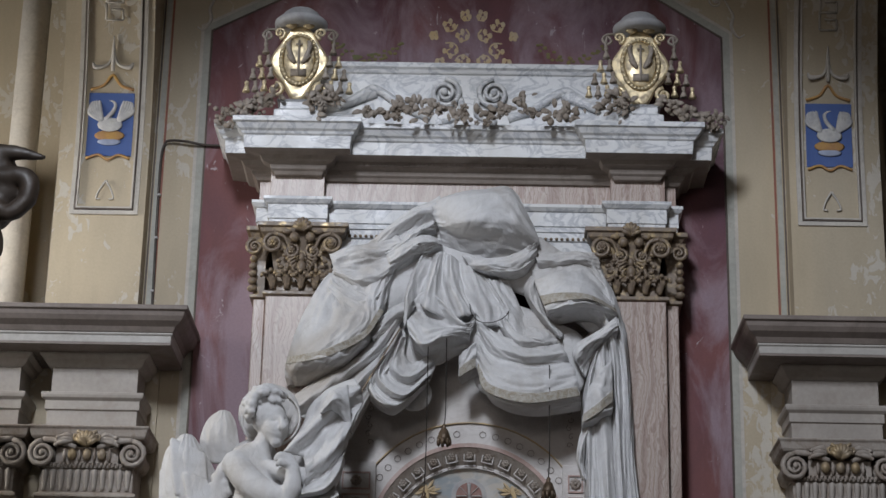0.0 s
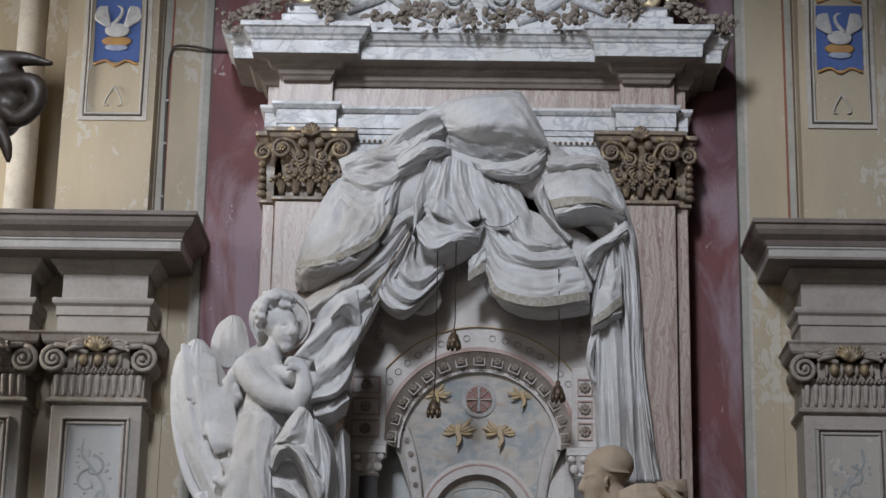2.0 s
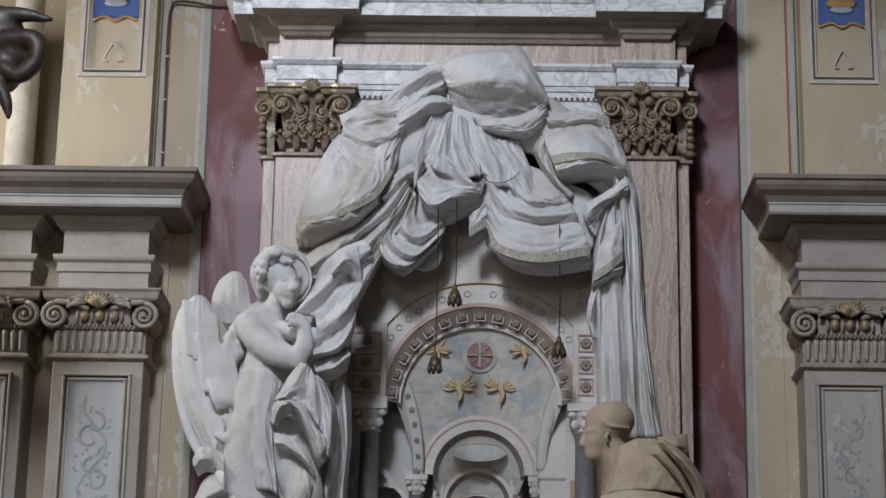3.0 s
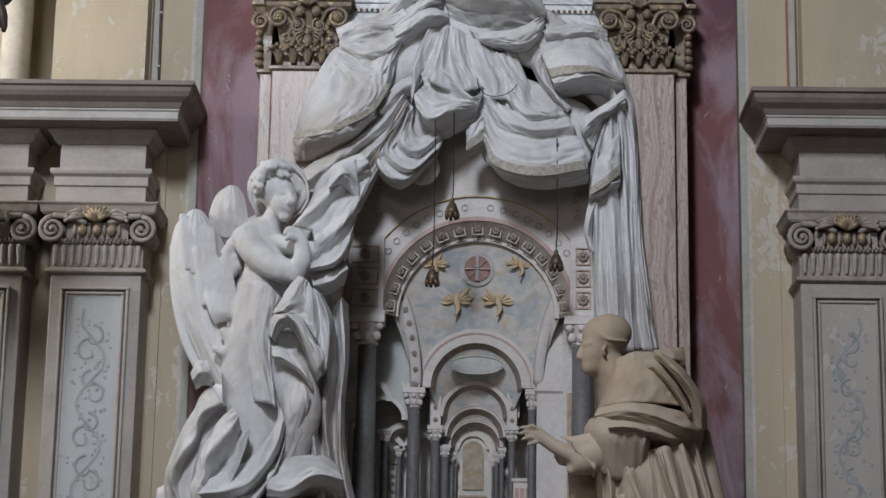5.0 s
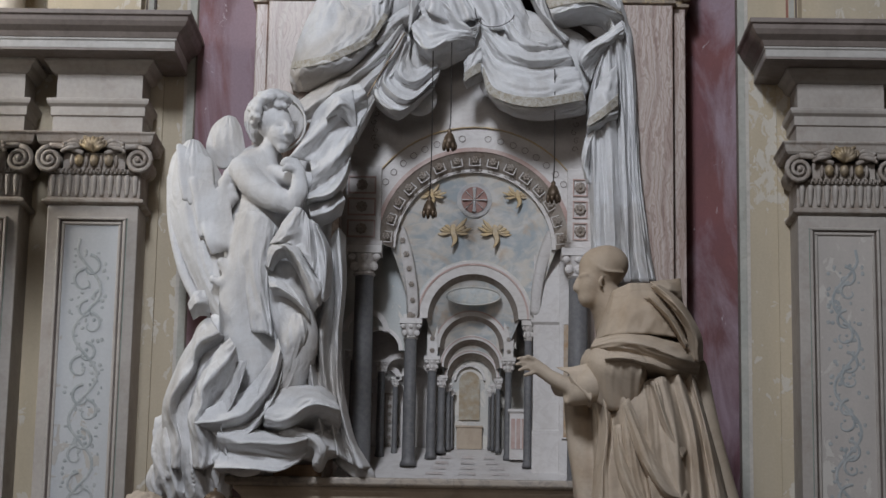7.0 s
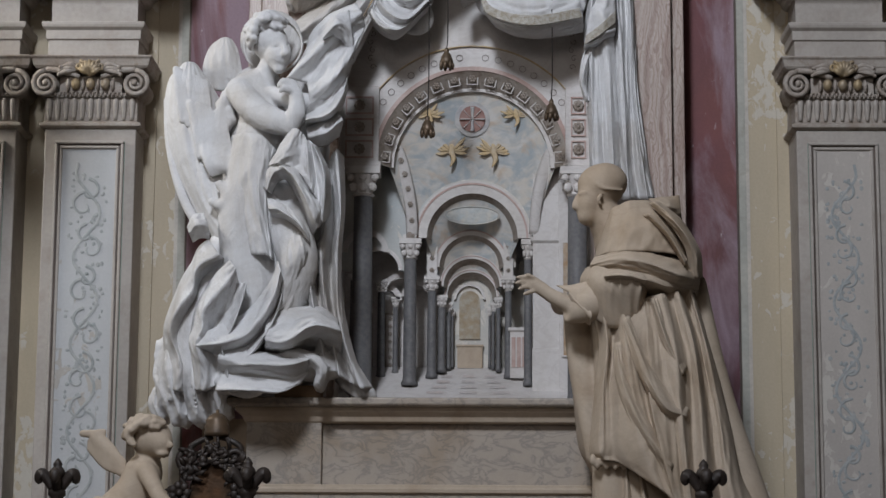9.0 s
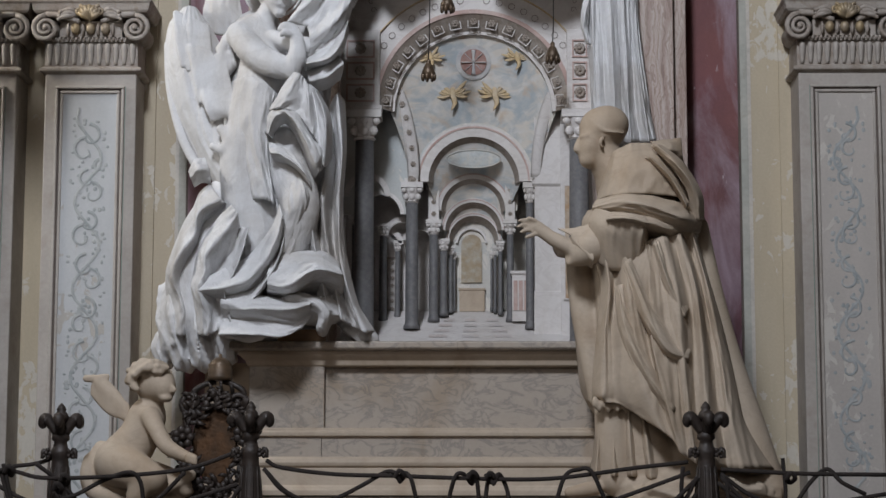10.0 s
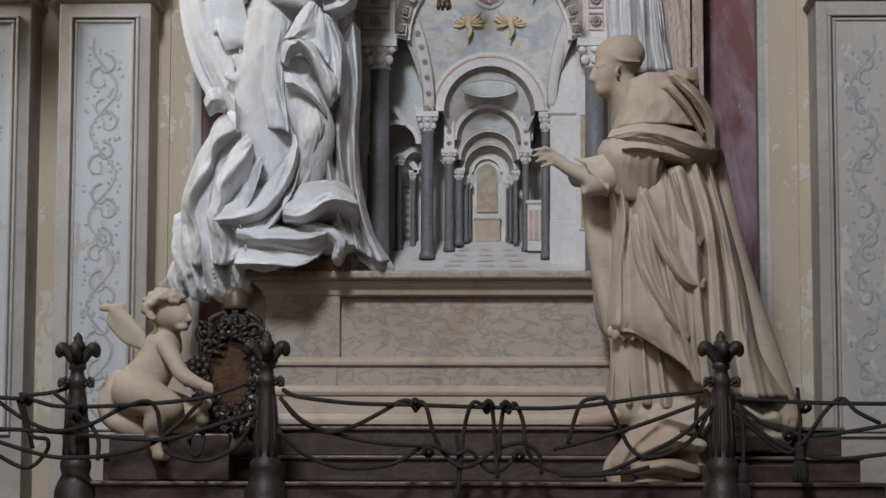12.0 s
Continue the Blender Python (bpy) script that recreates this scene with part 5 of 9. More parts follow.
class Clay:
    """A solid built up from rounded strokes and hollows on a fine lattice, then given a skin."""

    def __init__(self, lo, hi, h, pleat=0.1, deep=0.6, wide=1.55):
        self.lo, self.h = np.array(lo), h
        self.n = np.ceil((np.array(hi) - self.lo) / h).astype(int)
        self.f = np.full(self.n, 0.25, np.float32)
        self.pleat, self.deep, self.wide = pleat, deep, wide

    def window(self, lo, hi):
        a = np.clip(np.floor((lo - self.lo) / self.h).astype(int), 0, self.n)
        b = np.clip(np.ceil((hi - self.lo) / self.h).astype(int) + 1, 0, self.n)
        s = tuple(slice(i, j) for i, j in zip(a, b))
        ax = [(self.lo[k] + self.h * np.arange(a[k], b[k])).astype(np.float32) for k in range(3)]
        return s, ax[0][:, None, None], ax[1][None, :, None], ax[2][None, None, :]

    def blend(self, s, d, k, carve):
        f = self.f[s]
        if carve:
            f = -f
            t = np.maximum(k - np.abs(f - d), 0) / k
            self.f[s] = -(np.minimum(f, d) - t * t * k * 0.25)
        else:
            t = np.maximum(k - np.abs(f - d), 0) / k
            self.f[s] = np.minimum(f, d) - t * t * k * 0.25

    def tube(self, k, flat, *pts, carve=False, steps=4):
        line = np.array(glide(pts, steps))
        m = line[:, 3].max() * max(1, flat) + k + 2 * self.h
        s, x, y, z = self.window(line[:, :3].min(0) - m, line[:, :3].max(0) + m)
        if 0 in self.f[s].shape:
            return
        best = None
        for a, b in zip(line, line[1:]):
            v = b[:3] - a[:3]
            w = v * np.array((1, 1 / flat ** 2, 1))
            q = float(v @ w) + 1e-9
            t = np.clip(((x - a[0]) * w[0] + (y - a[1]) * w[1] + (z - a[2]) * w[2]) / q, 0, 1)
            d = np.sqrt((x - a[0] - t * v[0]) ** 2 + ((y - a[1] - t * v[1]) / flat) ** 2 + (z - a[2] - t * v[2]) ** 2) - (a[3] + t * (b[3] - a[3]))
            best = d if best is None else np.minimum(best, d)
        self.blend(s, best, k, carve)

    def fold(self, k, slope, *pts, steps=4):
        """A pleat of cloth: a ridge that faces the viewer and widens toward the ground of the relief."""
        line = np.array(glide(pts, steps))
        wide = line[:, 3].max() * 1.9 + k + 2 * self.h
        lo, hi = line[:, :3].min(0) - wide, line[:, :3].max(0) + wide
        hi[1] = max(hi[1], line[:, 1].max() + 0.3)
        s, x, y, z = self.window(lo, hi)
        if 0 in self.f[s].shape:
            return
        best = None
        for m, (a, b) in enumerate(zip(line, line[1:])):
            vx, vz = b[0] - a[0], b[2] - a[2]
            q = vx * vx + vz * vz + 1e-9
            t = np.clip(((x - a[0]) * vx + (z - a[2]) * vz) / q, 0, 1)
            p = np.sqrt((x - a[0] - t * vx) ** 2 + (z - a[2] - t * vz) ** 2)
            r = a[3] + t * (b[3] - a[3])
            back = y - (a[1] + t * (b[1] - a[1])) + r * 0.55
            q = math.sqrt(q)
            u = ((x - a[0]) * vz - (z - a[2]) * vx) / q
            run = (m + t) * 0.9 + line[0][0] * 37
            pleat = self.pleat * r * (1 - 2 * np.abs(np.sin(u / r * 2.6 + 0.7 * np.sin(run * 0.8) + line[0][2] * 23)) ** 0.8)
            side = (p - np.minimum(0.22 * r + slope * np.maximum(back, 0), self.wide * r)) * 0.75 - pleat
            side = np.maximum(side, back - self.deep)
            tip = np.sqrt(p ** 2 + np.minimum(back, 0) ** 2) - 0.22 * r
            d = np.where(back > 0, side, tip)
            best = d if best is None else np.minimum(best, d)
        self.blend(s, best.astype(np.float32), k, False)

    def blob(self, k, c, r, carve=False, turn=0.0):
        c, r = np.array(c), np.array(r)
        m = r.max() + k + 2 * self.h
        s, x, y, z = self.window(c - m, c + m)
        if 0 in self.f[s].shape:
            return
        u, v = math.cos(turn), math.sin(turn)
        x, z = (x - c[0]), (z - c[2])
        x, z = x * u + z * v, z * u - x * v
        e = np.sqrt((x / r[0]) ** 2 + ((y - c[1]) / r[1]) ** 2 + (z / r[2]) ** 2)
        self.blend(s, ((e - 1) * min(r) * np.clip(e, 0.6, 3) ** 0.2).astype(np.float32), k, carve)

    def crumple(self, amp, size, lean, seed, keep=None, stretch=2.4):
        """Sharp creases between slanting hollows, at two sizes. keep(x, y, z): how much, 0 to 1."""
        rnd = np.random.RandomState(seed)
        for step, (amp, size) in enumerate(((amp, size), (amp * 0.42, size * 0.5))):
            near = np.argwhere(np.abs(self.f) < 0.035)
            p = self.lo + self.h * near
            x, y, z = p.T
            wx, wz = x + 0.05 * np.sin(z * 7 + y * 5), z + 0.05 * np.sin(x * 6 + seed)
            q = np.stack([(wx * math.cos(lean) + wz * math.sin(lean)) / size, y / (size * 1.6), (wz * math.cos(lean) - wx * math.sin(lean)) / (size * stretch)], 1).astype(np.float32)
            cell = np.floor(q).astype(np.int64)
            cell -= cell.min(0) - 1
            base = q - np.floor(q)
            n = cell.max(0) + 2
            jitter = rnd.rand(*n, 3).astype(np.float32)
            w = np.full(len(q), 9, np.float32)
            for i in (-1, 0, 1):
                for j in (-1, 0, 1):
                    for k in (-1, 0, 1):
                        d = jitter[cell[:, 0] + i, cell[:, 1] + j, cell[:, 2] + k] + np.array((i, j, k), np.float32) - base
                        w = np.minimum(w, (d * d).sum(1))
            w = np.sqrt(w)
            w -= 0.5
            if keep is not None:
                w = w * keep(x, y, z)
            self.f[tuple(near.T)] -= amp * w

    def skin(self, name, material):
        f = self.f
        f[0], f[-1], f[:, 0], f[:, -1], f[:, :, 0], f[:, :, -1] = (np.maximum(g, 0.01) for g in (f[0], f[-1], f[:, 0], f[:, -1], f[:, :, 0], f[:, :, -1]))
        inside = f < 0
        nx, ny, nz = f.shape
        corner = [(i, j, k) for i in (0, 1) for j in (0, 1) for k in (0, 1)]
        total = np.zeros((nx - 1, ny - 1, nz - 1), np.int8)
        for i, j, k in corner:
            total += inside[i:nx - 1 + i, j:ny - 1 + j, k:nz - 1 + k]
        cells = np.argwhere((total > 0) & (total < 8))
        index = np.full((nx - 1, ny - 1, nz - 1), -1, np.int32)
        index[tuple(cells.T)] = np.arange(len(cells))
        acc, cnt = np.zeros((len(cells), 3)), np.zeros(len(cells))
        val = {c: f[cells[:, 0] + c[0], cells[:, 1] + c[1], cells[:, 2] + c[2]] for c in corner}
        for c in corner:
            for ax in range(3):
                if c[ax] == 0:
                    e = tuple(c[i] + (i == ax) for i in range(3))
                    a, b = val[c], val[e]
                    hit = (a < 0) != (b < 0)
                    t = np.where(hit, a / np.where(hit, a - b, 1), 0)
                    p = np.tile(np.array(c, float), (len(cells), 1))
                    p[:, ax] += t
                    acc += p * hit[:, None]
                    cnt += hit
        verts = self.lo + self.h * (cells + acc / cnt[:, None])
        quads = []
        for ax in range(3):
            a = inside[tuple(slice(0, -1) if i == ax else slice(None) for i in range(3))]
            b = inside[tuple(slice(1, None) if i == ax else slice(None) for i in range(3))]
            e = np.argwhere(a != b)
            o1, o2 = (ax + 1) % 3, (ax + 2) % 3
            e = e[(e[:, o1] > 0) & (e[:, o2] > 0) & (e[:, o1] < f.shape[o1] - 1) & (e[:, o2] < f.shape[o2] - 1)]
            flip = a[tuple(e.T)]
            q = []
            for d1, d2 in ((1, 1), (0, 1), (0, 0), (1, 0)):
                g = e.copy()
                g[:, o1] -= d1
                g[:, o2] -= d2
                q.append(index[tuple(g.T)])
            q = np.stack(q, 1)
            q[~flip] = q[~flip][:, ::-1]
            quads.append(q)
        quads = np.concatenate(quads)
        me = bpy.data.meshes.new(name)
        me.vertices.add(len(verts))
        me.vertices.foreach_set("co", verts.astype(np.float32).ravel())
        me.loops.add(quads.size)
        me.loops.foreach_set("vertex_index", quads.astype(np.int32).ravel())
        me.polygons.add(len(quads))
        me.polygons.foreach_set("loop_start", np.arange(0, quads.size, 4, dtype=np.int32))
        me.update(calc_edges=True)
        me.polygons.foreach_set("use_smooth", np.ones(len(quads), bool))
        me.materials.append(material)
        return new(name, me)


def sheet(*lines, thick=0.022, ribs=None, along=10, across=10, crease=0.017):
    """A stretch of carved cloth: guide lines along its folds, ridge and hollow by turns, with a body behind."""
    n = along * (max(len(q) for q in lines) - 1) + 1
    rows = []
    for q in lines:
        g = np.array(glide(q, 12))
        s = np.linspace(0, len(g) - 1, n)
        i = np.minimum(s.astype(int), len(g) - 2)
        rows.append(g[i] + (g[i + 1] - g[i]) * (s - i)[:, None])
    flat = np.array(rows)
    net = np.array(glide([r.ravel() for r in rows], across)).reshape(-1, n, 3)
    m = len(net)
    v = np.linspace(0, len(rows) - 1, m)
    i = np.minimum(v.astype(int), len(rows) - 2)
    net = 0.5 * net + 0.5 * (flat[i] + (flat[i + 1] - flat[i]) * (v - i)[:, None, None])
    seed = float(lines[0][0][0]) * 31
    for a in range(m):
        for b in range(n):
            u = b / along
            w = 0.9 - 2.4 * abs(noise.noise(Vector((v[a] * 1.9 + 0.5 * math.sin(u * 2.3 + seed) + seed, u * 0.75, seed))))
            w += 0.55 - 1.5 * abs(noise.noise(Vector((v[a] * 4.1 + u * 0.8 - seed, u * 1.7, seed + 5))))
            net[a, b, 1] -= crease * w * (1 if ribs is None else 0.25)
            if ribs:
                net[a, b, 1] -= ribs[1] * abs(math.sin(math.pi * ribs[0] * (v[a] / (len(rows) - 1) + 0.12 * b / n)))
    return net, thick


def dress(ob, sheets):
    """Adds stretches of cloth to a figure's one mesh."""
    bm = bmesh.new()
    bm.from_mesh(ob.data)
    for net, thick in sheets:
        a, b = net.shape[:2]
        front = [[bm.verts.new(p) for p in row] for row in net]
        back = [[bm.verts.new((p[0], p[1] + thick, p[2])) for p in row] for row in net]
        faces = []
        for i in range(a - 1):
            for j in range(b - 1):
                faces.append((front[i][j], front[i + 1][j], front[i + 1][j + 1], front[i][j + 1]))
                faces.append((back[i][j + 1], back[i + 1][j + 1], back[i + 1][j], back[i][j]))
        for i in range(a - 1):
            faces.append((front[i + 1][0], front[i][0], back[i][0], back[i + 1][0]))
            faces.append((front[i][-1], front[i + 1][-1], back[i + 1][-1], back[i][-1]))
        for j in range(b - 1):
            faces.append((front[0][j], front[0][j + 1], back[0][j + 1], back[0][j]))
            faces.append((front[-1][j + 1], front[-1][j], back[-1][j], back[-1][j + 1]))
        made = [bm.faces.new(f) for f in faces]
        bmesh.ops.recalc_face_normals(bm, faces=made)
        for f in made:
            f.smooth = True
    bm.to_mesh(ob.data)
    bm.free()
    return ob


# the great marble curtain: a core against the wall, then the cloth in stretches
curtain = Clay((-1.1, 10.7, 3.55), (1.02, 11.08, 5.9), 0.012)
curtain.tube(0.03, 0.4, (-0.80, 11.0, 5.00, 0.12), (-0.642, 11.0, 5.28, 0.16), (-0.265, 11.0, 5.54, 0.18), (0.088, 11.0, 5.6, 0.2), (0.506, 11.0, 5.4, 0.15), (0.76, 11.0, 5.15, 0.09))
curtain.tube(0.03, 0.4, (-0.60, 11.0, 4.9, 0.09), (-0.379, 11.0, 5.0, 0.15), (-0.129, 11.0, 5.2, 0.16), (0.188, 11.0, 5.1, 0.19), (0.48, 11.0, 5.0, 0.16))
curtain.tube(0.03, 0.4, (-0.42, 11.0, 4.85, 0.14), (-0.33, 11.0, 4.75, 0.1))
curtain.tube(0.03, 0.4, (0.1, 11.0, 4.85, 0.1), (0.3, 11.0, 4.78, 0.12), (0.5, 11.0, 4.85, 0.12))
curtain.tube(0.02, 0.4, (0.78, 11.0, 5.1, 0.08), (0.8, 11.0, 4.6, 0.09), (0.8, 11.0, 4.1, 0.1), (0.82, 11.0, 3.72, 0.1))
cloth = tagged(curtain.skin("marble_curtain", STATUE), "white marble canopy curtain with deep swags and banded hems", "sculpture")
swags = []
swags.append(sheet([(-0.804, 10.946, 5.48), (-0.888, 10.929, 5.338), (-0.977, 10.921, 5.15), (-1.032, 10.912, 4.947), (-1.05, 10.912, 4.832), (-1.036, 10.963, 4.772)],
    [(-0.762, 10.912, 5.417), (-0.818, 10.87, 5.268), (-0.889, 10.827, 5.087), (-0.952, 10.793, 4.895), (-0.978, 10.802, 4.836), (-0.959, 10.946, 4.768)],
    [(-0.664, 10.895, 5.379), (-0.705, 10.844, 5.227), (-0.759, 10.776, 5.056), (-0.824, 10.742, 4.914), (-0.841, 10.751, 4.842), (-0.84, 10.938, 4.8)],
    [(-0.537, 10.878, 5.408), (-0.588, 10.827, 5.24), (-0.634, 10.768, 5.087), (-0.707, 10.742, 4.964), (-0.718, 10.759, 4.878), (-0.731, 10.938, 4.853)],
    [(-0.49, 10.878, 5.442), (-0.531, 10.835, 5.243), (-0.57, 10.793, 5.096), (-0.617, 10.776, 5.015), (-0.629, 10.793, 4.961), (-0.655, 10.946, 4.936)],
    [(-0.464, 10.946, 5.46), (-0.492, 10.938, 5.278), (-0.526, 10.921, 5.138), (-0.568, 10.912, 5.059), (-0.586, 10.912, 5.012), (-0.625, 10.963, 4.968)]))
swags.append(sheet([(-0.831, 10.938, 5.544), (-0.703, 10.912, 5.587), (-0.543, 10.904, 5.62), (-0.448, 10.904, 5.655)],
    [(-0.818, 10.904, 5.498), (-0.698, 10.861, 5.518), (-0.539, 10.853, 5.55), (-0.413, 10.861, 5.589)],
    [(-0.805, 10.912, 5.457), (-0.682, 10.895, 5.446), (-0.54, 10.895, 5.498), (-0.398, 10.904, 5.554)],
    [(-0.792, 10.878, 5.422), (-0.661, 10.835, 5.365), (-0.535, 10.835, 5.393), (-0.443, 10.861, 5.47)],
    [(-0.807, 10.912, 5.417), (-0.662, 10.878, 5.319), (-0.551, 10.878, 5.334), (-0.468, 10.904, 5.418)],
    [(-0.816, 10.886, 5.374), (-0.69, 10.835, 5.258), (-0.578, 10.827, 5.23), (-0.503, 10.87, 5.332)],
    [(-0.835, 10.904, 5.333), (-0.753, 10.853, 5.223), (-0.64, 10.827, 5.176), (-0.533, 10.878, 5.241)]))
swags.append(sheet([(-0.324, 10.946, 5.844), (-0.131, 10.912, 5.912), (0.061, 10.904, 5.945), (0.206, 10.912, 5.947), (0.321, 10.946, 5.748)],
    [(-0.274, 10.878, 5.801), (-0.155, 10.793, 5.841), (0.061, 10.759, 5.857), (0.22, 10.793, 5.845), (0.335, 10.895, 5.694)],
    [(-0.224, 10.844, 5.71), (-0.095, 10.734, 5.673), (0.062, 10.7, 5.672), (0.22, 10.751, 5.673), (0.357, 10.878, 5.62)],
    [(-0.208, 10.895, 5.661), (-0.079, 10.844, 5.63), (0.064, 10.835, 5.608), (0.223, 10.861, 5.599), (0.34, 10.929, 5.598)],
    [(-0.192, 10.946, 5.605), (-0.063, 10.938, 5.563), (0.066, 10.938, 5.537), (0.226, 10.946, 5.542), (0.322, 10.963, 5.566)]))
swags.append(sheet([(-0.078, 10.912, 5.543), (0.033, 10.878, 5.509), (0.192, 10.861, 5.528), (0.335, 10.878, 5.613)],
    [(-0.03, 10.861, 5.458), (0.081, 10.81, 5.451), (0.223, 10.81, 5.453), (0.344, 10.861, 5.58)],
    [(0.009, 10.878, 5.441), (0.129, 10.844, 5.42), (0.256, 10.853, 5.435), (0.346, 10.904, 5.545)],
    [(0.035, 10.955, 5.441), (0.147, 10.946, 5.413), (0.258, 10.946, 5.427), (0.338, 10.963, 5.498)]))
swags.append(sheet([(-0.212, 10.912, 5.901), (-0.355, 10.904, 5.82), (-0.482, 10.912, 5.726), (-0.608, 10.929, 5.612)],
    [(-0.194, 10.861, 5.819), (-0.314, 10.827, 5.771), (-0.463, 10.853, 5.677), (-0.574, 10.895, 5.583)],
    [(-0.226, 10.904, 5.76), (-0.321, 10.904, 5.725), (-0.432, 10.912, 5.652), (-0.542, 10.921, 5.541)],
    [(-0.24, 10.844, 5.703), (-0.334, 10.827, 5.645), (-0.413, 10.844, 5.583), (-0.508, 10.878, 5.526)],
    [(-0.224, 10.904, 5.675), (-0.319, 10.904, 5.622), (-0.382, 10.912, 5.557), (-0.461, 10.921, 5.474)]))
swags.append(sheet([(-0.509, 10.895, 5.532), (-0.382, 10.861, 5.613), (-0.271, 10.853, 5.638), (-0.198, 10.895, 5.621)],
    [(-0.489, 10.835, 5.467), (-0.363, 10.793, 5.548), (-0.253, 10.793, 5.576), (-0.19, 10.878, 5.587)],
    [(-0.468, 10.878, 5.442), (-0.348, 10.861, 5.522), (-0.238, 10.861, 5.567), (-0.191, 10.912, 5.576)],
    [(-0.445, 10.955, 5.443), (-0.334, 10.955, 5.512), (-0.223, 10.955, 5.564), (-0.191, 10.955, 5.568)]))
swags.append(sheet([(-0.364, 10.938, 5.431), (-0.414, 10.921, 5.223), (-0.389, 10.921, 5.09)],
    [(-0.301, 10.878, 5.529), (-0.375, 10.835, 5.295), (-0.392, 10.835, 5.079)],
    [(-0.238, 10.929, 5.548), (-0.299, 10.921, 5.358), (-0.328, 10.912, 5.254)],
    [(-0.205, 10.861, 5.54), (-0.249, 10.827, 5.343), (-0.278, 10.827, 5.193)],
    [(-0.175, 10.921, 5.562), (-0.187, 10.904, 5.354), (-0.136, 10.895, 5.151)],
    [(-0.142, 10.87, 5.527), (-0.123, 10.827, 5.328), (-0.042, 10.819, 5.16)],
    [(-0.094, 10.921, 5.512), (-0.06, 10.912, 5.324), (0.005, 10.904, 5.189)],
    [(-0.03, 10.878, 5.464), (0.036, 10.853, 5.272), (0.069, 10.853, 5.107)],
    [(0.035, 10.938, 5.435), (0.132, 10.929, 5.265), (0.18, 10.929, 5.133)],
    [(0.098, 10.895, 5.388), (0.178, 10.87, 5.213), (0.242, 10.861, 5.045)],
    [(0.179, 10.963, 5.429), (0.259, 10.963, 5.245), (0.339, 10.955, 5.093)]))
swags.append(sheet([(-0.344, 10.878, 5.26), (-0.265, 10.853, 5.315), (-0.152, 10.827, 5.201), (-0.051, 10.844, 5.119), (-0.001, 10.878, 5.174)],
    [(-0.326, 10.878, 5.193), (-0.232, 10.912, 5.182), (-0.136, 10.886, 5.122), (-0.057, 10.861, 5.101), (-0, 10.886, 5.133)],
    [(-0.377, 10.81, 5.114), (-0.275, 10.776, 5.058), (-0.181, 10.768, 5.06), (-0.088, 10.819, 5.077), (-0.019, 10.878, 5.097)],
    [(-0.362, 10.785, 5.03), (-0.288, 10.751, 4.955), (-0.18, 10.759, 5.002), (-0.087, 10.819, 5.044), (-0.025, 10.895, 5.07)],
    [(-0.339, 10.886, 4.997), (-0.259, 10.886, 4.949), (-0.165, 10.886, 4.976), (-0.072, 10.904, 5.022), (-0.025, 10.929, 5.047)],
    [(-0.324, 10.963, 4.955), (-0.228, 10.963, 4.913), (-0.134, 10.963, 4.947), (-0.056, 10.963, 4.991), (-0.024, 10.963, 5.025)]))
swags.append(sheet([(-0.379, 10.912, 5.071), (-0.385, 10.904, 4.952), (-0.337, 10.904, 4.904), (-0.26, 10.929, 4.945)],
    [(-0.408, 10.853, 5.028), (-0.443, 10.819, 4.86), (-0.349, 10.819, 4.797), (-0.227, 10.895, 4.912)],
    [(-0.434, 10.904, 5.024), (-0.486, 10.878, 4.845), (-0.365, 10.878, 4.768), (-0.218, 10.929, 4.89)],
    [(-0.457, 10.853, 4.995), (-0.519, 10.793, 4.787), (-0.376, 10.785, 4.683), (-0.226, 10.886, 4.844)],
    [(-0.481, 10.895, 4.998), (-0.553, 10.861, 4.781), (-0.4, 10.853, 4.67), (-0.236, 10.929, 4.831)],
    [(-0.495, 10.861, 4.978), (-0.575, 10.819, 4.745), (-0.428, 10.802, 4.623), (-0.247, 10.904, 4.797)],
    [(-0.514, 10.938, 4.988), (-0.605, 10.921, 4.758), (-0.451, 10.921, 4.604), (-0.273, 10.963, 4.768)]))
swags.append(sheet([(-0.455, 10.929, 5.192), (-0.592, 10.912, 4.992), (-0.777, 10.912, 4.858), (-0.932, 10.929, 4.757), (-1.054, 10.929, 4.657)],
    [(-0.429, 10.87, 5.146), (-0.555, 10.835, 4.943), (-0.732, 10.827, 4.794), (-0.891, 10.835, 4.672), (-1.015, 10.861, 4.59)],
    [(-0.421, 10.921, 5.123), (-0.527, 10.904, 4.941), (-0.687, 10.904, 4.801), (-0.833, 10.904, 4.659), (-0.925, 10.912, 4.573)],
    [(-0.409, 10.861, 5.077), (-0.492, 10.827, 4.911), (-0.628, 10.819, 4.761), (-0.758, 10.827, 4.6), (-0.824, 10.844, 4.507)],
    [(-0.404, 10.912, 5.071), (-0.47, 10.904, 4.919), (-0.591, 10.904, 4.753), (-0.7, 10.912, 4.592), (-0.735, 10.912, 4.495)],
    [(-0.393, 10.878, 5.043), (-0.445, 10.853, 4.897), (-0.557, 10.861, 4.725), (-0.664, 10.87, 4.516), (-0.686, 10.895, 4.458)],
    [(-0.379, 10.955, 5.051), (-0.427, 10.946, 4.916), (-0.531, 10.955, 4.769), (-0.651, 10.963, 4.525), (-0.675, 10.963, 4.477)]))
swags.append(sheet([(-0.588, 10.921, 5.071), (-0.5, 10.886, 5.184), (-0.392, 10.895, 5.261)],
    [(-0.571, 10.861, 5.029), (-0.471, 10.819, 5.129), (-0.38, 10.853, 5.201)],
    [(-0.555, 10.921, 5.015), (-0.452, 10.912, 5.106), (-0.381, 10.921, 5.163)]))
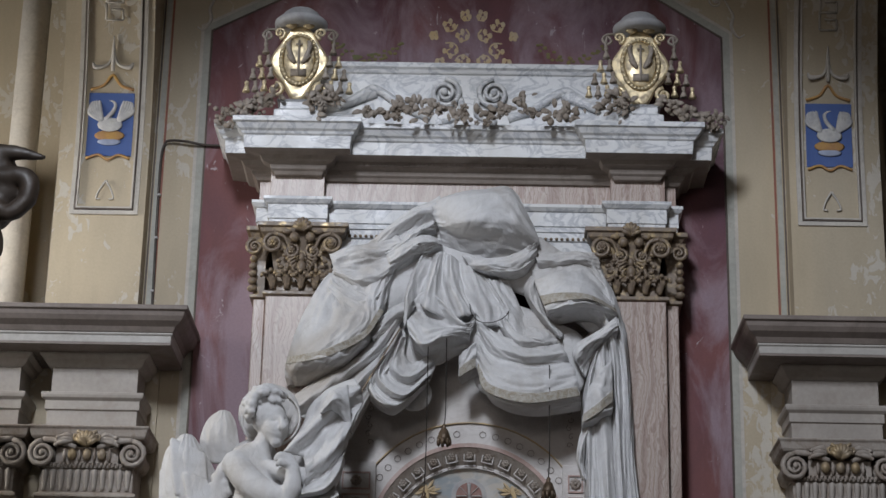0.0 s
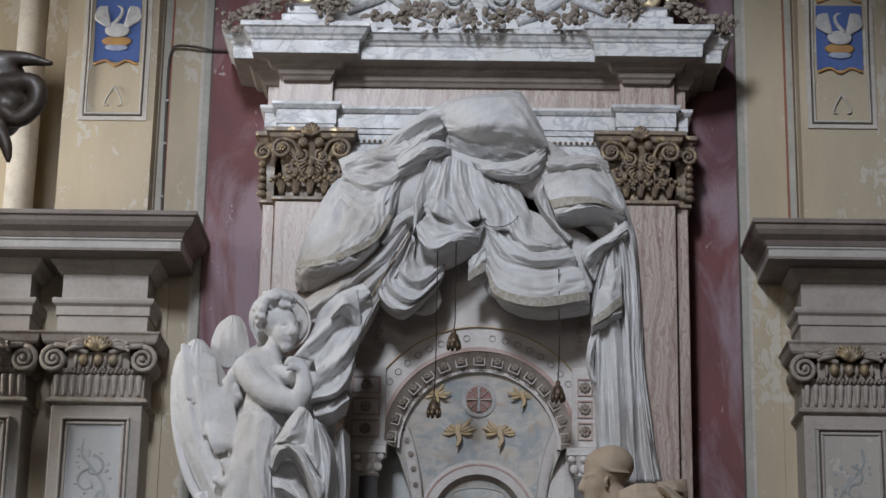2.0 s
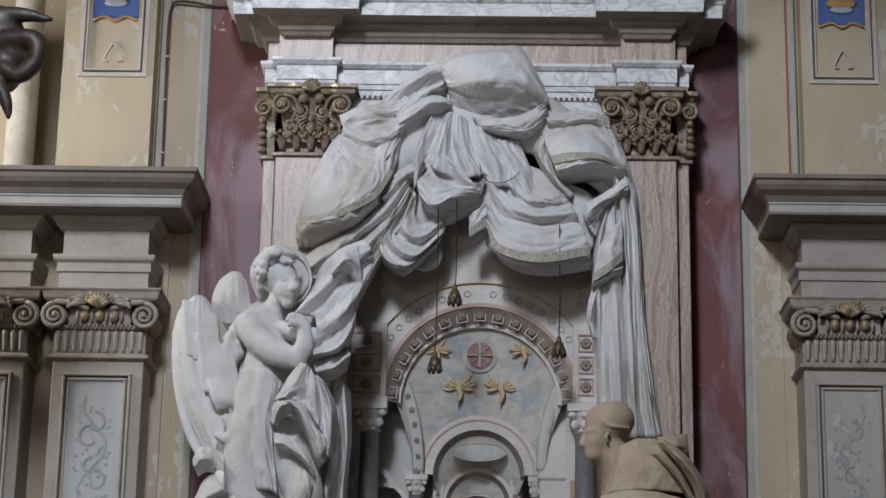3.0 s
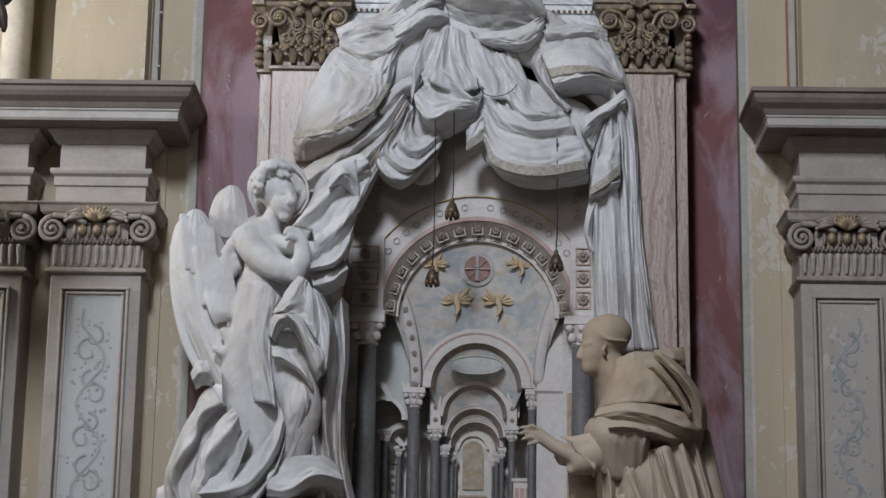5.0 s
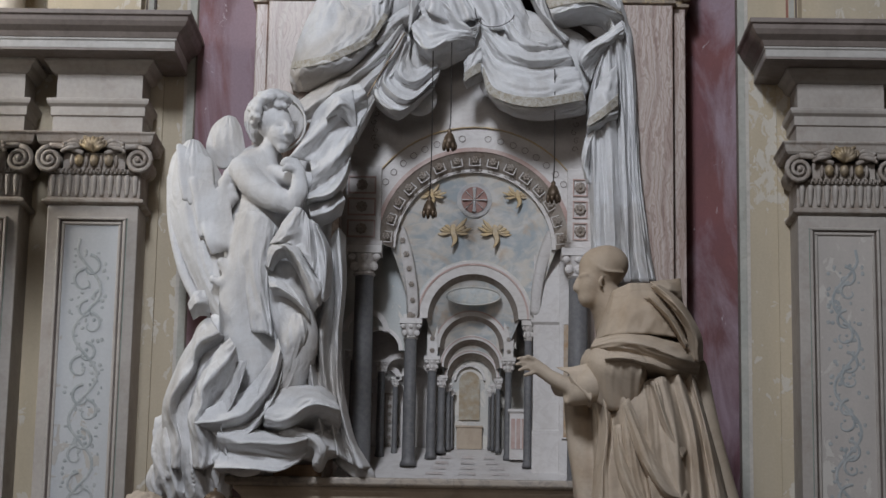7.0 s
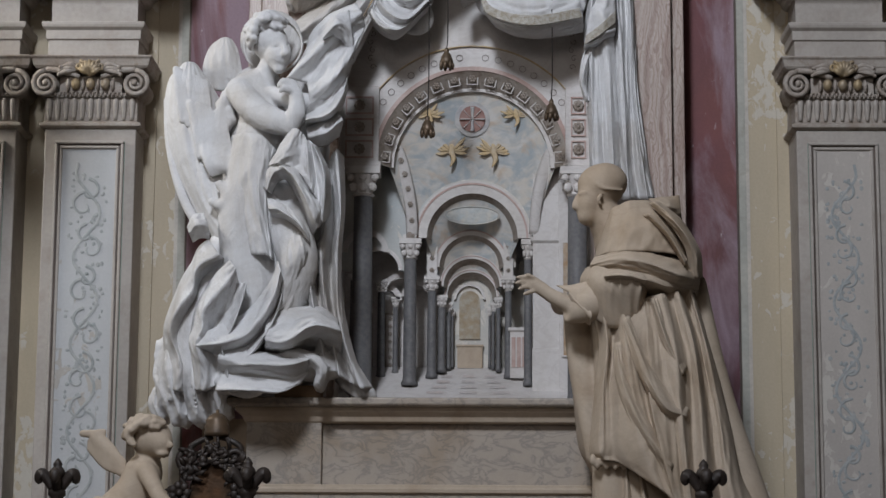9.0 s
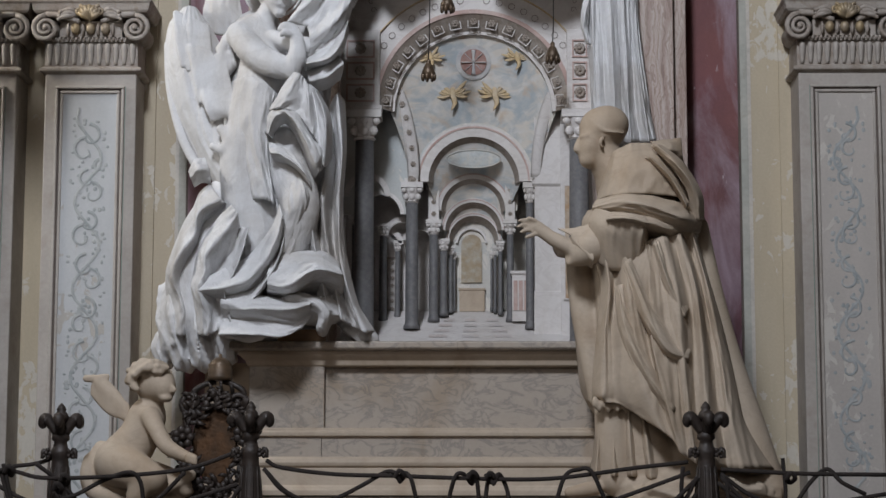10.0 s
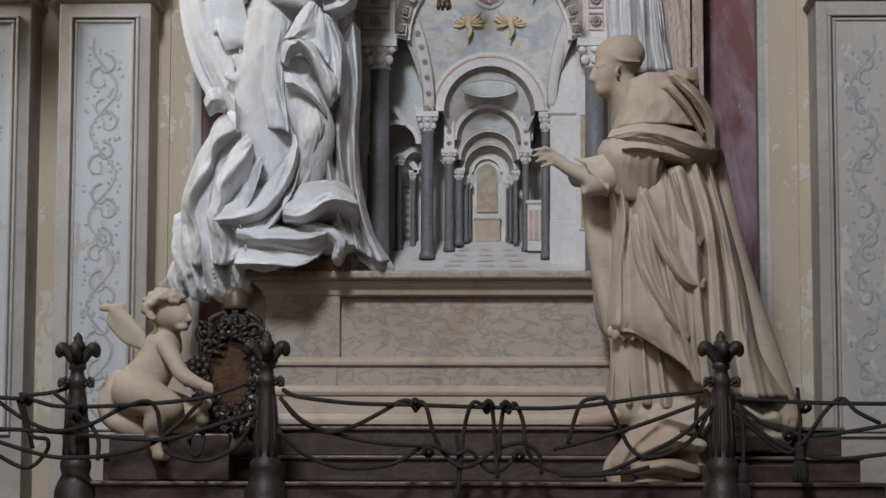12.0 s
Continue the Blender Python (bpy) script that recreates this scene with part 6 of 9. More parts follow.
swags.append(sheet([(0.005, 10.912, 5.192), (0.132, 10.878, 5.066), (0.321, 10.87, 5.01), (0.48, 10.921, 5.027)],
    [(0.012, 10.861, 5.125), (0.117, 10.827, 4.984), (0.304, 10.81, 4.919), (0.509, 10.878, 4.962)],
    [(0.013, 10.904, 5.073), (0.102, 10.878, 4.934), (0.306, 10.878, 4.887), (0.527, 10.929, 4.932)],
    [(0.014, 10.853, 4.991), (0.118, 10.81, 4.848), (0.319, 10.793, 4.804), (0.555, 10.861, 4.869)],
    [(0.014, 10.878, 4.923), (0.096, 10.81, 4.773), (0.319, 10.785, 4.724), (0.57, 10.844, 4.789)],
    [(0.015, 10.87, 4.855), (0.072, 10.802, 4.713), (0.304, 10.768, 4.641), (0.585, 10.835, 4.7)],
    [(0.034, 10.886, 4.821), (0.088, 10.844, 4.689), (0.305, 10.827, 4.616), (0.593, 10.886, 4.682)],
    [(0.057, 10.972, 4.814), (0.121, 10.972, 4.684), (0.325, 10.972, 4.628), (0.592, 10.972, 4.663)]))
swags.append(sheet([(0.131, 10.912, 5.26), (0.258, 10.895, 5.096), (0.401, 10.912, 5.08)],
    [(0.147, 10.861, 5.183), (0.241, 10.827, 5.025), (0.415, 10.861, 5.021)],
    [(0.117, 10.921, 5.146), (0.228, 10.912, 4.995), (0.386, 10.921, 4.973)]))
swags.append(sheet([(0.291, 10.929, 5.134), (0.369, 10.912, 5.113), (0.449, 10.938, 5.105)],
    [(0.274, 10.87, 5.055), (0.367, 10.844, 5.022), (0.463, 10.904, 5.022)],
    [(0.291, 10.938, 5.03), (0.37, 10.929, 4.996), (0.449, 10.946, 4.989)]))
swags.append(sheet([(-0.086, 10.895, 4.937), (-0.04, 10.878, 4.982), (0.007, 10.895, 5.02)],
    [(-0.085, 10.878, 4.866), (-0.039, 10.861, 4.904), (0.014, 10.878, 4.933)],
    [(-0.085, 10.886, 4.813), (-0.038, 10.87, 4.841), (0.015, 10.886, 4.87)],
    [(-0.069, 10.963, 4.803), (-0.022, 10.963, 4.827), (0.025, 10.963, 4.85)]))
swags.append(sheet([(0.321, 10.938, 5.466), (0.448, 10.912, 5.482), (0.607, 10.912, 5.517), (0.752, 10.946, 5.413)],
    [(0.335, 10.861, 5.362), (0.459, 10.81, 5.379), (0.617, 10.81, 5.364), (0.78, 10.904, 5.264)],
    [(0.365, 10.81, 5.261), (0.473, 10.751, 5.269), (0.629, 10.751, 5.257), (0.786, 10.87, 5.22)],
    [(0.393, 10.793, 5.18), (0.503, 10.725, 5.191), (0.642, 10.725, 5.203), (0.797, 10.853, 5.188)],
    [(0.408, 10.853, 5.17), (0.514, 10.827, 5.196), (0.652, 10.827, 5.207), (0.788, 10.904, 5.165)],
    [(0.437, 10.955, 5.151), (0.539, 10.955, 5.172), (0.659, 10.955, 5.173), (0.75, 10.955, 5.098)]))
swags.append(sheet([(0.306, 10.963, 5.447), (0.275, 10.963, 5.346), (0.339, 10.963, 5.212), (0.45, 10.963, 5.08)],
    [(0.327, 10.895, 5.407), (0.304, 10.878, 5.3), (0.383, 10.861, 5.163), (0.478, 10.878, 5.054)],
    [(0.353, 10.929, 5.385), (0.369, 10.912, 5.279), (0.416, 10.912, 5.18), (0.496, 10.938, 5.089)]))
swags.append(sheet([(0.785, 10.853, 5.174), (0.697, 10.861, 5.1), (0.588, 10.878, 5.038), (0.542, 10.895, 4.977), (0.574, 10.912, 4.901)],
    [(0.794, 10.81, 5.118), (0.708, 10.802, 5.039), (0.616, 10.819, 4.987), (0.564, 10.844, 4.929), (0.585, 10.886, 4.877)],
    [(0.798, 10.878, 5.08), (0.713, 10.878, 5.023), (0.636, 10.895, 4.969), (0.592, 10.904, 4.905), (0.606, 10.929, 4.857)],
    [(0.798, 10.963, 5.068), (0.719, 10.963, 5.01), (0.655, 10.963, 4.944), (0.624, 10.972, 4.854)]))
swags.append(sheet([(0.337, 10.938, 5.557), (0.448, 10.912, 5.566), (0.559, 10.904, 5.571), (0.689, 10.946, 5.581)],
    [(0.345, 10.886, 5.505), (0.461, 10.853, 5.498), (0.588, 10.853, 5.512), (0.703, 10.921, 5.504)],
    [(0.354, 10.955, 5.479), (0.466, 10.955, 5.466), (0.593, 10.946, 5.478), (0.705, 10.955, 5.442)]))
swags.append(sheet([(0.661, 10.963, 5.587), (0.774, 10.955, 5.365), (0.836, 10.955, 5.149), (0.868, 10.955, 4.851), (0.888, 10.955, 4.398), (0.936, 10.955, 3.954), (0.976, 10.955, 3.72)],
    [(0.633, 10.921, 5.544), (0.738, 10.886, 5.342), (0.812, 10.886, 5.093), (0.847, 10.895, 4.801), (0.861, 10.886, 4.38), (0.895, 10.87, 3.935), (0.932, 10.87, 3.703)],
    [(0.603, 10.955, 5.532), (0.71, 10.946, 5.345), (0.794, 10.946, 5.095), (0.829, 10.955, 4.753), (0.842, 10.955, 4.397), (0.861, 10.946, 3.951), (0.887, 10.946, 3.718)],
    [(0.565, 10.904, 5.497), (0.673, 10.87, 5.302), (0.762, 10.853, 5.049), (0.782, 10.861, 4.725), (0.801, 10.861, 4.373), (0.814, 10.853, 3.93), (0.831, 10.853, 3.699)],
    [(0.53, 10.955, 5.498), (0.64, 10.938, 5.324), (0.732, 10.929, 5.056), (0.756, 10.938, 4.78), (0.769, 10.938, 4.392), (0.787, 10.938, 3.948), (0.803, 10.938, 3.715)]))
swags.append(sheet([(0.753, 10.946, 5.078), (0.763, 10.938, 4.78), (0.772, 10.938, 4.424), (0.793, 10.938, 3.948), (0.8, 10.938, 3.715)],
    [(0.712, 10.853, 5.029), (0.708, 10.827, 4.747), (0.724, 10.861, 4.419), (0.744, 10.844, 3.928), (0.748, 10.844, 3.696)],
    [(0.7, 10.912, 5.017), (0.66, 10.895, 4.799), (0.678, 10.912, 4.416), (0.699, 10.904, 3.94), (0.704, 10.904, 3.707)],
    [(0.679, 10.878, 4.984), (0.62, 10.861, 4.707), (0.632, 10.87, 4.373), (0.641, 10.861, 3.93), (0.646, 10.861, 3.698)],
    [(0.665, 10.972, 4.986), (0.601, 10.972, 4.706), (0.612, 10.972, 4.366), (0.623, 10.972, 3.953), (0.622, 10.972, 3.719)]))
swags.append(sheet([(0.757, 10.844, 4.915), (0.693, 10.819, 4.842), (0.626, 10.844, 4.751)],
    [(0.764, 10.827, 4.748), (0.69, 10.793, 4.673), (0.599, 10.827, 4.601)],
    [(0.763, 10.827, 4.635), (0.674, 10.793, 4.576), (0.59, 10.827, 4.537)],
    [(0.763, 10.955, 4.622), (0.693, 10.955, 4.572), (0.606, 10.955, 4.516)]))
swags.append(sheet([(0.61, 10.921, 4.578), (0.579, 10.921, 4.481), (0.569, 10.921, 4.369), (0.598, 10.938, 4.262)],
    [(0.632, 10.87, 4.532), (0.601, 10.87, 4.452), (0.585, 10.87, 4.34), (0.611, 10.904, 4.254)],
    [(0.656, 10.955, 4.523), (0.631, 10.955, 4.442), (0.611, 10.955, 4.346), (0.63, 10.955, 4.266)]))
dress(cloth, swags)
bands = []
bands.append(sheet([(-1.038, 10.88, 4.918), (-0.95, 10.765, 4.897), (-0.822, 10.714, 4.912), (-0.706, 10.714, 4.968), (-0.61, 10.752, 5.034), (-0.529, 10.803, 5.183)],
    [(-1.043, 10.88, 4.878), (-0.967, 10.765, 4.851), (-0.83, 10.714, 4.863), (-0.708, 10.719, 4.918), (-0.591, 10.757, 5.009), (-0.507, 10.812, 5.169)], crease=0.002))
bands.append(sheet([(0.021, 10.842, 4.893), (0.096, 10.778, 4.745), (0.318, 10.752, 4.695), (0.568, 10.812, 4.754)],
    [(0.018, 10.842, 4.847), (0.072, 10.774, 4.705), (0.303, 10.74, 4.637), (0.58, 10.808, 4.701)], crease=0.002))
bands.append(sheet([(0.358, 10.791, 5.268), (0.471, 10.725, 5.267), (0.627, 10.725, 5.259), (0.781, 10.842, 5.22)],
    [(0.38, 10.774, 5.21), (0.489, 10.71, 5.216), (0.635, 10.71, 5.224), (0.79, 10.829, 5.193)], crease=0.002))
bands.append(sheet([(0.762, 10.795, 4.738), (0.688, 10.765, 4.658), (0.601, 10.799, 4.596)],
    [(0.761, 10.795, 4.668), (0.679, 10.765, 4.594), (0.591, 10.799, 4.545)], crease=0.002))
bands.append(sheet([(-0.082, 10.854, 4.859), (-0.039, 10.836, 4.893), (0.008, 10.85, 4.918)],
    [(-0.081, 10.861, 4.812), (-0.038, 10.844, 4.837), (0.009, 10.859, 4.865)], crease=0.002))
for band in bands:
    strip = part("hem", bmesh.new(), HEM, cloth, "dull gold embroidered hem", True)
    dress(strip, [(band[0], 0.01)])

# the winged figure with the halo
angel = Clay((-1.72, 10.2, 2.15), (-0.45, 10.98, 4.76), 0.009, 0.12, 0.2, 1.35)
angel.tube(0.03, 0.8, (-1.18, 10.75, 4.255, 0.15), (-1.14, 10.73, 3.938, 0.21), (-1.12, 10.71, 3.534, 0.27), (-1.14, 10.71, 3.17, 0.31), (-1.15, 10.71, 2.93, 0.34), (-1.1, 10.73, 2.814, 0.31))
angel.tube(0.03, 0.8, (-0.875, 10.71, 4.25, 0.12), (-0.865, 10.73, 3.88, 0.083), (-0.851, 10.73, 3.42, 0.083), (-0.806, 10.73, 2.938, 0.095))
angel.tube(0.03, 0.8, (-1.36, 10.62, 3.32, 0.12), (-1.42, 10.6, 3.0, 0.17), (-1.42, 10.58, 2.75, 0.17))
angel.blob(0.01, (-1.107, 10.73, 4.548), (0.17, 0.018, 0.17))
for k in range(24):
    u, v = k * math.pi / 12, (k + 1) * math.pi / 12
    angel.tube(0.006, 1, (-1.093 + 0.158 * math.cos(u), 10.70, 4.513 + 0.158 * math.sin(u), 0.008), (-1.093 + 0.158 * math.cos(v), 10.70, 4.513 + 0.158 * math.sin(v), 0.008), steps=1)
angel.blob(0.02, (-1.097, 10.58, 4.494), (0.096, 0.1, 0.099))
angel.blob(0.02, (-1.052, 10.54, 4.428), (0.067, 0.08, 0.09))
angel.tube(0.008, 1, (-1.01, 10.46, 4.45, 0.012), (-0.993, 10.43, 4.399, 0.014), (-1.01, 10.45, 4.392, 0.012))
angel.blob(0.014, (-1.022, 10.5, 4.365), (0.023, 0.03, 0.012))
angel.blob(0.012, (-1.04, 10.52, 4.333), (0.032, 0.04, 0.026))
angel.blob(0.012, (-1.040, 10.525, 4.418), (0.064, 0.078, 0.086))
angel.tube(0.005, 1, (-1.012, 10.455, 4.452, 0.010), (-1.004, 10.43, 4.412, 0.012), (-1.012, 10.44, 4.398, 0.012))
angel.blob(0.008, (-1.052, 10.448, 4.436), (0.019, 0.016, 0.010), True)
angel.blob(0.008, (-0.992, 10.468, 4.436), (0.010, 0.014, 0.009), True)
angel.tube(0.004, 1, (-1.045, 10.447, 4.372, 0.004), (-1.02, 10.442, 4.374, 0.005), (-1.0, 10.455, 4.376, 0.004), carve=True)
angel.tube(0.012, 1, (-1.07, 10.48, 4.464, 0.0087), (-1.03, 10.46, 4.462, 0.0087), (-1, 10.48, 4.465, 0.0072))
rnd = random.Random(21)
for k in range(75):
    u = rnd.uniform(0.5, 3.9)
    q = rnd.uniform(0.25, 1.0) ** 0.6
    if math.cos(u) * q > 0.1 and math.sin(u) * q < 0.55:
        continue
    angel.blob(0.003, (-1.105 + 0.115 * q * math.cos(u), 10.568 - 0.122 * math.sqrt(max(0, 1.02 - q * q)) + rnd.uniform(-0.016, 0.012), 4.53 + 0.118 * q * math.sin(u)), (0.021, 0.022, 0.017))
for k in range(60):
    u, q = rnd.uniform(0.35, 2.9), rnd.uniform(0.2, 1.0) ** 0.7
    x, z = 0.098 * q * math.cos(u), 0.035 + 0.082 * q * math.sin(u)
    angel.blob(0.003, (-1.097 + x, 10.585 - 0.108 * math.sqrt(max(0.02, 1 - (x / 0.11) ** 2 - (z / 0.13) ** 2)) + rnd.uniform(-0.012, 0.004), 4.50 + z), (0.017, 0.018, 0.014))
angel.tube(0.02, 1, (-1.14, 10.63, 4.282, 0.064), (-1.12, 10.61, 4.34, 0.053), (-1.09, 10.59, 4.397, 0.047))
angel.tube(0.03, 1, (-1.19, 10.63, 4.241, 0.11), (-1.13, 10.59, 4.123, 0.12), (-1.15, 10.57, 3.964, 0.12), (-1.18, 10.55, 3.807, 0.12), (-1.15, 10.53, 3.651, 0.13))
angel.blob(0.03, (-1.228, 10.59, 4.239), (0.07, 0.09, 0.064))
angel.tube(0.012, 1, (-1.25, 10.55, 4.22, 0.073), (-1.17, 10.47, 4.109, 0.075), (-1.05, 10.41, 4.026, 0.069), (-0.967, 10.39, 4.002, 0.057))
angel.tube(0.012, 1, (-0.967, 10.39, 3.993, 0.057), (-0.932, 10.37, 4.058, 0.049), (-0.932, 10.37, 4.149, 0.037), (-0.961, 10.37, 4.209, 0.031))
angel.tube(0.008, 1, (-0.951, 10.37, 4.2, 0.029), (-0.995, 10.35, 4.219, 0.023), (-1.02, 10.35, 4.2, 0.014))
angel.tube(0.006, 1, (-0.964, 10.35, 4.177, 0.023), (-0.997, 10.33, 4.178, 0.017), (-1.01, 10.33, 4.165, 0.011))
angel.tube(0.02, 1, (-1.07, 10.51, 4.197, 0.041), (-0.943, 10.47, 4.143, 0.052), (-0.855, 10.49, 4.134, 0.058))
angel.blob(0.008, (-1.323, 10.59, 4.198), (0.035, 0.04, 0.035))
angel.blob(0.008, (-1.351, 10.59, 4.151), (0.035, 0.04, 0.035))
angel.blob(0.008, (-1.313, 10.59, 4.114), (0.035, 0.04, 0.035))
angel.blob(0.008, (-1.354, 10.59, 4.083), (0.035, 0.04, 0.035))
angel.blob(0.008, (-1.322, 10.59, 4.043), (0.035, 0.04, 0.035))
angel.blob(0.008, (-1.291, 10.59, 4.167), (0.035, 0.04, 0.035))
angel.blob(0.008, (-1.3, 10.59, 4.074), (0.035, 0.04, 0.035))
angel.tube(0.008, 1, (-1.3, 10.59, 4.245, 0.026), (-1.34, 10.57, 4.162, 0.026), (-1.35, 10.57, 4.069, 0.023))
angel.tube(0.006, 0.6, (-1.6, 10.61, 4.354, 0.02), (-1.58, 10.58, 4.207, 0.023), (-1.55, 10.57, 4.066, 0.02))
angel.tube(0.006, 0.6, (-1.58, 10.61, 4.342, 0.02), (-1.55, 10.58, 4.195, 0.023), (-1.52, 10.57, 4.042, 0.02))
angel.tube(0.006, 0.6, (-1.55, 10.61, 4.33, 0.02), (-1.53, 10.58, 4.183, 0.023), (-1.49, 10.57, 4.017, 0.02))
angel.tube(0.006, 0.6, (-1.52, 10.61, 4.318, 0.02), (-1.5, 10.58, 4.171, 0.023), (-1.47, 10.57, 3.993, 0.02))
angel.tube(0.006, 0.6, (-1.49, 10.61, 4.306, 0.02), (-1.47, 10.58, 4.159, 0.023), (-1.44, 10.57, 3.969, 0.02))
angel.tube(0.006, 0.6, (-1.47, 10.61, 4.294, 0.02), (-1.44, 10.58, 4.147, 0.023), (-1.41, 10.57, 3.945, 0.02))
angel.tube(0.006, 0.6, (-1.44, 10.61, 4.282, 0.02), (-1.42, 10.58, 4.135, 0.023), (-1.38, 10.57, 3.921, 0.02))
angel.tube(0.006, 0.6, (-1.51, 10.56, 4.157, 0.02), (-1.47, 10.53, 3.981, 0.023), (-1.45, 10.53, 3.859, 0.017))
angel.tube(0.006, 0.6, (-1.47, 10.56, 4.145, 0.02), (-1.44, 10.53, 3.963, 0.023), (-1.42, 10.53, 3.848, 0.017))
angel.tube(0.006, 0.6, (-1.44, 10.56, 4.133, 0.02), (-1.4, 10.53, 3.945, 0.023), (-1.38, 10.53, 3.836, 0.017))
angel.tube(0.006, 0.6, (-1.41, 10.56, 4.121, 0.02), (-1.37, 10.53, 3.927, 0.023), (-1.35, 10.53, 3.824, 0.017))
angel.tube(0.006, 0.6, (-1.37, 10.56, 4.109, 0.02), (-1.34, 10.53, 3.91, 0.023), (-1.31, 10.53, 3.813, 0.017))
angel.tube(0.006, 0.6, (-1.34, 10.56, 4.097, 0.02), (-1.3, 10.53, 3.892, 0.023), (-1.28, 10.53, 3.801, 0.017))
angel.tube(0.006, 0.7, (-1.44, 10.53, 3.92, 0.023), (-1.4, 10.5, 3.823, 0.026), (-1.38, 10.51, 3.765, 0.02))
angel.tube(0.006, 0.7, (-1.41, 10.53, 3.915, 0.023), (-1.37, 10.5, 3.817, 0.026), (-1.35, 10.51, 3.774, 0.02))
angel.tube(0.006, 0.7, (-1.38, 10.53, 3.909, 0.023), (-1.34, 10.5, 3.812, 0.026), (-1.32, 10.51, 3.784, 0.02))
angel.tube(0.006, 0.7, (-1.35, 10.53, 3.903, 0.023), (-1.31, 10.5, 3.806, 0.026), (-1.29, 10.51, 3.794, 0.02))
angel.tube(0.006, 0.7, (-1.32, 10.53, 3.898, 0.023), (-1.28, 10.5, 3.801, 0.026), (-1.26, 10.51, 3.803, 0.02))
angel.tube(0.008, 1, (-1.65, 10.69, 4.202, 0.024), (-1.63, 10.69, 3.953, 0.027), (-1.56, 10.67, 3.688, 0.026), (-1.45, 10.63, 3.484, 0.026))
angel.tube(0.008, 1, (-1.33, 10.47, 3.697, 0.026), (-1.29, 10.45, 3.634, 0.026), (-1.32, 10.45, 3.588, 0.023), (-1.37, 10.47, 3.606, 0.023))
angel.tube(0.03, 1, (-1.17, 10.53, 3.772, 0.12), (-1.22, 10.51, 3.556, 0.12), (-1.2, 10.51, 3.317, 0.12), (-1.15, 10.53, 3.084, 0.12), (-1.13, 10.55, 2.881, 0.12))
angel.tube(0.025, 1, (-1.02, 10.53, 3.623, 0.1), (-0.941, 10.45, 3.4, 0.11), (-0.909, 10.41, 3.247, 0.1), (-0.967, 10.47, 3.079, 0.098), (-1.01, 10.53, 2.881, 0.099))
angel.blob(0.02, (-0.984, 10.37, 3.667), (0.063, 0.12, 0.074), True)
angel.blob(0.02, (-0.915, 10.35, 3.59), (0.051, 0.1, 0.046), True)
angel.fold(0.012, 0.78, (-1.57, 10.59, 2.586, 0.076), (-1.56, 10.55, 2.728, 0.064), (-1.48, 10.49, 2.839, 0.046))
angel.fold(0.012, 0.78, (-1.09, 10.37, 2.716, 0.051), (-0.916, 10.35, 2.745, 0.051), (-0.747, 10.39, 2.738, 0.046))
angel.tube(0.012, 1, (-0.799, 10.31, 2.771, 0.014), (-0.713, 10.33, 2.689, 0.017), carve=True)
angel.tube(0.012, 1, (-1.34, 10.33, 2.679, 0.017), (-1.32, 10.29, 2.76, 0.017), carve=True)
angel.blob(0.015, (-1.252, 10.45, 2.658), (0.086, 0.09, 0.058))
angel.blob(0.015, (-1.131, 10.41, 2.683), (0.1, 0.09, 0.063))
angel.blob(0.015, (-1.014, 10.39, 2.719), (0.1, 0.09, 0.057))
angel.blob(0.015, (-0.9, 10.41, 2.779), (0.1, 0.09, 0.046))
angel.blob(0.015, (-1.157, 10.39, 2.609), (0.08, 0.09, 0.034))
angel.blob(0.015, (-1.027, 10.39, 2.632), (0.063, 0.09, 0.034))
angel.blob(0.015, (-0.787, 10.45, 2.76), (0.069, 0.09, 0.069))
angel.fold(0.01, 0.78, (-0.953, 10.35, 2.807, 0.029), (-0.834, 10.31, 2.774, 0.028), (-0.776, 10.31, 2.716, 0.026), (-0.792, 10.33, 2.646, 0.023))
angel.tube(0.008, 1, (-1.23, 10.25, 2.681, 0.0085), (-1.19, 10.25, 2.618, 0.011), carve=True)
angel.tube(0.008, 1, (-1.18, 10.25, 2.692, 0.0085), (-1.15, 10.25, 2.629, 0.011), carve=True)
angel.tube(0.008, 1, (-1.14, 10.25, 2.704, 0.0085), (-1.1, 10.25, 2.641, 0.011), carve=True)
angel.tube(0.008, 1, (-1.09, 10.25, 2.715, 0.0085), (-1.06, 10.25, 2.652, 0.011), carve=True)
angel.tube(0.008, 1, (-1.05, 10.25, 2.727, 0.0085), (-1.01, 10.25, 2.664, 0.011), carve=True)
angel.tube(0.008, 1, (-1, 10.25, 2.738, 0.0085), (-0.965, 10.25, 2.675, 0.011), carve=True)
angel.tube(0.008, 1, (-0.955, 10.25, 2.75, 0.0085), (-0.92, 10.25, 2.687, 0.011), carve=True)
angel.fold(0.015, 0.78, (-0.707, 10.55, 2.83, 0.052), (-0.646, 10.53, 2.71, 0.052), (-0.558, 10.53, 2.616, 0.035))
angel.fold(0.015, 0.78, (-1.58, 10.57, 2.863, 0.064), (-1.57, 10.55, 2.683, 0.07), (-1.52, 10.57, 2.508, 0.047))
angel.fold(0.012, 0.78, (-1.45, 10.51, 2.826, 0.058), (-1.44, 10.47, 2.646, 0.058), (-1.42, 10.51, 2.497, 0.041))
angel.fold(0.012, 0.78, (-1.33, 10.49, 2.765, 0.052), (-1.33, 10.47, 2.631, 0.052), (-1.31, 10.51, 2.518, 0.041))
angel.fold(0.01, 0.78, (-1.66, 10.65, 2.634, 0.026), (-1.67, 10.65, 2.574, 0.029), (-1.64, 10.65, 2.5, 0.026))
angel.tube(0.012, 1, (-1.49, 10.35, 2.779, 0.017), (-1.48, 10.33, 2.632, 0.02), (-1.45, 10.37, 2.506, 0.017), carve=True)
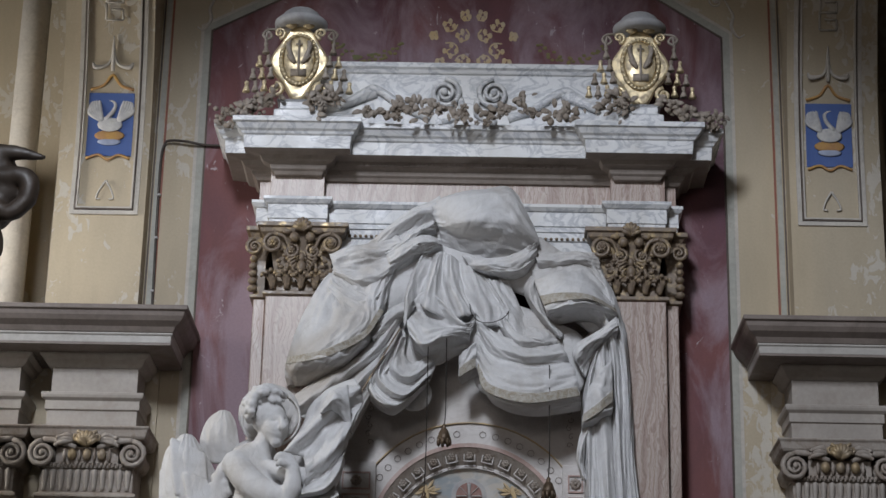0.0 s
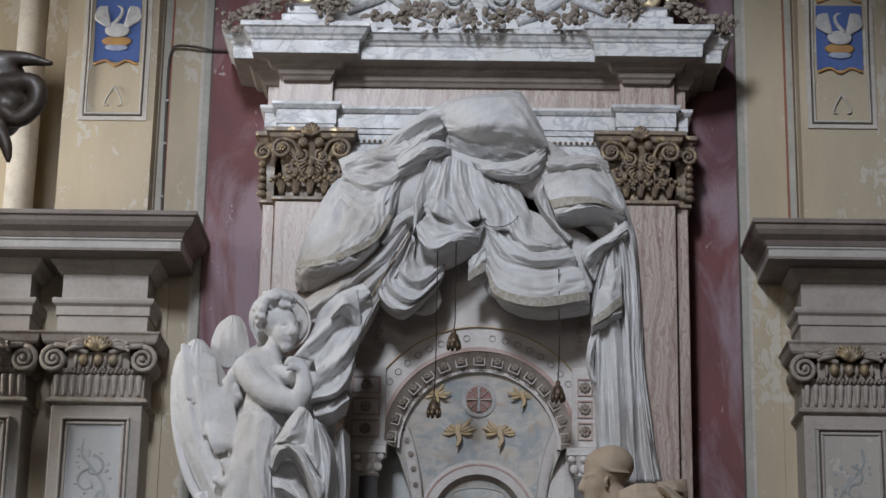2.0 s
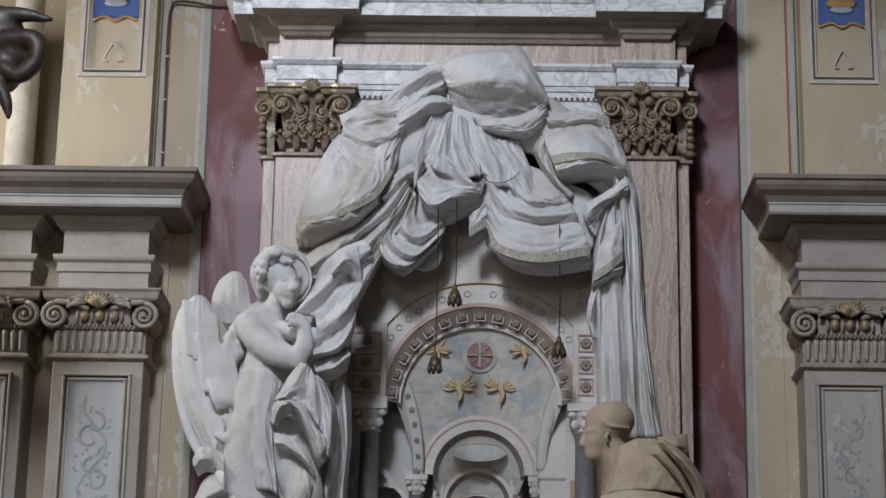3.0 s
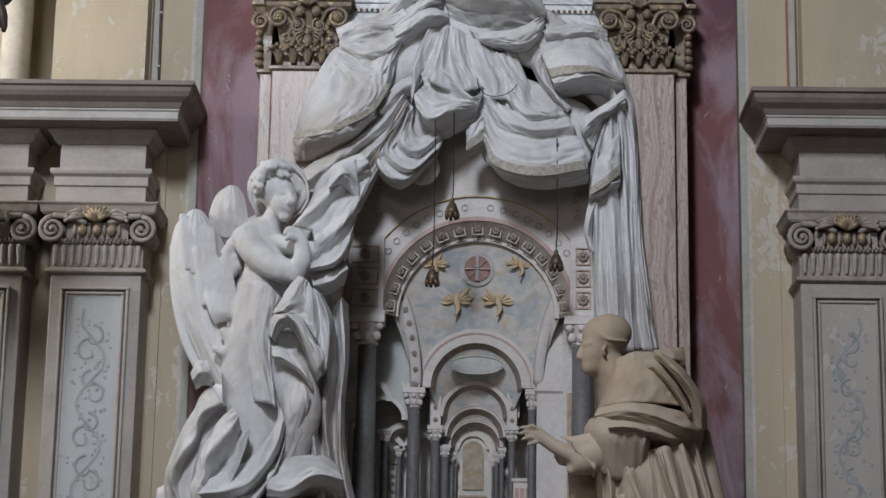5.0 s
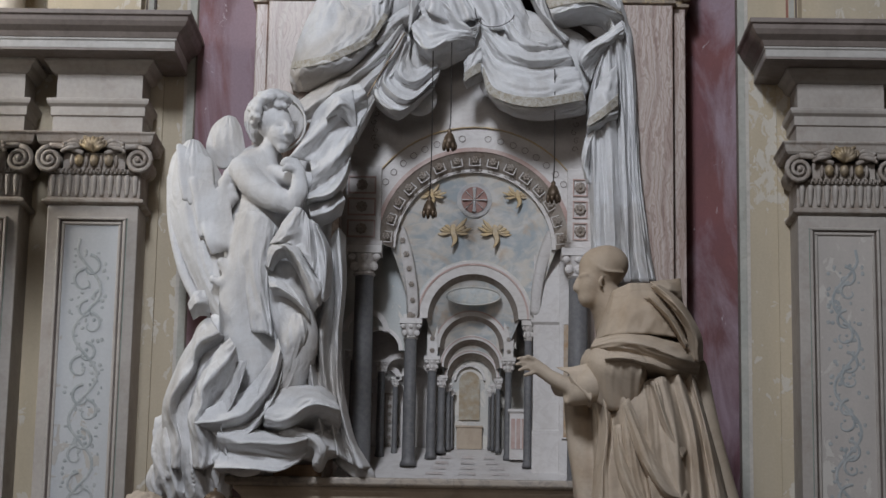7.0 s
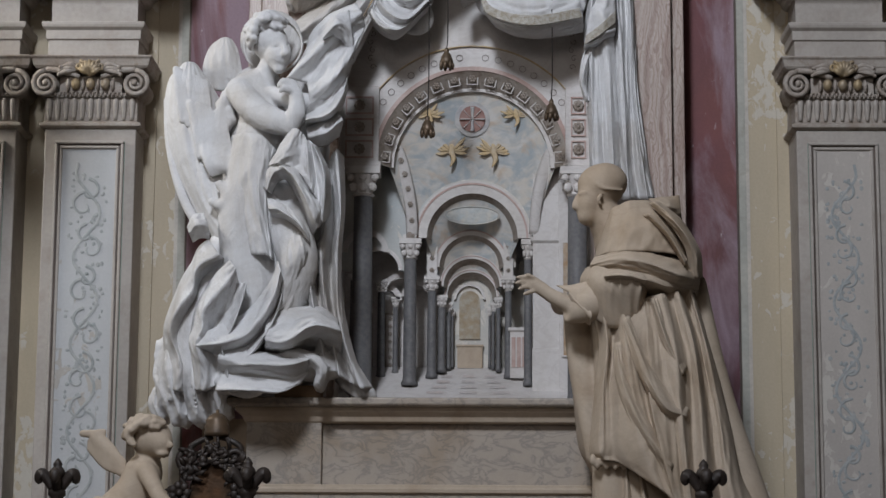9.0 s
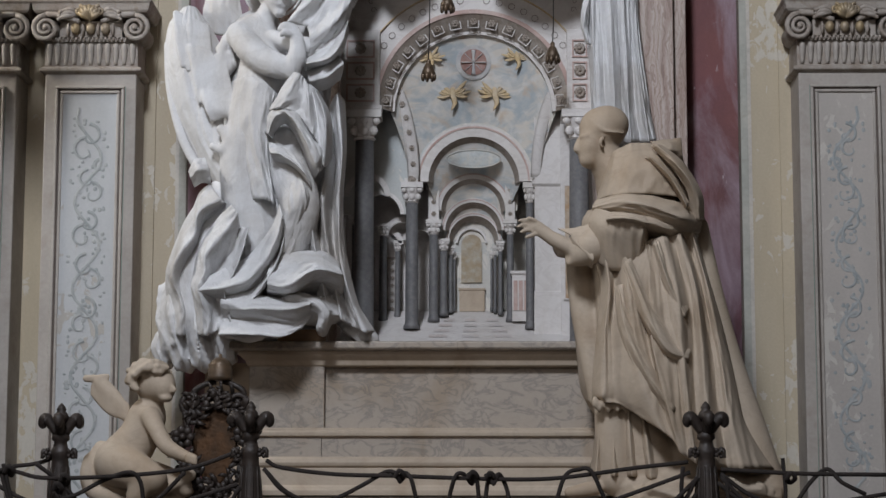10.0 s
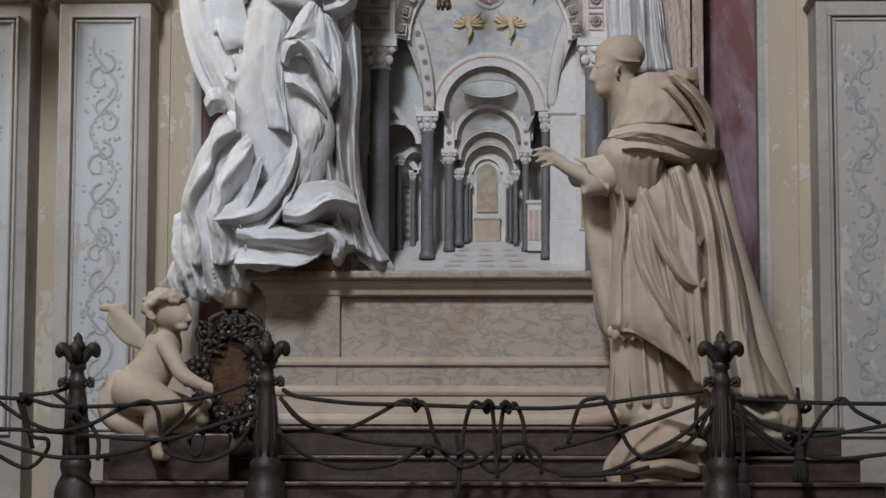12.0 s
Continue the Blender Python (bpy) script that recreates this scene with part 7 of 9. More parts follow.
angel.tube(0.012, 1, (-1.37, 10.31, 2.745, 0.017), (-1.36, 10.31, 2.601, 0.017), carve=True)
angel.crumple(0.010, 0.14, 0.45, 9, lambda x, y, z: np.clip((2.9 - z) / 0.2, 0, 1))
figure = tagged(angel.skin("angel_statue", STATUE), "white marble winged figure with halo, arms crossed, standing in heaped drapery", "statue")
folds = []
folds.append(sheet([(-1.578, 10.69, 4.402), (-1.648, 10.69, 4.316), (-1.668, 10.69, 4.159), (-1.641, 10.68, 3.94), (-1.552, 10.67, 3.723), (-1.433, 10.64, 3.506), (-1.282, 10.61, 3.316)],
    [(-1.552, 10.63, 4.396), (-1.582, 10.6, 4.288), (-1.589, 10.59, 4.136), (-1.535, 10.58, 3.888), (-1.461, 10.57, 3.674), (-1.345, 10.54, 3.474), (-1.232, 10.52, 3.278)],
    [(-1.528, 10.63, 4.4), (-1.517, 10.59, 4.286), (-1.502, 10.57, 4.133), (-1.449, 10.56, 3.916), (-1.383, 10.54, 3.669), (-1.283, 10.51, 3.484), (-1.183, 10.49, 3.25)],
    [(-1.506, 10.65, 4.399), (-1.461, 10.62, 4.285), (-1.404, 10.61, 4.113), (-1.339, 10.59, 3.924), (-1.297, 10.56, 3.705), (-1.227, 10.53, 3.519), (-1.142, 10.51, 3.278)],
    [(-1.497, 10.72, 4.402), (-1.411, 10.71, 4.278), (-1.323, 10.7, 4.104), (-1.276, 10.69, 3.947), (-1.248, 10.65, 3.723), (-1.192, 10.61, 3.534), (-1.127, 10.57, 3.333)], ribs=(7, 0.006), crease=0.015))
folds.append(sheet([(-1.457, 10.74, 4.284), (-1.473, 10.73, 4.392), (-1.439, 10.72, 4.501), (-1.377, 10.72, 4.556)],
    [(-1.385, 10.73, 4.267), (-1.4, 10.69, 4.383), (-1.382, 10.68, 4.481), (-1.359, 10.7, 4.554)],
    [(-1.309, 10.73, 4.268), (-1.313, 10.68, 4.381), (-1.325, 10.67, 4.479), (-1.341, 10.7, 4.554)],
    [(-1.249, 10.74, 4.287), (-1.263, 10.72, 4.392), (-1.285, 10.72, 4.493), (-1.318, 10.72, 4.55)], ribs=(5, 0.004), crease=0.015))
folds.append(sheet([(-1.277, 10.55, 3.977), (-1.328, 10.55, 3.763), (-1.302, 10.53, 3.548), (-1.218, 10.51, 3.336)],
    [(-1.204, 10.43, 3.966), (-1.222, 10.41, 3.735), (-1.209, 10.41, 3.527), (-1.154, 10.41, 3.32)],
    [(-1.11, 10.39, 3.943), (-1.122, 10.35, 3.724), (-1.114, 10.35, 3.517), (-1.084, 10.35, 3.311)],
    [(-1.053, 10.43, 3.893), (-1.075, 10.41, 3.738), (-1.073, 10.41, 3.499), (-1.045, 10.41, 3.293)],
    [(-1.031, 10.51, 3.88), (-1.062, 10.53, 3.702), (-1.061, 10.51, 3.488), (-1.039, 10.49, 3.306)], crease=0.015))
folds.append(sheet([(-1.016, 10.51, 3.458), (-1.031, 10.47, 3.303), (-1.037, 10.47, 3.155), (-1.055, 10.47, 3.008)],
    [(-0.961, 10.39, 3.438), (-0.95, 10.31, 3.307), (-0.977, 10.35, 3.167), (-1.005, 10.39, 3.012)],
    [(-0.916, 10.37, 3.45), (-0.875, 10.27, 3.316), (-0.918, 10.33, 3.165), (-0.955, 10.39, 3.013)],
    [(-0.878, 10.45, 3.435), (-0.847, 10.37, 3.304), (-0.867, 10.41, 3.178), (-0.892, 10.43, 3.02)],
    [(-0.873, 10.57, 3.441), (-0.836, 10.53, 3.315), (-0.844, 10.53, 3.167), (-0.828, 10.53, 3.034)], crease=0.015))
folds.append(sheet([(-1.095, 10.39, 3.667), (-1.07, 10.35, 3.755), (-0.995, 10.31, 3.783), (-0.919, 10.29, 3.745), (-0.864, 10.29, 3.657), (-0.782, 10.29, 3.54), (-0.791, 10.33, 3.465)],
    [(-1.069, 10.32, 3.639), (-1.039, 10.28, 3.711), (-0.981, 10.24, 3.733), (-0.926, 10.23, 3.688), (-0.874, 10.22, 3.598), (-0.825, 10.23, 3.493), (-0.803, 10.27, 3.436)],
    [(-1.057, 10.41, 3.636), (-1.03, 10.41, 3.693), (-0.992, 10.41, 3.715), (-0.954, 10.39, 3.675), (-0.907, 10.39, 3.587), (-0.866, 10.39, 3.483), (-0.835, 10.39, 3.425)], crease=0.015))
folds.append(sheet([(-0.946, 10.35, 3.972), (-1.014, 10.33, 3.871), (-1.071, 10.35, 3.77)],
    [(-0.91, 10.28, 3.951), (-0.961, 10.24, 3.837), (-1.004, 10.26, 3.767)],
    [(-0.884, 10.33, 3.933), (-0.893, 10.3, 3.806), (-0.919, 10.29, 3.745)],
    [(-0.865, 10.28, 3.892), (-0.851, 10.24, 3.735), (-0.84, 10.25, 3.634)],
    [(-0.856, 10.35, 3.908), (-0.819, 10.33, 3.725), (-0.805, 10.31, 3.573)],
    [(-0.836, 10.29, 3.88), (-0.771, 10.27, 3.713), (-0.78, 10.29, 3.466)],
    [(-0.826, 10.47, 3.905), (-0.755, 10.45, 3.75), (-0.749, 10.45, 3.541)], crease=0.015))
folds.append(sheet([(-1.075, 10.39, 3.614), (-1.006, 10.35, 3.583), (-0.915, 10.33, 3.516), (-0.856, 10.35, 3.432)],
    [(-1.06, 10.32, 3.542), (-0.982, 10.27, 3.516), (-0.893, 10.27, 3.447), (-0.846, 10.32, 3.374)],
    [(-1.041, 10.44, 3.505), (-0.974, 10.42, 3.484), (-0.905, 10.42, 3.432), (-0.859, 10.42, 3.362)], crease=0.015))
folds.append(sheet([(-0.912, 10.51, 4.373), (-0.874, 10.53, 4.535), (-0.757, 10.55, 4.652), (-0.639, 10.57, 4.706)],
    [(-0.99, 10.41, 4.254), (-0.844, 10.4, 4.382), (-0.716, 10.42, 4.537), (-0.601, 10.47, 4.63)],
    [(-0.89, 10.47, 4.246), (-0.804, 10.47, 4.37), (-0.69, 10.5, 4.491), (-0.589, 10.55, 4.575)],
    [(-0.863, 10.36, 4.127), (-0.746, 10.33, 4.227), (-0.663, 10.37, 4.345), (-0.627, 10.47, 4.459)],
    [(-0.88, 10.41, 4.063), (-0.764, 10.41, 4.141), (-0.68, 10.45, 4.253), (-0.651, 10.51, 4.377)],
    [(-0.877, 10.32, 4.006), (-0.753, 10.29, 4.036), (-0.688, 10.33, 4.14), (-0.675, 10.45, 4.268)],
    [(-0.9, 10.5, 4.02), (-0.781, 10.5, 4.028), (-0.705, 10.52, 4.116), (-0.675, 10.57, 4.252)], crease=0.015))
folds.append(sheet([(-0.793, 10.45, 4.544), (-0.748, 10.43, 4.595), (-0.668, 10.47, 4.639)],
    [(-0.8, 10.37, 4.454), (-0.716, 10.33, 4.527), (-0.649, 10.41, 4.504)],
    [(-0.772, 10.47, 4.482), (-0.709, 10.43, 4.472), (-0.637, 10.47, 4.366)], crease=0.015))
folds.append(sheet([(-0.887, 10.45, 4.005), (-0.79, 10.41, 4.028), (-0.719, 10.43, 4.094)],
    [(-0.868, 10.38, 3.929), (-0.768, 10.33, 3.949), (-0.688, 10.38, 4.022)],
    [(-0.851, 10.49, 3.893), (-0.778, 10.49, 3.919), (-0.715, 10.51, 3.97)], crease=0.015))
folds.append(sheet([(-0.698, 10.67, 3.889), (-0.687, 10.65, 3.609), (-0.702, 10.63, 3.334), (-0.681, 10.61, 3.062), (-0.614, 10.59, 2.796), (-0.528, 10.57, 2.649)],
    [(-0.726, 10.49, 3.895), (-0.699, 10.47, 3.575), (-0.716, 10.49, 3.31), (-0.701, 10.47, 3.043), (-0.647, 10.45, 2.808), (-0.572, 10.43, 2.629)],
    [(-0.773, 10.59, 3.84), (-0.74, 10.57, 3.563), (-0.758, 10.59, 3.326), (-0.737, 10.57, 3.056), (-0.7, 10.53, 2.875), (-0.635, 10.51, 2.665)],
    [(-0.796, 10.51, 3.491), (-0.794, 10.42, 3.327), (-0.78, 10.42, 3.151), (-0.746, 10.42, 2.977), (-0.687, 10.4, 2.687)],
    [(-0.829, 10.59, 3.415), (-0.837, 10.55, 3.289), (-0.816, 10.53, 3.138), (-0.781, 10.51, 2.974), (-0.728, 10.49, 2.725)],
    [(-0.847, 10.47, 3.335), (-0.847, 10.4, 3.206), (-0.833, 10.38, 3.086), (-0.799, 10.38, 2.942), (-0.759, 10.38, 2.741)],
    [(-0.875, 10.57, 3.321), (-0.876, 10.53, 3.166), (-0.86, 10.49, 3.043), (-0.835, 10.47, 2.924), (-0.809, 10.47, 2.75)], crease=0.015))
folds.append(sheet([(-1.507, 10.53, 3.485), (-1.475, 10.49, 3.538), (-1.419, 10.51, 3.554)],
    [(-1.487, 10.46, 3.443), (-1.438, 10.39, 3.466), (-1.386, 10.44, 3.485)],
    [(-1.477, 10.55, 3.405), (-1.434, 10.51, 3.422), (-1.381, 10.49, 3.414)], crease=0.015))
folds.append(sheet([(-1.393, 10.51, 3.423), (-1.454, 10.51, 3.333), (-1.538, 10.53, 3.186), (-1.606, 10.55, 3.011), (-1.62, 10.57, 2.866), (-1.592, 10.59, 2.635)],
    [(-1.316, 10.4, 3.316), (-1.425, 10.37, 3.242), (-1.449, 10.37, 3.128), (-1.526, 10.39, 3.019), (-1.562, 10.42, 2.906), (-1.512, 10.44, 2.765), (-1.527, 10.47, 2.618)],
    [(-1.286, 10.47, 3.299), (-1.407, 10.53, 3.212), (-1.45, 10.57, 3.075), (-1.504, 10.57, 2.956), (-1.515, 10.57, 2.868), (-1.485, 10.55, 2.719), (-1.487, 10.55, 2.626)], crease=0.015))
folds.append(sheet([(-1.256, 10.35, 3.28), (-1.345, 10.39, 3.197), (-1.428, 10.41, 3.053), (-1.461, 10.39, 2.875), (-1.446, 10.42, 2.764), (-1.429, 10.45, 2.617)],
    [(-1.217, 10.28, 3.225), (-1.284, 10.27, 3.121), (-1.374, 10.27, 3.005), (-1.376, 10.27, 2.919), (-1.402, 10.28, 2.828), (-1.379, 10.32, 2.725), (-1.368, 10.36, 2.609)],
    [(-1.215, 10.41, 3.173), (-1.254, 10.41, 3.055), (-1.326, 10.43, 2.969), (-1.352, 10.43, 2.896), (-1.324, 10.41, 2.787), (-1.304, 10.43, 2.652)],
    [(-1.159, 10.3, 3.157), (-1.193, 10.27, 3.007), (-1.232, 10.27, 2.907), (-1.272, 10.27, 2.826), (-1.252, 10.31, 2.72), (-1.236, 10.35, 2.61)], crease=0.015))
folds.append(sheet([(-1.012, 10.37, 3.286), (-1.054, 10.39, 3.172), (-1.164, 10.39, 3.025), (-1.275, 10.37, 2.962), (-1.413, 10.35, 2.885)],
    [(-0.987, 10.28, 3.214), (-1.022, 10.25, 3.065), (-1.117, 10.25, 2.92), (-1.239, 10.23, 2.844), (-1.416, 10.28, 2.828)],
    [(-0.981, 10.39, 3.173), (-1.019, 10.39, 3.027), (-1.115, 10.39, 2.88), (-1.24, 10.37, 2.798), (-1.34, 10.37, 2.803)],
    [(-0.986, 10.32, 3.075), (-1.02, 10.27, 2.953), (-1.101, 10.27, 2.823), (-1.197, 10.27, 2.736), (-1.274, 10.32, 2.735)],
    [(-1.019, 10.41, 2.971), (-1.062, 10.43, 2.886), (-1.128, 10.41, 2.79), (-1.212, 10.41, 2.714)], crease=0.015))
folds.append(sheet([(-1.048, 10.39, 3.012), (-0.904, 10.39, 3.043), (-0.79, 10.41, 3.048), (-0.705, 10.45, 2.996)],
    [(-1.063, 10.29, 2.912), (-0.92, 10.27, 2.94), (-0.805, 10.25, 2.982), (-0.693, 10.29, 2.946)],
    [(-1.059, 10.27, 2.852), (-0.94, 10.21, 2.841), (-0.812, 10.17, 2.92), (-0.671, 10.23, 2.896)],
    [(-1.066, 10.35, 2.825), (-0.94, 10.39, 2.814), (-0.811, 10.37, 2.883), (-0.678, 10.37, 2.85)],
    [(-1.048, 10.47, 2.804), (-0.937, 10.53, 2.79), (-0.821, 10.53, 2.821), (-0.697, 10.51, 2.809)], crease=0.015))
folds.append(sheet([(-1.273, 10.39, 2.849), (-1.123, 10.35, 2.818), (-0.952, 10.37, 2.794), (-0.782, 10.39, 2.814)],
    [(-1.3, 10.29, 2.765), (-1.135, 10.22, 2.731), (-0.937, 10.22, 2.726), (-0.844, 10.29, 2.758)],
    [(-1.293, 10.37, 2.703), (-1.143, 10.31, 2.685), (-0.943, 10.31, 2.668), (-0.835, 10.37, 2.719)],
    [(-1.31, 10.31, 2.605), (-1.16, 10.24, 2.601), (-0.99, 10.24, 2.589), (-0.886, 10.33, 2.642)], crease=0.015))
dress(figure, folds)

# the stooping robed figure
monk = Clay((0.12, 9.72, 1.38), (1.62, 10.75, 3.84), 0.0095, 0.05, 0.25, 1.4)
monk.blob(0.02, (0.639, 10.2, 3.643), (0.12, 0.12, 0.11))
monk.blob(0.02, (0.572, 10.18, 3.545), (0.067, 0.09, 0.09))
monk.blob(0.004, (0.660, 10.205, 3.662), (0.112, 0.122, 0.098))
monk.tube(0.004, 1, (0.572, 10.11, 3.672, 0.007), (0.612, 10.085, 3.628, 0.007), (0.668, 10.083, 3.602, 0.007), (0.74, 10.12, 3.608, 0.007))
monk.tube(0.008, 1, (0.517, 10.16, 3.575, 0.014), (0.503, 10.15, 3.53, 0.017), (0.52, 10.16, 3.514, 0.014))
monk.blob(0.02, (0.566, 10.17, 3.478), (0.048, 0.06, 0.045))
monk.blob(0.012, (0.527, 10.08, 3.544), (0.014, 0.012, 0.011), True)
monk.tube(0.008, 1, (0.526, 10.12, 3.585, 0.011), (0.554, 10.1, 3.587, 0.011))
monk.tube(0.005, 1, (0.630, 10.085, 3.572, 0.011), (0.618, 10.08, 3.550, 0.011), (0.628, 10.085, 3.528, 0.008))
monk.tube(0.02, 1, (0.62, 10.20, 3.53, 0.085), (0.70, 10.21, 3.42, 0.10), (0.76, 10.22, 3.35, 0.12))
monk.tube(0.03, 1, (0.663, 10.26, 3.48, 0.079), (0.712, 10.26, 3.393, 0.11), (0.763, 10.26, 3.336, 0.15))
monk.tube(0.03, 1, (0.748, 10.24, 3.332, 0.13), (0.819, 10.24, 3.218, 0.19), (0.873, 10.22, 3.072, 0.22), (0.873, 10.22, 2.816, 0.21))
monk.tube(0.03, 1, (0.792, 10.26, 3.394, 0.11), (0.937, 10.28, 3.371, 0.13), (1.04, 10.3, 3.26, 0.097))
monk.tube(0.02, 1, (0.679, 10.06, 3.131, 0.083), (0.605, 10, 3.037, 0.088), (0.544, 10, 2.994, 0.074), (0.473, 10.02, 2.959, 0.044))
monk.blob(0.012, (0.429, 9.96, 2.959), (0.033, 0.07, 0.055), True)
monk.tube(0.01, 1, (0.468, 10.02, 3.009, 0.041), (0.384, 10.02, 3.05, 0.036), (0.328, 10.02, 3.086, 0.03))
monk.tube(0.01, 1, (0.334, 10.02, 3.086, 0.033), (0.294, 10.02, 3.113, 0.033))
monk.tube(0.005, 1, (0.286, 10.01, 3.131, 0.012), (0.243, 9.99, 3.144, 0.011), (0.207, 9.98, 3.137, 0.0083))
monk.tube(0.005, 1, (0.277, 10.01, 3.114, 0.012), (0.232, 9.99, 3.119, 0.011), (0.202, 9.98, 3.108, 0.0083))
monk.tube(0.005, 1, (0.28, 10.01, 3.097, 0.012), (0.241, 9.99, 3.091, 0.011), (0.216, 9.98, 3.081, 0.0083))
monk.tube(0.005, 1, (0.294, 10.01, 3.078, 0.012), (0.261, 9.99, 3.063, 0.011), (0.241, 9.98, 3.056, 0.0083))
monk.tube(0.005, 1, (0.313, 10.01, 3.123, 0.012), (0.285, 9.99, 3.142, 0.011), (0.257, 9.98, 3.154, 0.0083))
monk.tube(0.02, 1, (0.51, 10.26, 2.997, 0.062), (0.537, 10.26, 2.739, 0.068), (0.576, 10.24, 2.452, 0.056), (0.604, 10.24, 2.282, 0.051))
monk.tube(0.03, 1, (0.733, 10.2, 3.017, 0.15), (0.759, 10.2, 2.704, 0.16), (0.784, 10.2, 2.336, 0.16), (0.837, 10.2, 1.971, 0.16))
monk.tube(0.03, 1, (0.935, 10.24, 3.022, 0.16), (0.988, 10.24, 2.708, 0.17), (1.05, 10.24, 2.311, 0.18), (1.12, 10.24, 1.945, 0.2))
monk.tube(0.02, 1, (1.1, 10.28, 3.143, 0.074), (1.16, 10.28, 2.798, 0.085), (1.24, 10.28, 2.455, 0.096), (1.34, 10.28, 2.115, 0.11), (1.43, 10.28, 1.862, 0.1))
monk.tube(0.02, 1, (0.651, 10.1, 2.301, 0.072), (0.665, 10.12, 2.107, 0.084), (0.679, 10.14, 1.885, 0.089))
for k in range(9):
    monk.blob(0.005, (0.575 + 0.022 * k, 9.99 + 0.004 * k, 2.245 - 0.02 * (k % 2)), (0.016, 0.02, 0.03))
monk.tube(0.01, 1, (0.584, 10.1, 1.834, 0.036), (0.522, 10.08, 1.822, 0.033), (0.45, 10.08, 1.811, 0.022))
monk.fold(0.018, 1.0, (0.642, 10.04, 1.581, 0.072), (0.764, 10, 1.717, 0.072), (0.928, 10, 1.786, 0.066), (1.1, 10.04, 1.814, 0.066))
monk.fold(0.018, 1.0, (0.653, 10, 1.499, 0.061), (0.786, 9.96, 1.527, 0.06), (0.937, 9.98, 1.5, 0.061), (1.05, 10, 1.446, 0.055))
monk.fold(0.018, 1.0, (0.769, 10.06, 1.828, 0.072), (0.988, 10.04, 1.855, 0.078), (1.24, 10.1, 1.857, 0.078), (1.45, 10.18, 1.818, 0.062))
monk.fold(0.018, 1.0, (1.07, 10.04, 1.746, 0.061), (1.24, 10.06, 1.746, 0.061), (1.41, 10.14, 1.734, 0.05))
monk.fold(0.018, 1.0, (0.73, 9.92, 1.662, 0.027), (0.863, 9.88, 1.716, 0.027), (1, 9.92, 1.69, 0.027))
monk.fold(0.018, 1.0, (0.701, 9.9, 1.581, 0.025), (0.833, 9.86, 1.595, 0.027), (0.971, 9.9, 1.568, 0.027))
monk.fold(0.018, 1.0, (0.626, 10, 1.608, 0.033), (0.679, 9.96, 1.689, 0.033), (0.789, 9.96, 1.785, 0.03))
monk.fold(0.018, 1.0, (0.842, 9.94, 1.825, 0.027), (1, 9.92, 1.785, 0.027), (1.17, 9.98, 1.813, 0.028), (1.38, 10.08, 1.829, 0.028))
monk.fold(0.018, 1.0, (1.15, 10.02, 1.882, 0.025), (1.29, 10.04, 1.828, 0.028), (1.47, 10.16, 1.79, 0.028))
monk.fold(0.018, 1.0, (0.988, 10.06, 1.664, 0.11), (1.04, 10.06, 1.5, 0.1))
monk.tube(0.012, 1, (0.722, 9.82, 1.621, 0.014), (0.855, 9.8, 1.648, 0.016), (0.966, 9.84, 1.635, 0.014), carve=True)
monk.tube(0.012, 1, (0.888, 9.86, 1.756, 0.014), (1.05, 9.88, 1.743, 0.016), carve=True)
monk.crumple(0.013, 0.2, 0.2, 5, lambda x, y, z: np.clip((2.0 - z) / 0.1, 0, 1))
bishop = tagged(monk.skin("prelate_statue", CREAM), "ivory marble figure in skullcap and long cape, stooping, hand outstretched", "statue")
folds = []
folds.append(sheet([(0.66, 10.22, 3.499), (0.629, 10.2, 3.379), (0.6, 10.2, 3.263)],
    [(0.687, 10.06, 3.503), (0.662, 10, 3.372), (0.637, 9.98, 3.256)],
    [(0.768, 10.02, 3.533), (0.751, 9.92, 3.386), (0.729, 9.9, 3.257)],
    [(0.868, 10.04, 3.537), (0.87, 9.92, 3.387), (0.853, 9.9, 3.257)],
    [(0.96, 10.12, 3.509), (0.98, 10, 3.373), (0.983, 9.96, 3.253)],
    [(1.025, 10.22, 3.47), (1.078, 10.14, 3.34), (1.097, 10.12, 3.222)],
    [(1.059, 10.36, 3.481), (1.142, 10.34, 3.345), (1.154, 10.34, 3.199)], crease=0.010))
folds.append(sheet([(0.591, 10.04, 3.251), (0.715, 9.9, 3.257), (0.853, 9.9, 3.248), (0.996, 9.96, 3.224), (1.121, 10.14, 3.225)],
    [(0.567, 9.97, 3.203), (0.696, 9.83, 3.203), (0.845, 9.81, 3.178), (1.001, 9.88, 3.133), (1.119, 10.1, 3.148)],
    [(0.568, 10, 3.169), (0.699, 9.88, 3.164), (0.849, 9.87, 3.14), (0.992, 9.93, 3.094), (1.114, 10.12, 3.102)],
    [(0.552, 9.96, 3.126), (0.694, 9.82, 3.115), (0.803, 9.81, 3.106), (0.933, 9.89, 3.079), (1.076, 10.08, 3.074)],
    [(0.571, 10.06, 3.093), (0.691, 9.98, 3.081), (0.802, 9.98, 3.067), (0.944, 10.02, 3.042), (1.07, 10.16, 3.042)], crease=0.010))
folds.append(sheet([(0.868, 10.1, 3.557), (0.946, 10.12, 3.572), (1.034, 10.2, 3.594)],
    [(0.894, 10.02, 3.513), (0.966, 10.04, 3.505), (1.036, 10.15, 3.492)],
    [(0.949, 10.16, 3.493), (1.007, 10.18, 3.457), (1.065, 10.28, 3.416)], crease=0.010))
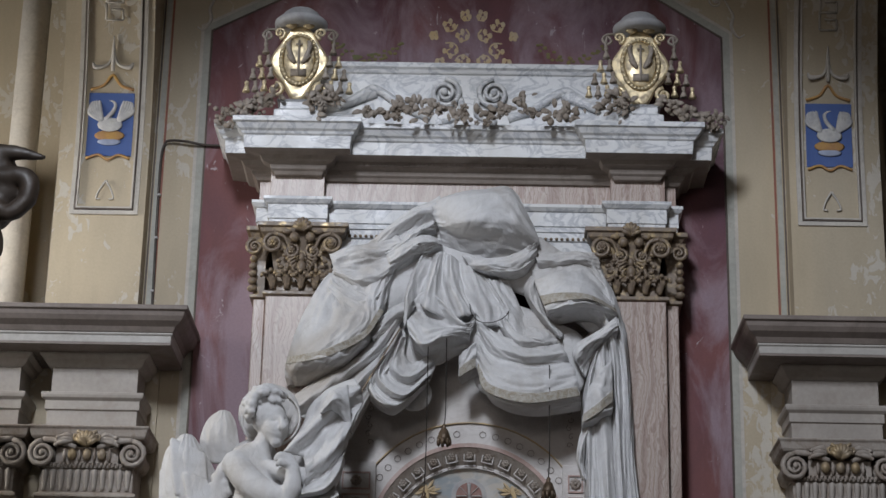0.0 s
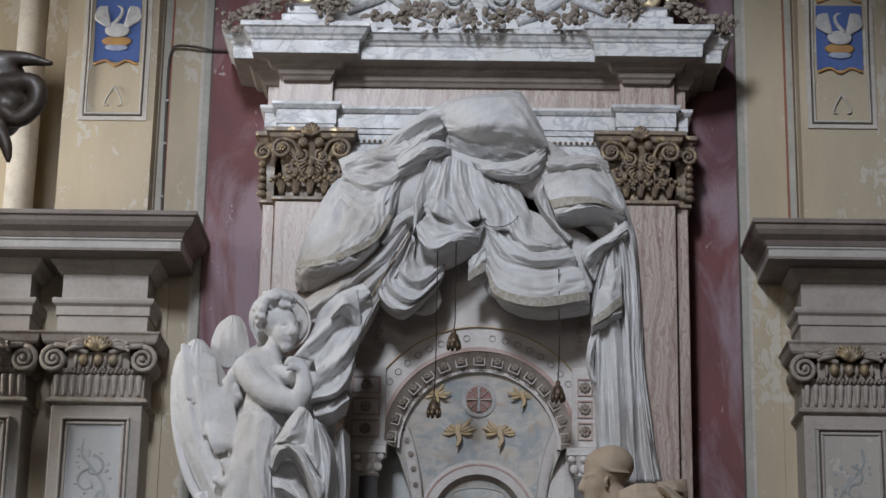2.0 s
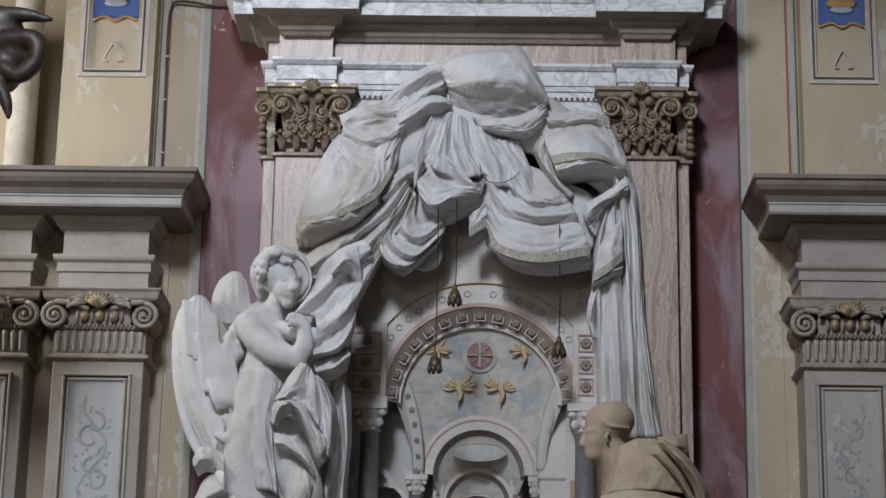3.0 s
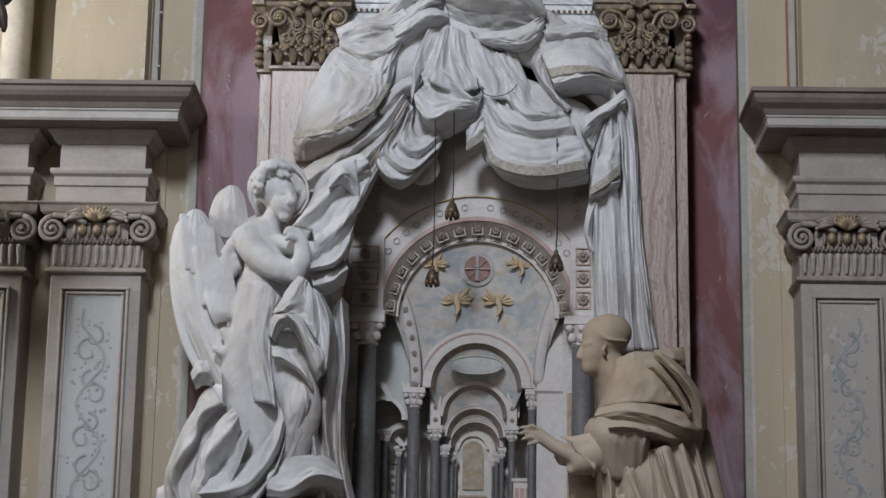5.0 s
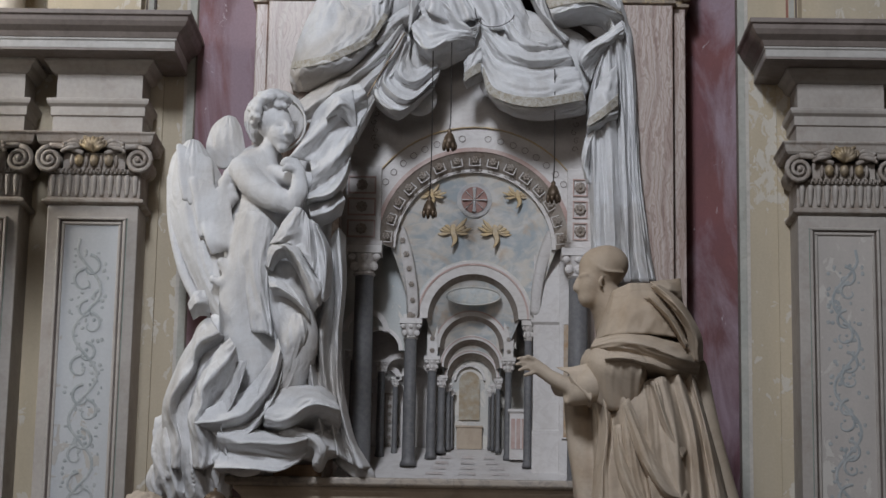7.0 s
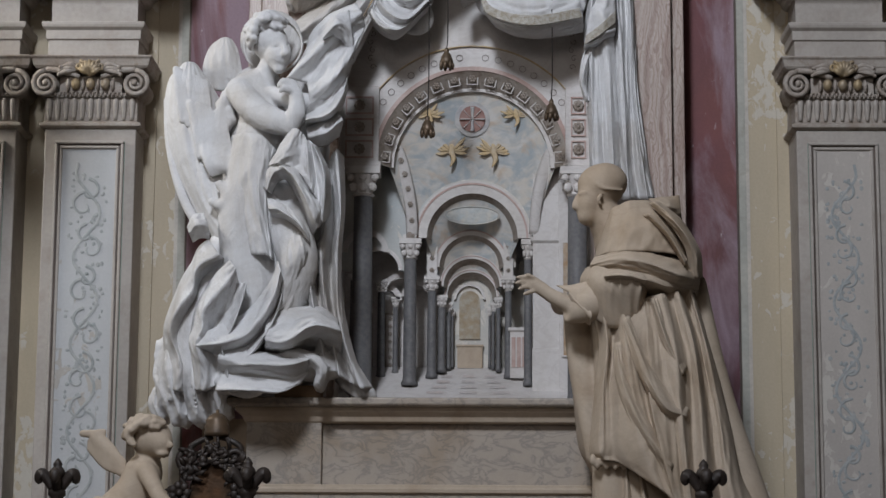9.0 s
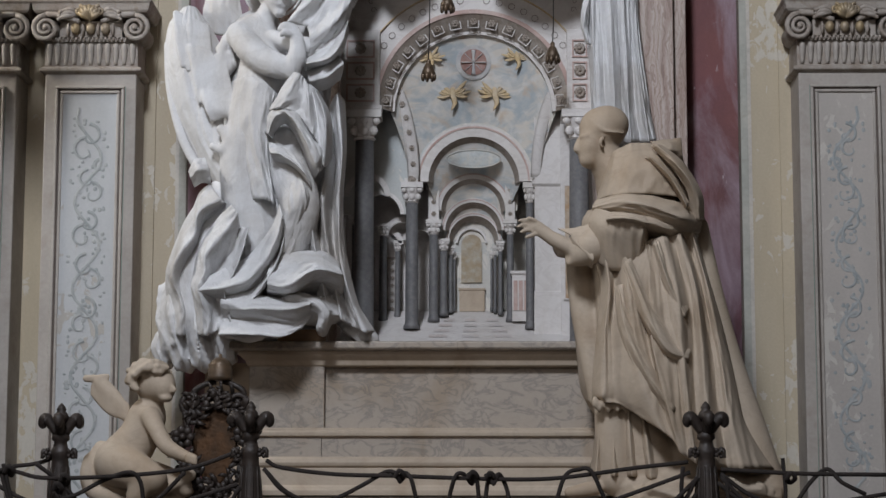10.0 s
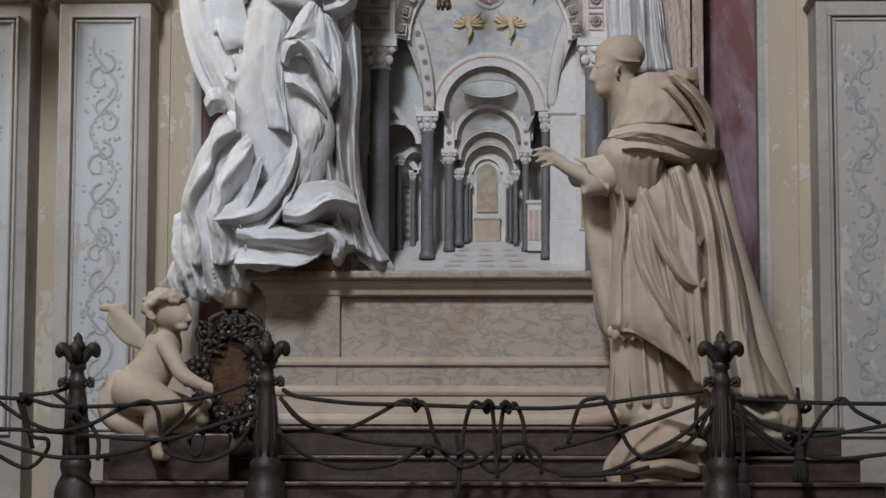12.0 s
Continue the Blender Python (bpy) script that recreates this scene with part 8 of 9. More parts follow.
folds.append(sheet([(0.863, 9.98, 3.511), (0.955, 9.94, 3.404), (1.034, 9.97, 3.283), (1.065, 10.04, 3.153)],
    [(0.881, 9.93, 3.51), (0.986, 9.88, 3.396), (1.078, 9.94, 3.263), (1.103, 10.03, 3.145)],
    [(0.91, 10.04, 3.534), (1.024, 10.04, 3.442), (1.126, 10.12, 3.294), (1.142, 10.18, 3.174)], crease=0.010))
folds.append(sheet([(0.829, 9.92, 3.443), (0.939, 9.92, 3.33), (1.024, 9.96, 3.196)],
    [(0.849, 9.89, 3.443), (0.951, 9.87, 3.327), (1.031, 9.92, 3.196)],
    [(0.875, 9.93, 3.445), (0.974, 9.94, 3.339), (1.048, 9.98, 3.222)], crease=0.010))
folds.append(sheet([(0.55, 10.12, 3.207), (0.524, 10.12, 3.136), (0.561, 10.16, 2.985)],
    [(0.58, 9.96, 3.196), (0.564, 9.93, 3.107), (0.591, 9.99, 2.934)],
    [(0.644, 9.88, 3.169), (0.626, 9.83, 3.078), (0.659, 9.94, 2.885)],
    [(0.711, 9.86, 3.152), (0.706, 9.79, 3.086), (0.74, 9.92, 2.883)],
    [(0.795, 9.88, 3.142), (0.802, 9.8, 3.074), (0.796, 9.93, 2.912)],
    [(0.85, 9.98, 3.143), (0.846, 9.97, 3.085), (0.844, 9.97, 2.931)], crease=0.010))
folds.append(sheet([(0.641, 9.84, 3.144), (0.721, 9.8, 3.148), (0.818, 9.82, 3.135)],
    [(0.624, 9.79, 3.114), (0.716, 9.74, 3.111), (0.827, 9.78, 3.096)],
    [(0.641, 9.85, 3.095), (0.722, 9.83, 3.092), (0.813, 9.84, 3.077)], crease=0.010))
folds.append(sheet([(0.403, 10.06, 3.113), (0.472, 10.03, 3.108), (0.554, 10, 3.123)],
    [(0.463, 9.97, 3.063), (0.505, 9.94, 3.002), (0.571, 9.93, 2.934)],
    [(0.417, 10.07, 3.021), (0.477, 10.05, 2.973), (0.57, 10.02, 2.907)], crease=0.010))
folds.append(sheet([(0.383, 10.28, 3.044), (0.411, 10.28, 3.001), (0.481, 10.26, 2.99)],
    [(0.387, 10.16, 3.056), (0.425, 10.14, 3.013), (0.489, 10.12, 2.988)],
    [(0.412, 10.08, 3.073), (0.453, 10.06, 3.036), (0.499, 10.04, 2.999)], crease=0.010))
folds.append(sheet([(0.578, 10.14, 3.025), (0.613, 10.1, 2.821), (0.592, 10.1, 2.596), (0.567, 10.1, 2.317), (0.577, 10.14, 2.259)],
    [(0.619, 9.94, 2.997), (0.643, 9.92, 2.8), (0.622, 9.92, 2.579), (0.605, 9.94, 2.306), (0.627, 9.96, 2.242)],
    [(0.678, 10, 2.977), (0.674, 9.98, 2.751), (0.658, 9.96, 2.583), (0.669, 9.96, 2.308), (0.697, 9.98, 2.233)],
    [(0.711, 9.89, 2.962), (0.735, 9.86, 2.793), (0.758, 9.84, 2.571), (0.796, 9.84, 2.3), (0.876, 9.86, 2.107)],
    [(0.767, 9.9, 2.964), (0.792, 9.9, 2.742), (0.842, 9.88, 2.466), (0.892, 9.86, 2.247), (0.945, 9.88, 2.054)],
    [(0.822, 9.89, 3.018), (0.842, 9.84, 2.735), (0.843, 9.82, 2.515), (0.901, 9.82, 2.244), (0.969, 9.86, 1.999)],
    [(0.858, 9.92, 3.036), (0.9, 9.88, 2.768), (0.936, 9.86, 2.519), (0.973, 9.86, 2.247), (1.011, 9.88, 1.973)],
    [(0.905, 9.89, 3.046), (0.965, 9.84, 2.763), (0.988, 9.84, 2.517), (1.013, 9.86, 2.247), (1.051, 9.88, 1.946)],
    [(0.954, 9.97, 3.057), (1.03, 9.95, 2.776), (1.054, 9.95, 2.527), (1.058, 9.95, 2.253), (1.086, 9.95, 1.922)],
    [(0.993, 9.95, 3.069), (1.063, 9.92, 2.8), (1.092, 9.92, 2.525), (1.112, 9.9, 2.223), (1.14, 9.9, 1.921)],
    [(1.034, 10.08, 3.088), (1.112, 10.06, 2.817), (1.149, 10.04, 2.536), (1.175, 10.02, 2.231), (1.214, 10, 1.924)],
    [(1.065, 10.05, 3.097), (1.14, 10.02, 2.784), (1.196, 10, 2.477), (1.23, 9.98, 2.201), (1.282, 9.96, 1.923)],
    [(1.093, 10.16, 3.1), (1.189, 10.14, 2.742), (1.257, 10.12, 2.432), (1.3, 10.1, 2.181), (1.388, 10.08, 1.927)],
    [(1.135, 10.36, 3.115), (1.229, 10.36, 2.738), (1.306, 10.34, 2.421), (1.356, 10.32, 2.165), (1.531, 10.3, 1.934)], crease=0.010))
folds.append(sheet([(0.466, 10.36, 2.998), (0.47, 10.36, 2.795), (0.498, 10.36, 2.593), (0.525, 10.36, 2.336), (0.589, 10.36, 2.208)],
    [(0.509, 10.24, 2.981), (0.512, 10.22, 2.779), (0.533, 10.22, 2.552), (0.555, 10.24, 2.327), (0.594, 10.24, 2.195)],
    [(0.557, 10.34, 2.966), (0.57, 10.34, 2.764), (0.581, 10.32, 2.532), (0.594, 10.32, 2.333), (0.614, 10.3, 2.213)],
    [(0.587, 10.22, 2.95), (0.613, 10.2, 2.748), (0.603, 10.2, 2.55), (0.601, 10.2, 2.325), (0.619, 10.2, 2.207)], crease=0.010))
folds.append(sheet([(0.587, 10.22, 2.256), (0.583, 10.22, 2.074), (0.557, 10.22, 1.907)],
    [(0.601, 10.08, 2.247), (0.594, 10.07, 2.067), (0.581, 10.06, 1.889)],
    [(0.638, 10.14, 2.251), (0.637, 10.14, 2.07), (0.629, 10.13, 1.891)],
    [(0.666, 10.05, 2.245), (0.666, 10.04, 2.066), (0.667, 10.03, 1.888)],
    [(0.704, 10.12, 2.25), (0.708, 10.12, 2.07), (0.716, 10.11, 1.89)],
    [(0.736, 10.03, 2.244), (0.744, 10.02, 2.065), (0.754, 10.02, 1.888)],
    [(0.774, 10.1, 2.235), (0.789, 10.1, 2.069), (0.804, 10.1, 1.89)],
    [(0.806, 10.02, 2.202), (0.825, 10, 2.037), (0.845, 10, 1.874)],
    [(0.858, 10.12, 2.153), (0.898, 10.12, 2.015), (0.938, 10.12, 1.878)], crease=0.010))
folds.append(sheet([(0.709, 9.86, 2.903), (0.786, 9.84, 2.653), (0.894, 9.85, 2.463), (1.012, 9.9, 2.413)],
    [(0.722, 9.82, 2.919), (0.809, 9.78, 2.663), (0.91, 9.79, 2.491), (1.019, 9.86, 2.443)],
    [(0.747, 9.86, 2.936), (0.841, 9.84, 2.708), (0.943, 9.85, 2.545), (1.036, 9.91, 2.491)], crease=0.010))
folds.append(sheet([(0.671, 9.92, 2.8), (0.693, 9.88, 2.575), (0.785, 9.86, 2.355), (0.919, 9.88, 2.167)],
    [(0.687, 9.88, 2.806), (0.714, 9.82, 2.591), (0.812, 9.8, 2.372), (0.942, 9.83, 2.197)],
    [(0.711, 9.9, 2.814), (0.744, 9.86, 2.622), (0.845, 9.86, 2.41), (0.97, 9.89, 2.238)], crease=0.010))
folds.append(sheet([(0.85, 9.9, 3.019), (0.906, 9.88, 2.795), (0.982, 9.9, 2.632)],
    [(0.868, 9.85, 3.018), (0.928, 9.82, 2.799), (1.006, 9.86, 2.65)],
    [(0.898, 9.91, 3.032), (0.963, 9.9, 2.831), (1.035, 9.93, 2.691)], crease=0.010))
dress(bishop, folds)

# the winged child
putto = Clay((-2.02, 9.62, 1.5), (-1.3, 10.22, 2.5), 0.0085)
putto.blob(0.02, (-1.562, 9.9, 2.335), (0.098, 0.095, 0.098))
putto.blob(0.02, (-1.512, 9.86, 2.305), (0.06, 0.07, 0.065))
putto.tube(0.006, 1, (-1.47, 9.82, 2.318, 0.0081), (-1.45, 9.81, 2.293, 0.011), (-1.47, 9.82, 2.285, 0.0081))
putto.blob(0.01, (-1.495, 9.83, 2.253), (0.033, 0.04, 0.019))
for k in range(70):
    u = rnd.uniform(0.5, 4.0)
    q = rnd.uniform(0.2, 1.0) ** 0.6
    if math.cos(u) * q > 0.15 and math.sin(u) * q < 0.5:
        continue
    putto.blob(0.003, (-1.585 + 0.106 * q * math.cos(u), 9.885 - 0.112 * math.sqrt(max(0, 1.02 - q * q)) + rnd.uniform(-0.014, 0.012), 2.345 + 0.1 * q * math.sin(u)), (0.02, 0.02, 0.016))
for k in range(55):
    u, q = rnd.uniform(0.3, 2.9), rnd.uniform(0.2, 1.0) ** 0.7
    x, z = 0.09 * q * math.cos(u) - 0.008, 0.03 + 0.07 * q * math.sin(u)
    putto.blob(0.003, (-1.562 + x, 9.9 - 0.1 * math.sqrt(max(0.02, 1 - (x / 0.105) ** 2 - (z / 0.12) ** 2)) + rnd.uniform(-0.012, 0.004), 2.335 + z), (0.018, 0.018, 0.015))
putto.tube(0.02, 1, (-1.57, 9.92, 2.245, 0.049), (-1.59, 9.92, 2.19, 0.071))
putto.tube(0.025, 1, (-1.6, 9.92, 2.163, 0.093), (-1.64, 9.92, 2.067, 0.1), (-1.72, 9.92, 1.957, 0.12))
putto.tube(0.012, 1, (-1.57, 9.84, 2.167, 0.049), (-1.52, 9.78, 2.087, 0.04), (-1.47, 9.74, 2.018, 0.038), (-1.38, 9.7, 1.971, 0.029), (-1.34, 9.68, 1.96, 0.024))
putto.tube(0.004, 1, (-1.36, 9.66, 1.975, 0.012), (-1.32, 9.64, 1.963, 0.011))
putto.tube(0.004, 1, (-1.36, 9.66, 1.962, 0.012), (-1.32, 9.64, 1.95, 0.011))
putto.tube(0.004, 1, (-1.36, 9.66, 1.948, 0.012), (-1.32, 9.64, 1.937, 0.011))
putto.tube(0.02, 1, (-1.73, 9.88, 1.942, 0.11), (-1.63, 9.8, 1.904, 0.092), (-1.54, 9.76, 1.866, 0.07))
putto.tube(0.012, 1, (-1.56, 9.76, 1.865, 0.067), (-1.61, 9.76, 1.79, 0.054), (-1.6, 9.76, 1.696, 0.038), (-1.58, 9.74, 1.651, 0.027))
putto.tube(0.008, 1, (-1.59, 9.74, 1.64, 0.027), (-1.54, 9.7, 1.635, 0.019))
putto.tube(0.02, 1, (-1.56, 9.9, 1.897, 0.06), (-1.46, 9.86, 1.868, 0.049), (-1.39, 9.86, 1.82, 0.038))
putto.tube(0.006, 0.5, (-1.72, 10, 2.181, 0.025), (-1.8, 10.02, 2.216, 0.028), (-1.88, 10.03, 2.289, 0.019))
putto.tube(0.006, 0.5, (-1.72, 10, 2.19, 0.025), (-1.81, 10.02, 2.241, 0.028), (-1.88, 10.03, 2.305, 0.019))
putto.tube(0.006, 0.5, (-1.72, 10, 2.198, 0.025), (-1.82, 10.02, 2.266, 0.028), (-1.88, 10.03, 2.322, 0.019))
putto.tube(0.006, 0.5, (-1.72, 10, 2.206, 0.025), (-1.83, 10.02, 2.291, 0.028), (-1.87, 10.03, 2.339, 0.019))
putto.tube(0.006, 0.5, (-1.72, 10, 2.215, 0.025), (-1.84, 10.02, 2.316, 0.028), (-1.85, 10.03, 2.356, 0.019))
putto.tube(0.006, 0.5, (-1.72, 10, 2.223, 0.025), (-1.85, 10.02, 2.341, 0.028), (-1.82, 10.03, 2.372, 0.019))
putto.tube(0.008, 0.6, (-1.71, 10, 2.176, 0.028), (-1.77, 10.02, 2.28, 0.025), (-1.85, 10.03, 2.356, 0.022), (-1.92, 10.03, 2.364, 0.019))
putto.tube(0.015, 1, (-1.87, 9.94, 1.958, 0.038), (-1.88, 9.92, 1.889, 0.038), (-1.85, 9.92, 1.82, 0.044), (-1.75, 9.9, 1.779, 0.055), (-1.59, 9.9, 1.766, 0.06), (-1.43, 9.92, 1.78, 0.055))
putto.tube(0.012, 1, (-1.82, 9.96, 2.013, 0.044), (-1.85, 9.94, 1.958, 0.038), (-1.82, 9.9, 1.874, 0.033))
putto.tube(0.01, 1, (-1.55, 9.84, 1.819, 0.038), (-1.47, 9.82, 1.832, 0.032), (-1.37, 9.84, 1.887, 0.027))
tagged(putto.skin("putto_statue", CREAM), "ivory marble winged child seated on a block", "statue")

# ------------------------------------------------------------ sarcophagus and steps
tomb = thing("sarcophagus", "stained grey marble sarcophagus base with moulded ledges", "tomb")
SX0, SX1 = -1.18, 1.07
part("plinth", stack(SX0 + 0.02, SX1, 10.56, 11.28, [(0.0, 1.79), (0.0, 1.80), (0.045, 1.803), (0.045, 1.83), (0.03, 1.85), (0.02, 1.855), (0.015, 1.945)]), CREAM, tomb, "ivory marble plinth", False, 0.004)
part("lower_moulding", stack(SX0 + 0.02, SX1, 10.575, 11.28, [(0.015, 1.945), (0.03, 1.955), (0.036, 1.972), (0.03, 1.99), (0.012, 2.0), (0.0, 2.003)]), CREAM, tomb, "worn ivory torus moulding", False, 0.003)
part("base_course", box(-0.80, SX1, 10.585, 11.28, 2.0, 2.105), TOMB, tomb, "grey veined marble course")
part("base_course", box(SX0 + 0.02, -0.803, 10.583, 11.28, 2.0, 2.105), TOMB, tomb, "grey veined marble course")
part("middle_moulding", stack(SX0 + 0.02, SX1, 10.585, 11.28, [(0.0, 2.103), (0.02, 2.11), (0.022, 2.128), (0.008, 2.137), (0.008, 2.15), (0.0, 2.152)]), CREAM, tomb, "", False, 0.003)
part("front_slab", box(-0.79, SX1, 10.64, 11.28, 2.15, 2.49), TOMB, tomb, "cloudy grey-brown marble front slab")
part("corner_block", box(SX0, -0.79, 10.598, 11.28, 2.15, 2.49), TOMB, tomb, "pale grey marble corner block", False, 0.004)
part("upper_moulding", stack(SX0 - 0.0, SX1, 10.60, 11.28, [(0.0, 2.468), (0.012, 2.475), (0.02, 2.50), (0.05, 2.525), (0.055, 2.545)]), CREAM, tomb, "brown-stained moulding", False, 0.003)
part("ledge", stack(SX0 - 0.0, SX1, 10.60, 11.28, [(0.055, 2.545), (0.085, 2.55), (0.095, 2.56), (0.095, 2.588), (0.085, 2.594)]), TOMB, tomb, "worn projecting ledge", False, 0.004)
part("side_plinth", box(SX0 - 0.25, SX0 + 0.0, 10.75, 11.28, 1.79, 2.5), CREAM, tomb, "shaded ivory block behind")

stairs = thing("altar_steps", "dark red marble steps with worn pale edges", "steps", "", "structure")
for k, (z0, z1, y, x0, x1) in enumerate(((1.645, 1.79, 10.36, -1.9, 1.75), (1.52, 1.643, 10.12, -1.92, 1.8), (1.05, 1.518, 9.74, -1.945, 1.85))):
    part("step", box(x0, x1, y, 11.28, z0, z1 - 0.02), STEP, stairs, "dark red marble riser", False, 0.005)
    part("tread", box(x0 - 0.015, x1 + 0.015, y - 0.022, 11.28, z1 - 0.02, z1), STEPLIP, stairs, "worn step edge", False, 0.007)
    for x in ((-1.2, 0.35), (-0.55, 0.9), (-1.0, 0.6))[k]:
        part("joint", box(x, x + 0.004, y - 0.002, y + 0.05, z0, z1 - 0.02), DARK, stairs, "dark joint")
tagged(link("pedestal", box(-1.84, -1.26, 9.84, 10.34, 1.52, 1.745), STEP, None, "", False, 0.008), "dark red marble block under the seated child", "pedestal")
tagged(link("wood_block", box(-1.03, -0.78, 10.52, 10.72, 2.594, 2.655), WOOD, None, "", False, 0.004), "small brown wooden block on the sarcophagus ledge", "block")
tagged(link("plinth_block", box(0.62, 1.5, 9.95, 10.36, 1.44, 1.60), STEP, None, "", False, 0.006), "dark red marble block under the robed figure", "pedestal")

# ------------------------------------------------------------ bronze shield with a triple crown in front


def cartouche():
    c = thing("bronze_cartouche", "dark bronze wreathed shield crowned with a tall tiara", "coat of arms")
    x, y = -1.27, 9.93
    part("shield", prism([(x + 0.115 * math.sin(a) * (1 - 0.25 * max(0, -math.cos(a))), 2.03 + 0.2 * math.cos(a)) for a in [2 * math.pi * k / 30 for k in range(30)]], y, y + 0.05), plain("rusty_orange_bronze", (0.11, 0.055, 0.025), (0.06, 0.035, 0.02), 0.4, 0.5, 12, 60), c, "orange-brown shield field", False, 0.012)
    part("foot", lathe([(0.12, 0), (0.13, 0.05), (0.08, 0.08), (0.06, 0.16), (0.1, 0.2)], x, y + 0.06, 1.64, 18), IRON, c, "dark bronze foot", True)
    part("tiara", lathe([(0.06, 0.0), (0.064, 0.02), (0.058, 0.03), (0.063, 0.05), (0.055, 0.06), (0.058, 0.075), (0.045, 0.095), (0.025, 0.11), (0.008, 0.115), (0.008, 0.13), (0.002, 0.132)], x + 0.022, y, 2.345, 20), plain("dull_brown_gilt", (0.13, 0.085, 0.05), (0.08, 0.055, 0.035), 0.5, 0.3, 20, 80), c, "dull brown tiered tiara", True)
    rnd = random.Random(4)
    bm = bmesh.new()
    for k in range(180):
        a = rnd.uniform(0, 2 * math.pi)
        r = rnd.uniform(0.85, 1.15)
        px, pz = x + 0.15 * r * math.sin(a), 2.03 + 0.235 * r * math.cos(a)
        u = rnd.uniform(0, 6.28)
        q = rnd.uniform(0.02, 0.036)
        rod([(px, y - 0.02, pz, q * 0.15), (px + q * math.cos(u), y - 0.05, pz + q * math.sin(u), q * 0.34), (px + 1.8 * q * math.cos(u + 0.3), y - 0.06, pz + 1.8 * q * math.sin(u + 0.3), q * 0.3), (px + 2.3 * q * math.cos(u + 0.5), y - 0.045, pz + 2.3 * q * math.sin(u + 0.5), q * 0.04)], 0.01, 6, 3, bm, 0.4)
        if k % 5 == 0:
            ball(px, y - 0.04, pz, q * 0.6, q * 0.8, q * 0.8, bm, 7, 5)
    tagged(part("wreath", bm, IRON, c, "dark bronze leaf and flower wreath", True), kind="stuff")
    for s in (-1, 1):
        bm = bmesh.new()
        spiral(x + s * 0.11, y - 0.03, 2.235, 0.055, 1.5, s, bm, 0.018, -math.pi / 2, 20)
        rod([(x + 0.02 + s * 0.02, y, 2.34, 0.014), (x + 0.02 + s * 0.07, y - 0.02, 2.325, 0.014), (x + 0.02 + s * 0.12, y - 0.02, 2.29, 0.016), (x + 0.02 + s * 0.1, y - 0.02, 2.25, 0.014), (x + 0.01 + s * 0.03, y - 0.02, 2.265, 0.012)], 0.014, 7, 5, bm)
        part("scroll", bm, IRON, c, "", True)
    for px, pz in ((-1.415, 2.07), (-1.40, 1.9), (-1.12, 2.08), (-1.36, 1.83)):
        bm = bmesh.new()
        rosette(px, y - 0.06, pz, 0.06, bm, 7)
        part("flower", bm, IRON, c, "", True)


cartouche()

# ------------------------------------------------------------ bronze posts and ropes


def bronze_post(x, y):
    p = thing("barrier_post", "dark bronze baluster post with curled leaf finial", "post", "barrier posts")
    prof = [(0.13, 0.0), (0.13, 0.05), (0.10, 0.09), (0.10, 0.42), (0.085, 0.46), (0.078, 0.50), (0.088, 0.53), (0.088, 0.56), (0.07, 0.575), (0.072, 0.62), (0.062, 0.75), (0.05, 0.88), (0.046, 0.91), (0.055, 0.925), (0.055, 0.95), (0.042, 0.965), (0.036, 0.99), (0.05, 1.0), (0.05, 1.02), (0.03, 1.035), (0.028, 1.09)]
    prof = [(r if h < 0.47 else r * 0.84, h) for r, h in prof]
    part("shaft", lathe(prof, x, y, 1.05, 20), IRON, p, "", True)
    part("finial", lathe([(0.03, 0.0), (0.038, 0.02), (0.03, 0.04), (0.02, 0.05), (0.024, 0.06), (0.016, 0.075), (0.003, 0.09)], x, y, 2.135, 14), IRON, p, "", True)
    for k in range(4):
        a = k * math.pi / 2 + 0.05
        dx, dy = math.cos(a), math.sin(a)
        bm = rod([(x + 0.02 * dx, y + 0.02 * dy, 2.08, 0.02), (x + 0.05 * dx, y + 0.05 * dy, 2.13, 0.026), (x + 0.075 * dx, y + 0.075 * dy, 2.15, 0.03), (x + 0.088 * dx, y + 0.088 * dy, 2.125, 0.022), (x + 0.08 * dx, y + 0.08 * dy, 2.105, 0.01)], 0.02, 8, 5)
        part("leaf", bm, IRON, p, "", True)
    for k in range(10):
        a = k * math.pi / 5
        bm = rod([(x + 0.057 * math.cos(a), y + 0.057 * math.sin(a), 1.64, 0.010), (x + 0.05 * math.cos(a), y + 0.05 * math.sin(a), 1.8, 0.008), (x + 0.042 * math.cos(a), y + 0.042 * math.sin(a), 1.92, 0.004)], 0.01, 6, 2)
        part("rib", bm, IRON, p, "", True)
    for s in (-1, 1):
        bm = bmesh.new()
        rosette(x + s * 0.06, y - 0.03, 1.985, 0.03, bm, 5)
        rod([(x + s * 0.04, y - 0.02, 1.97, 0.012), (x + s * 0.075, y - 0.03, 2.0, 0.010), (x + s * 0.08, y - 0.03, 1.96, 0.008)], 0.01, 6, 4, bm)
        part("hook", bm, IRON, p, "leaf-shaped rope hook", True)
    return p


for x, y in ((-1.058, 9.6), (1.068, 9.6), (-1.98, 9.75), (2.35, 9.75)):
    bronze_post(x, y)


def rope(*pts):
    o = link("rope", rod(pts, 0.0105, 7, 6), ROPE, None, "", True)
    tagged(o, "dark twisted rope slung between the bronze posts", "rope", "barrier ropes")
    return o


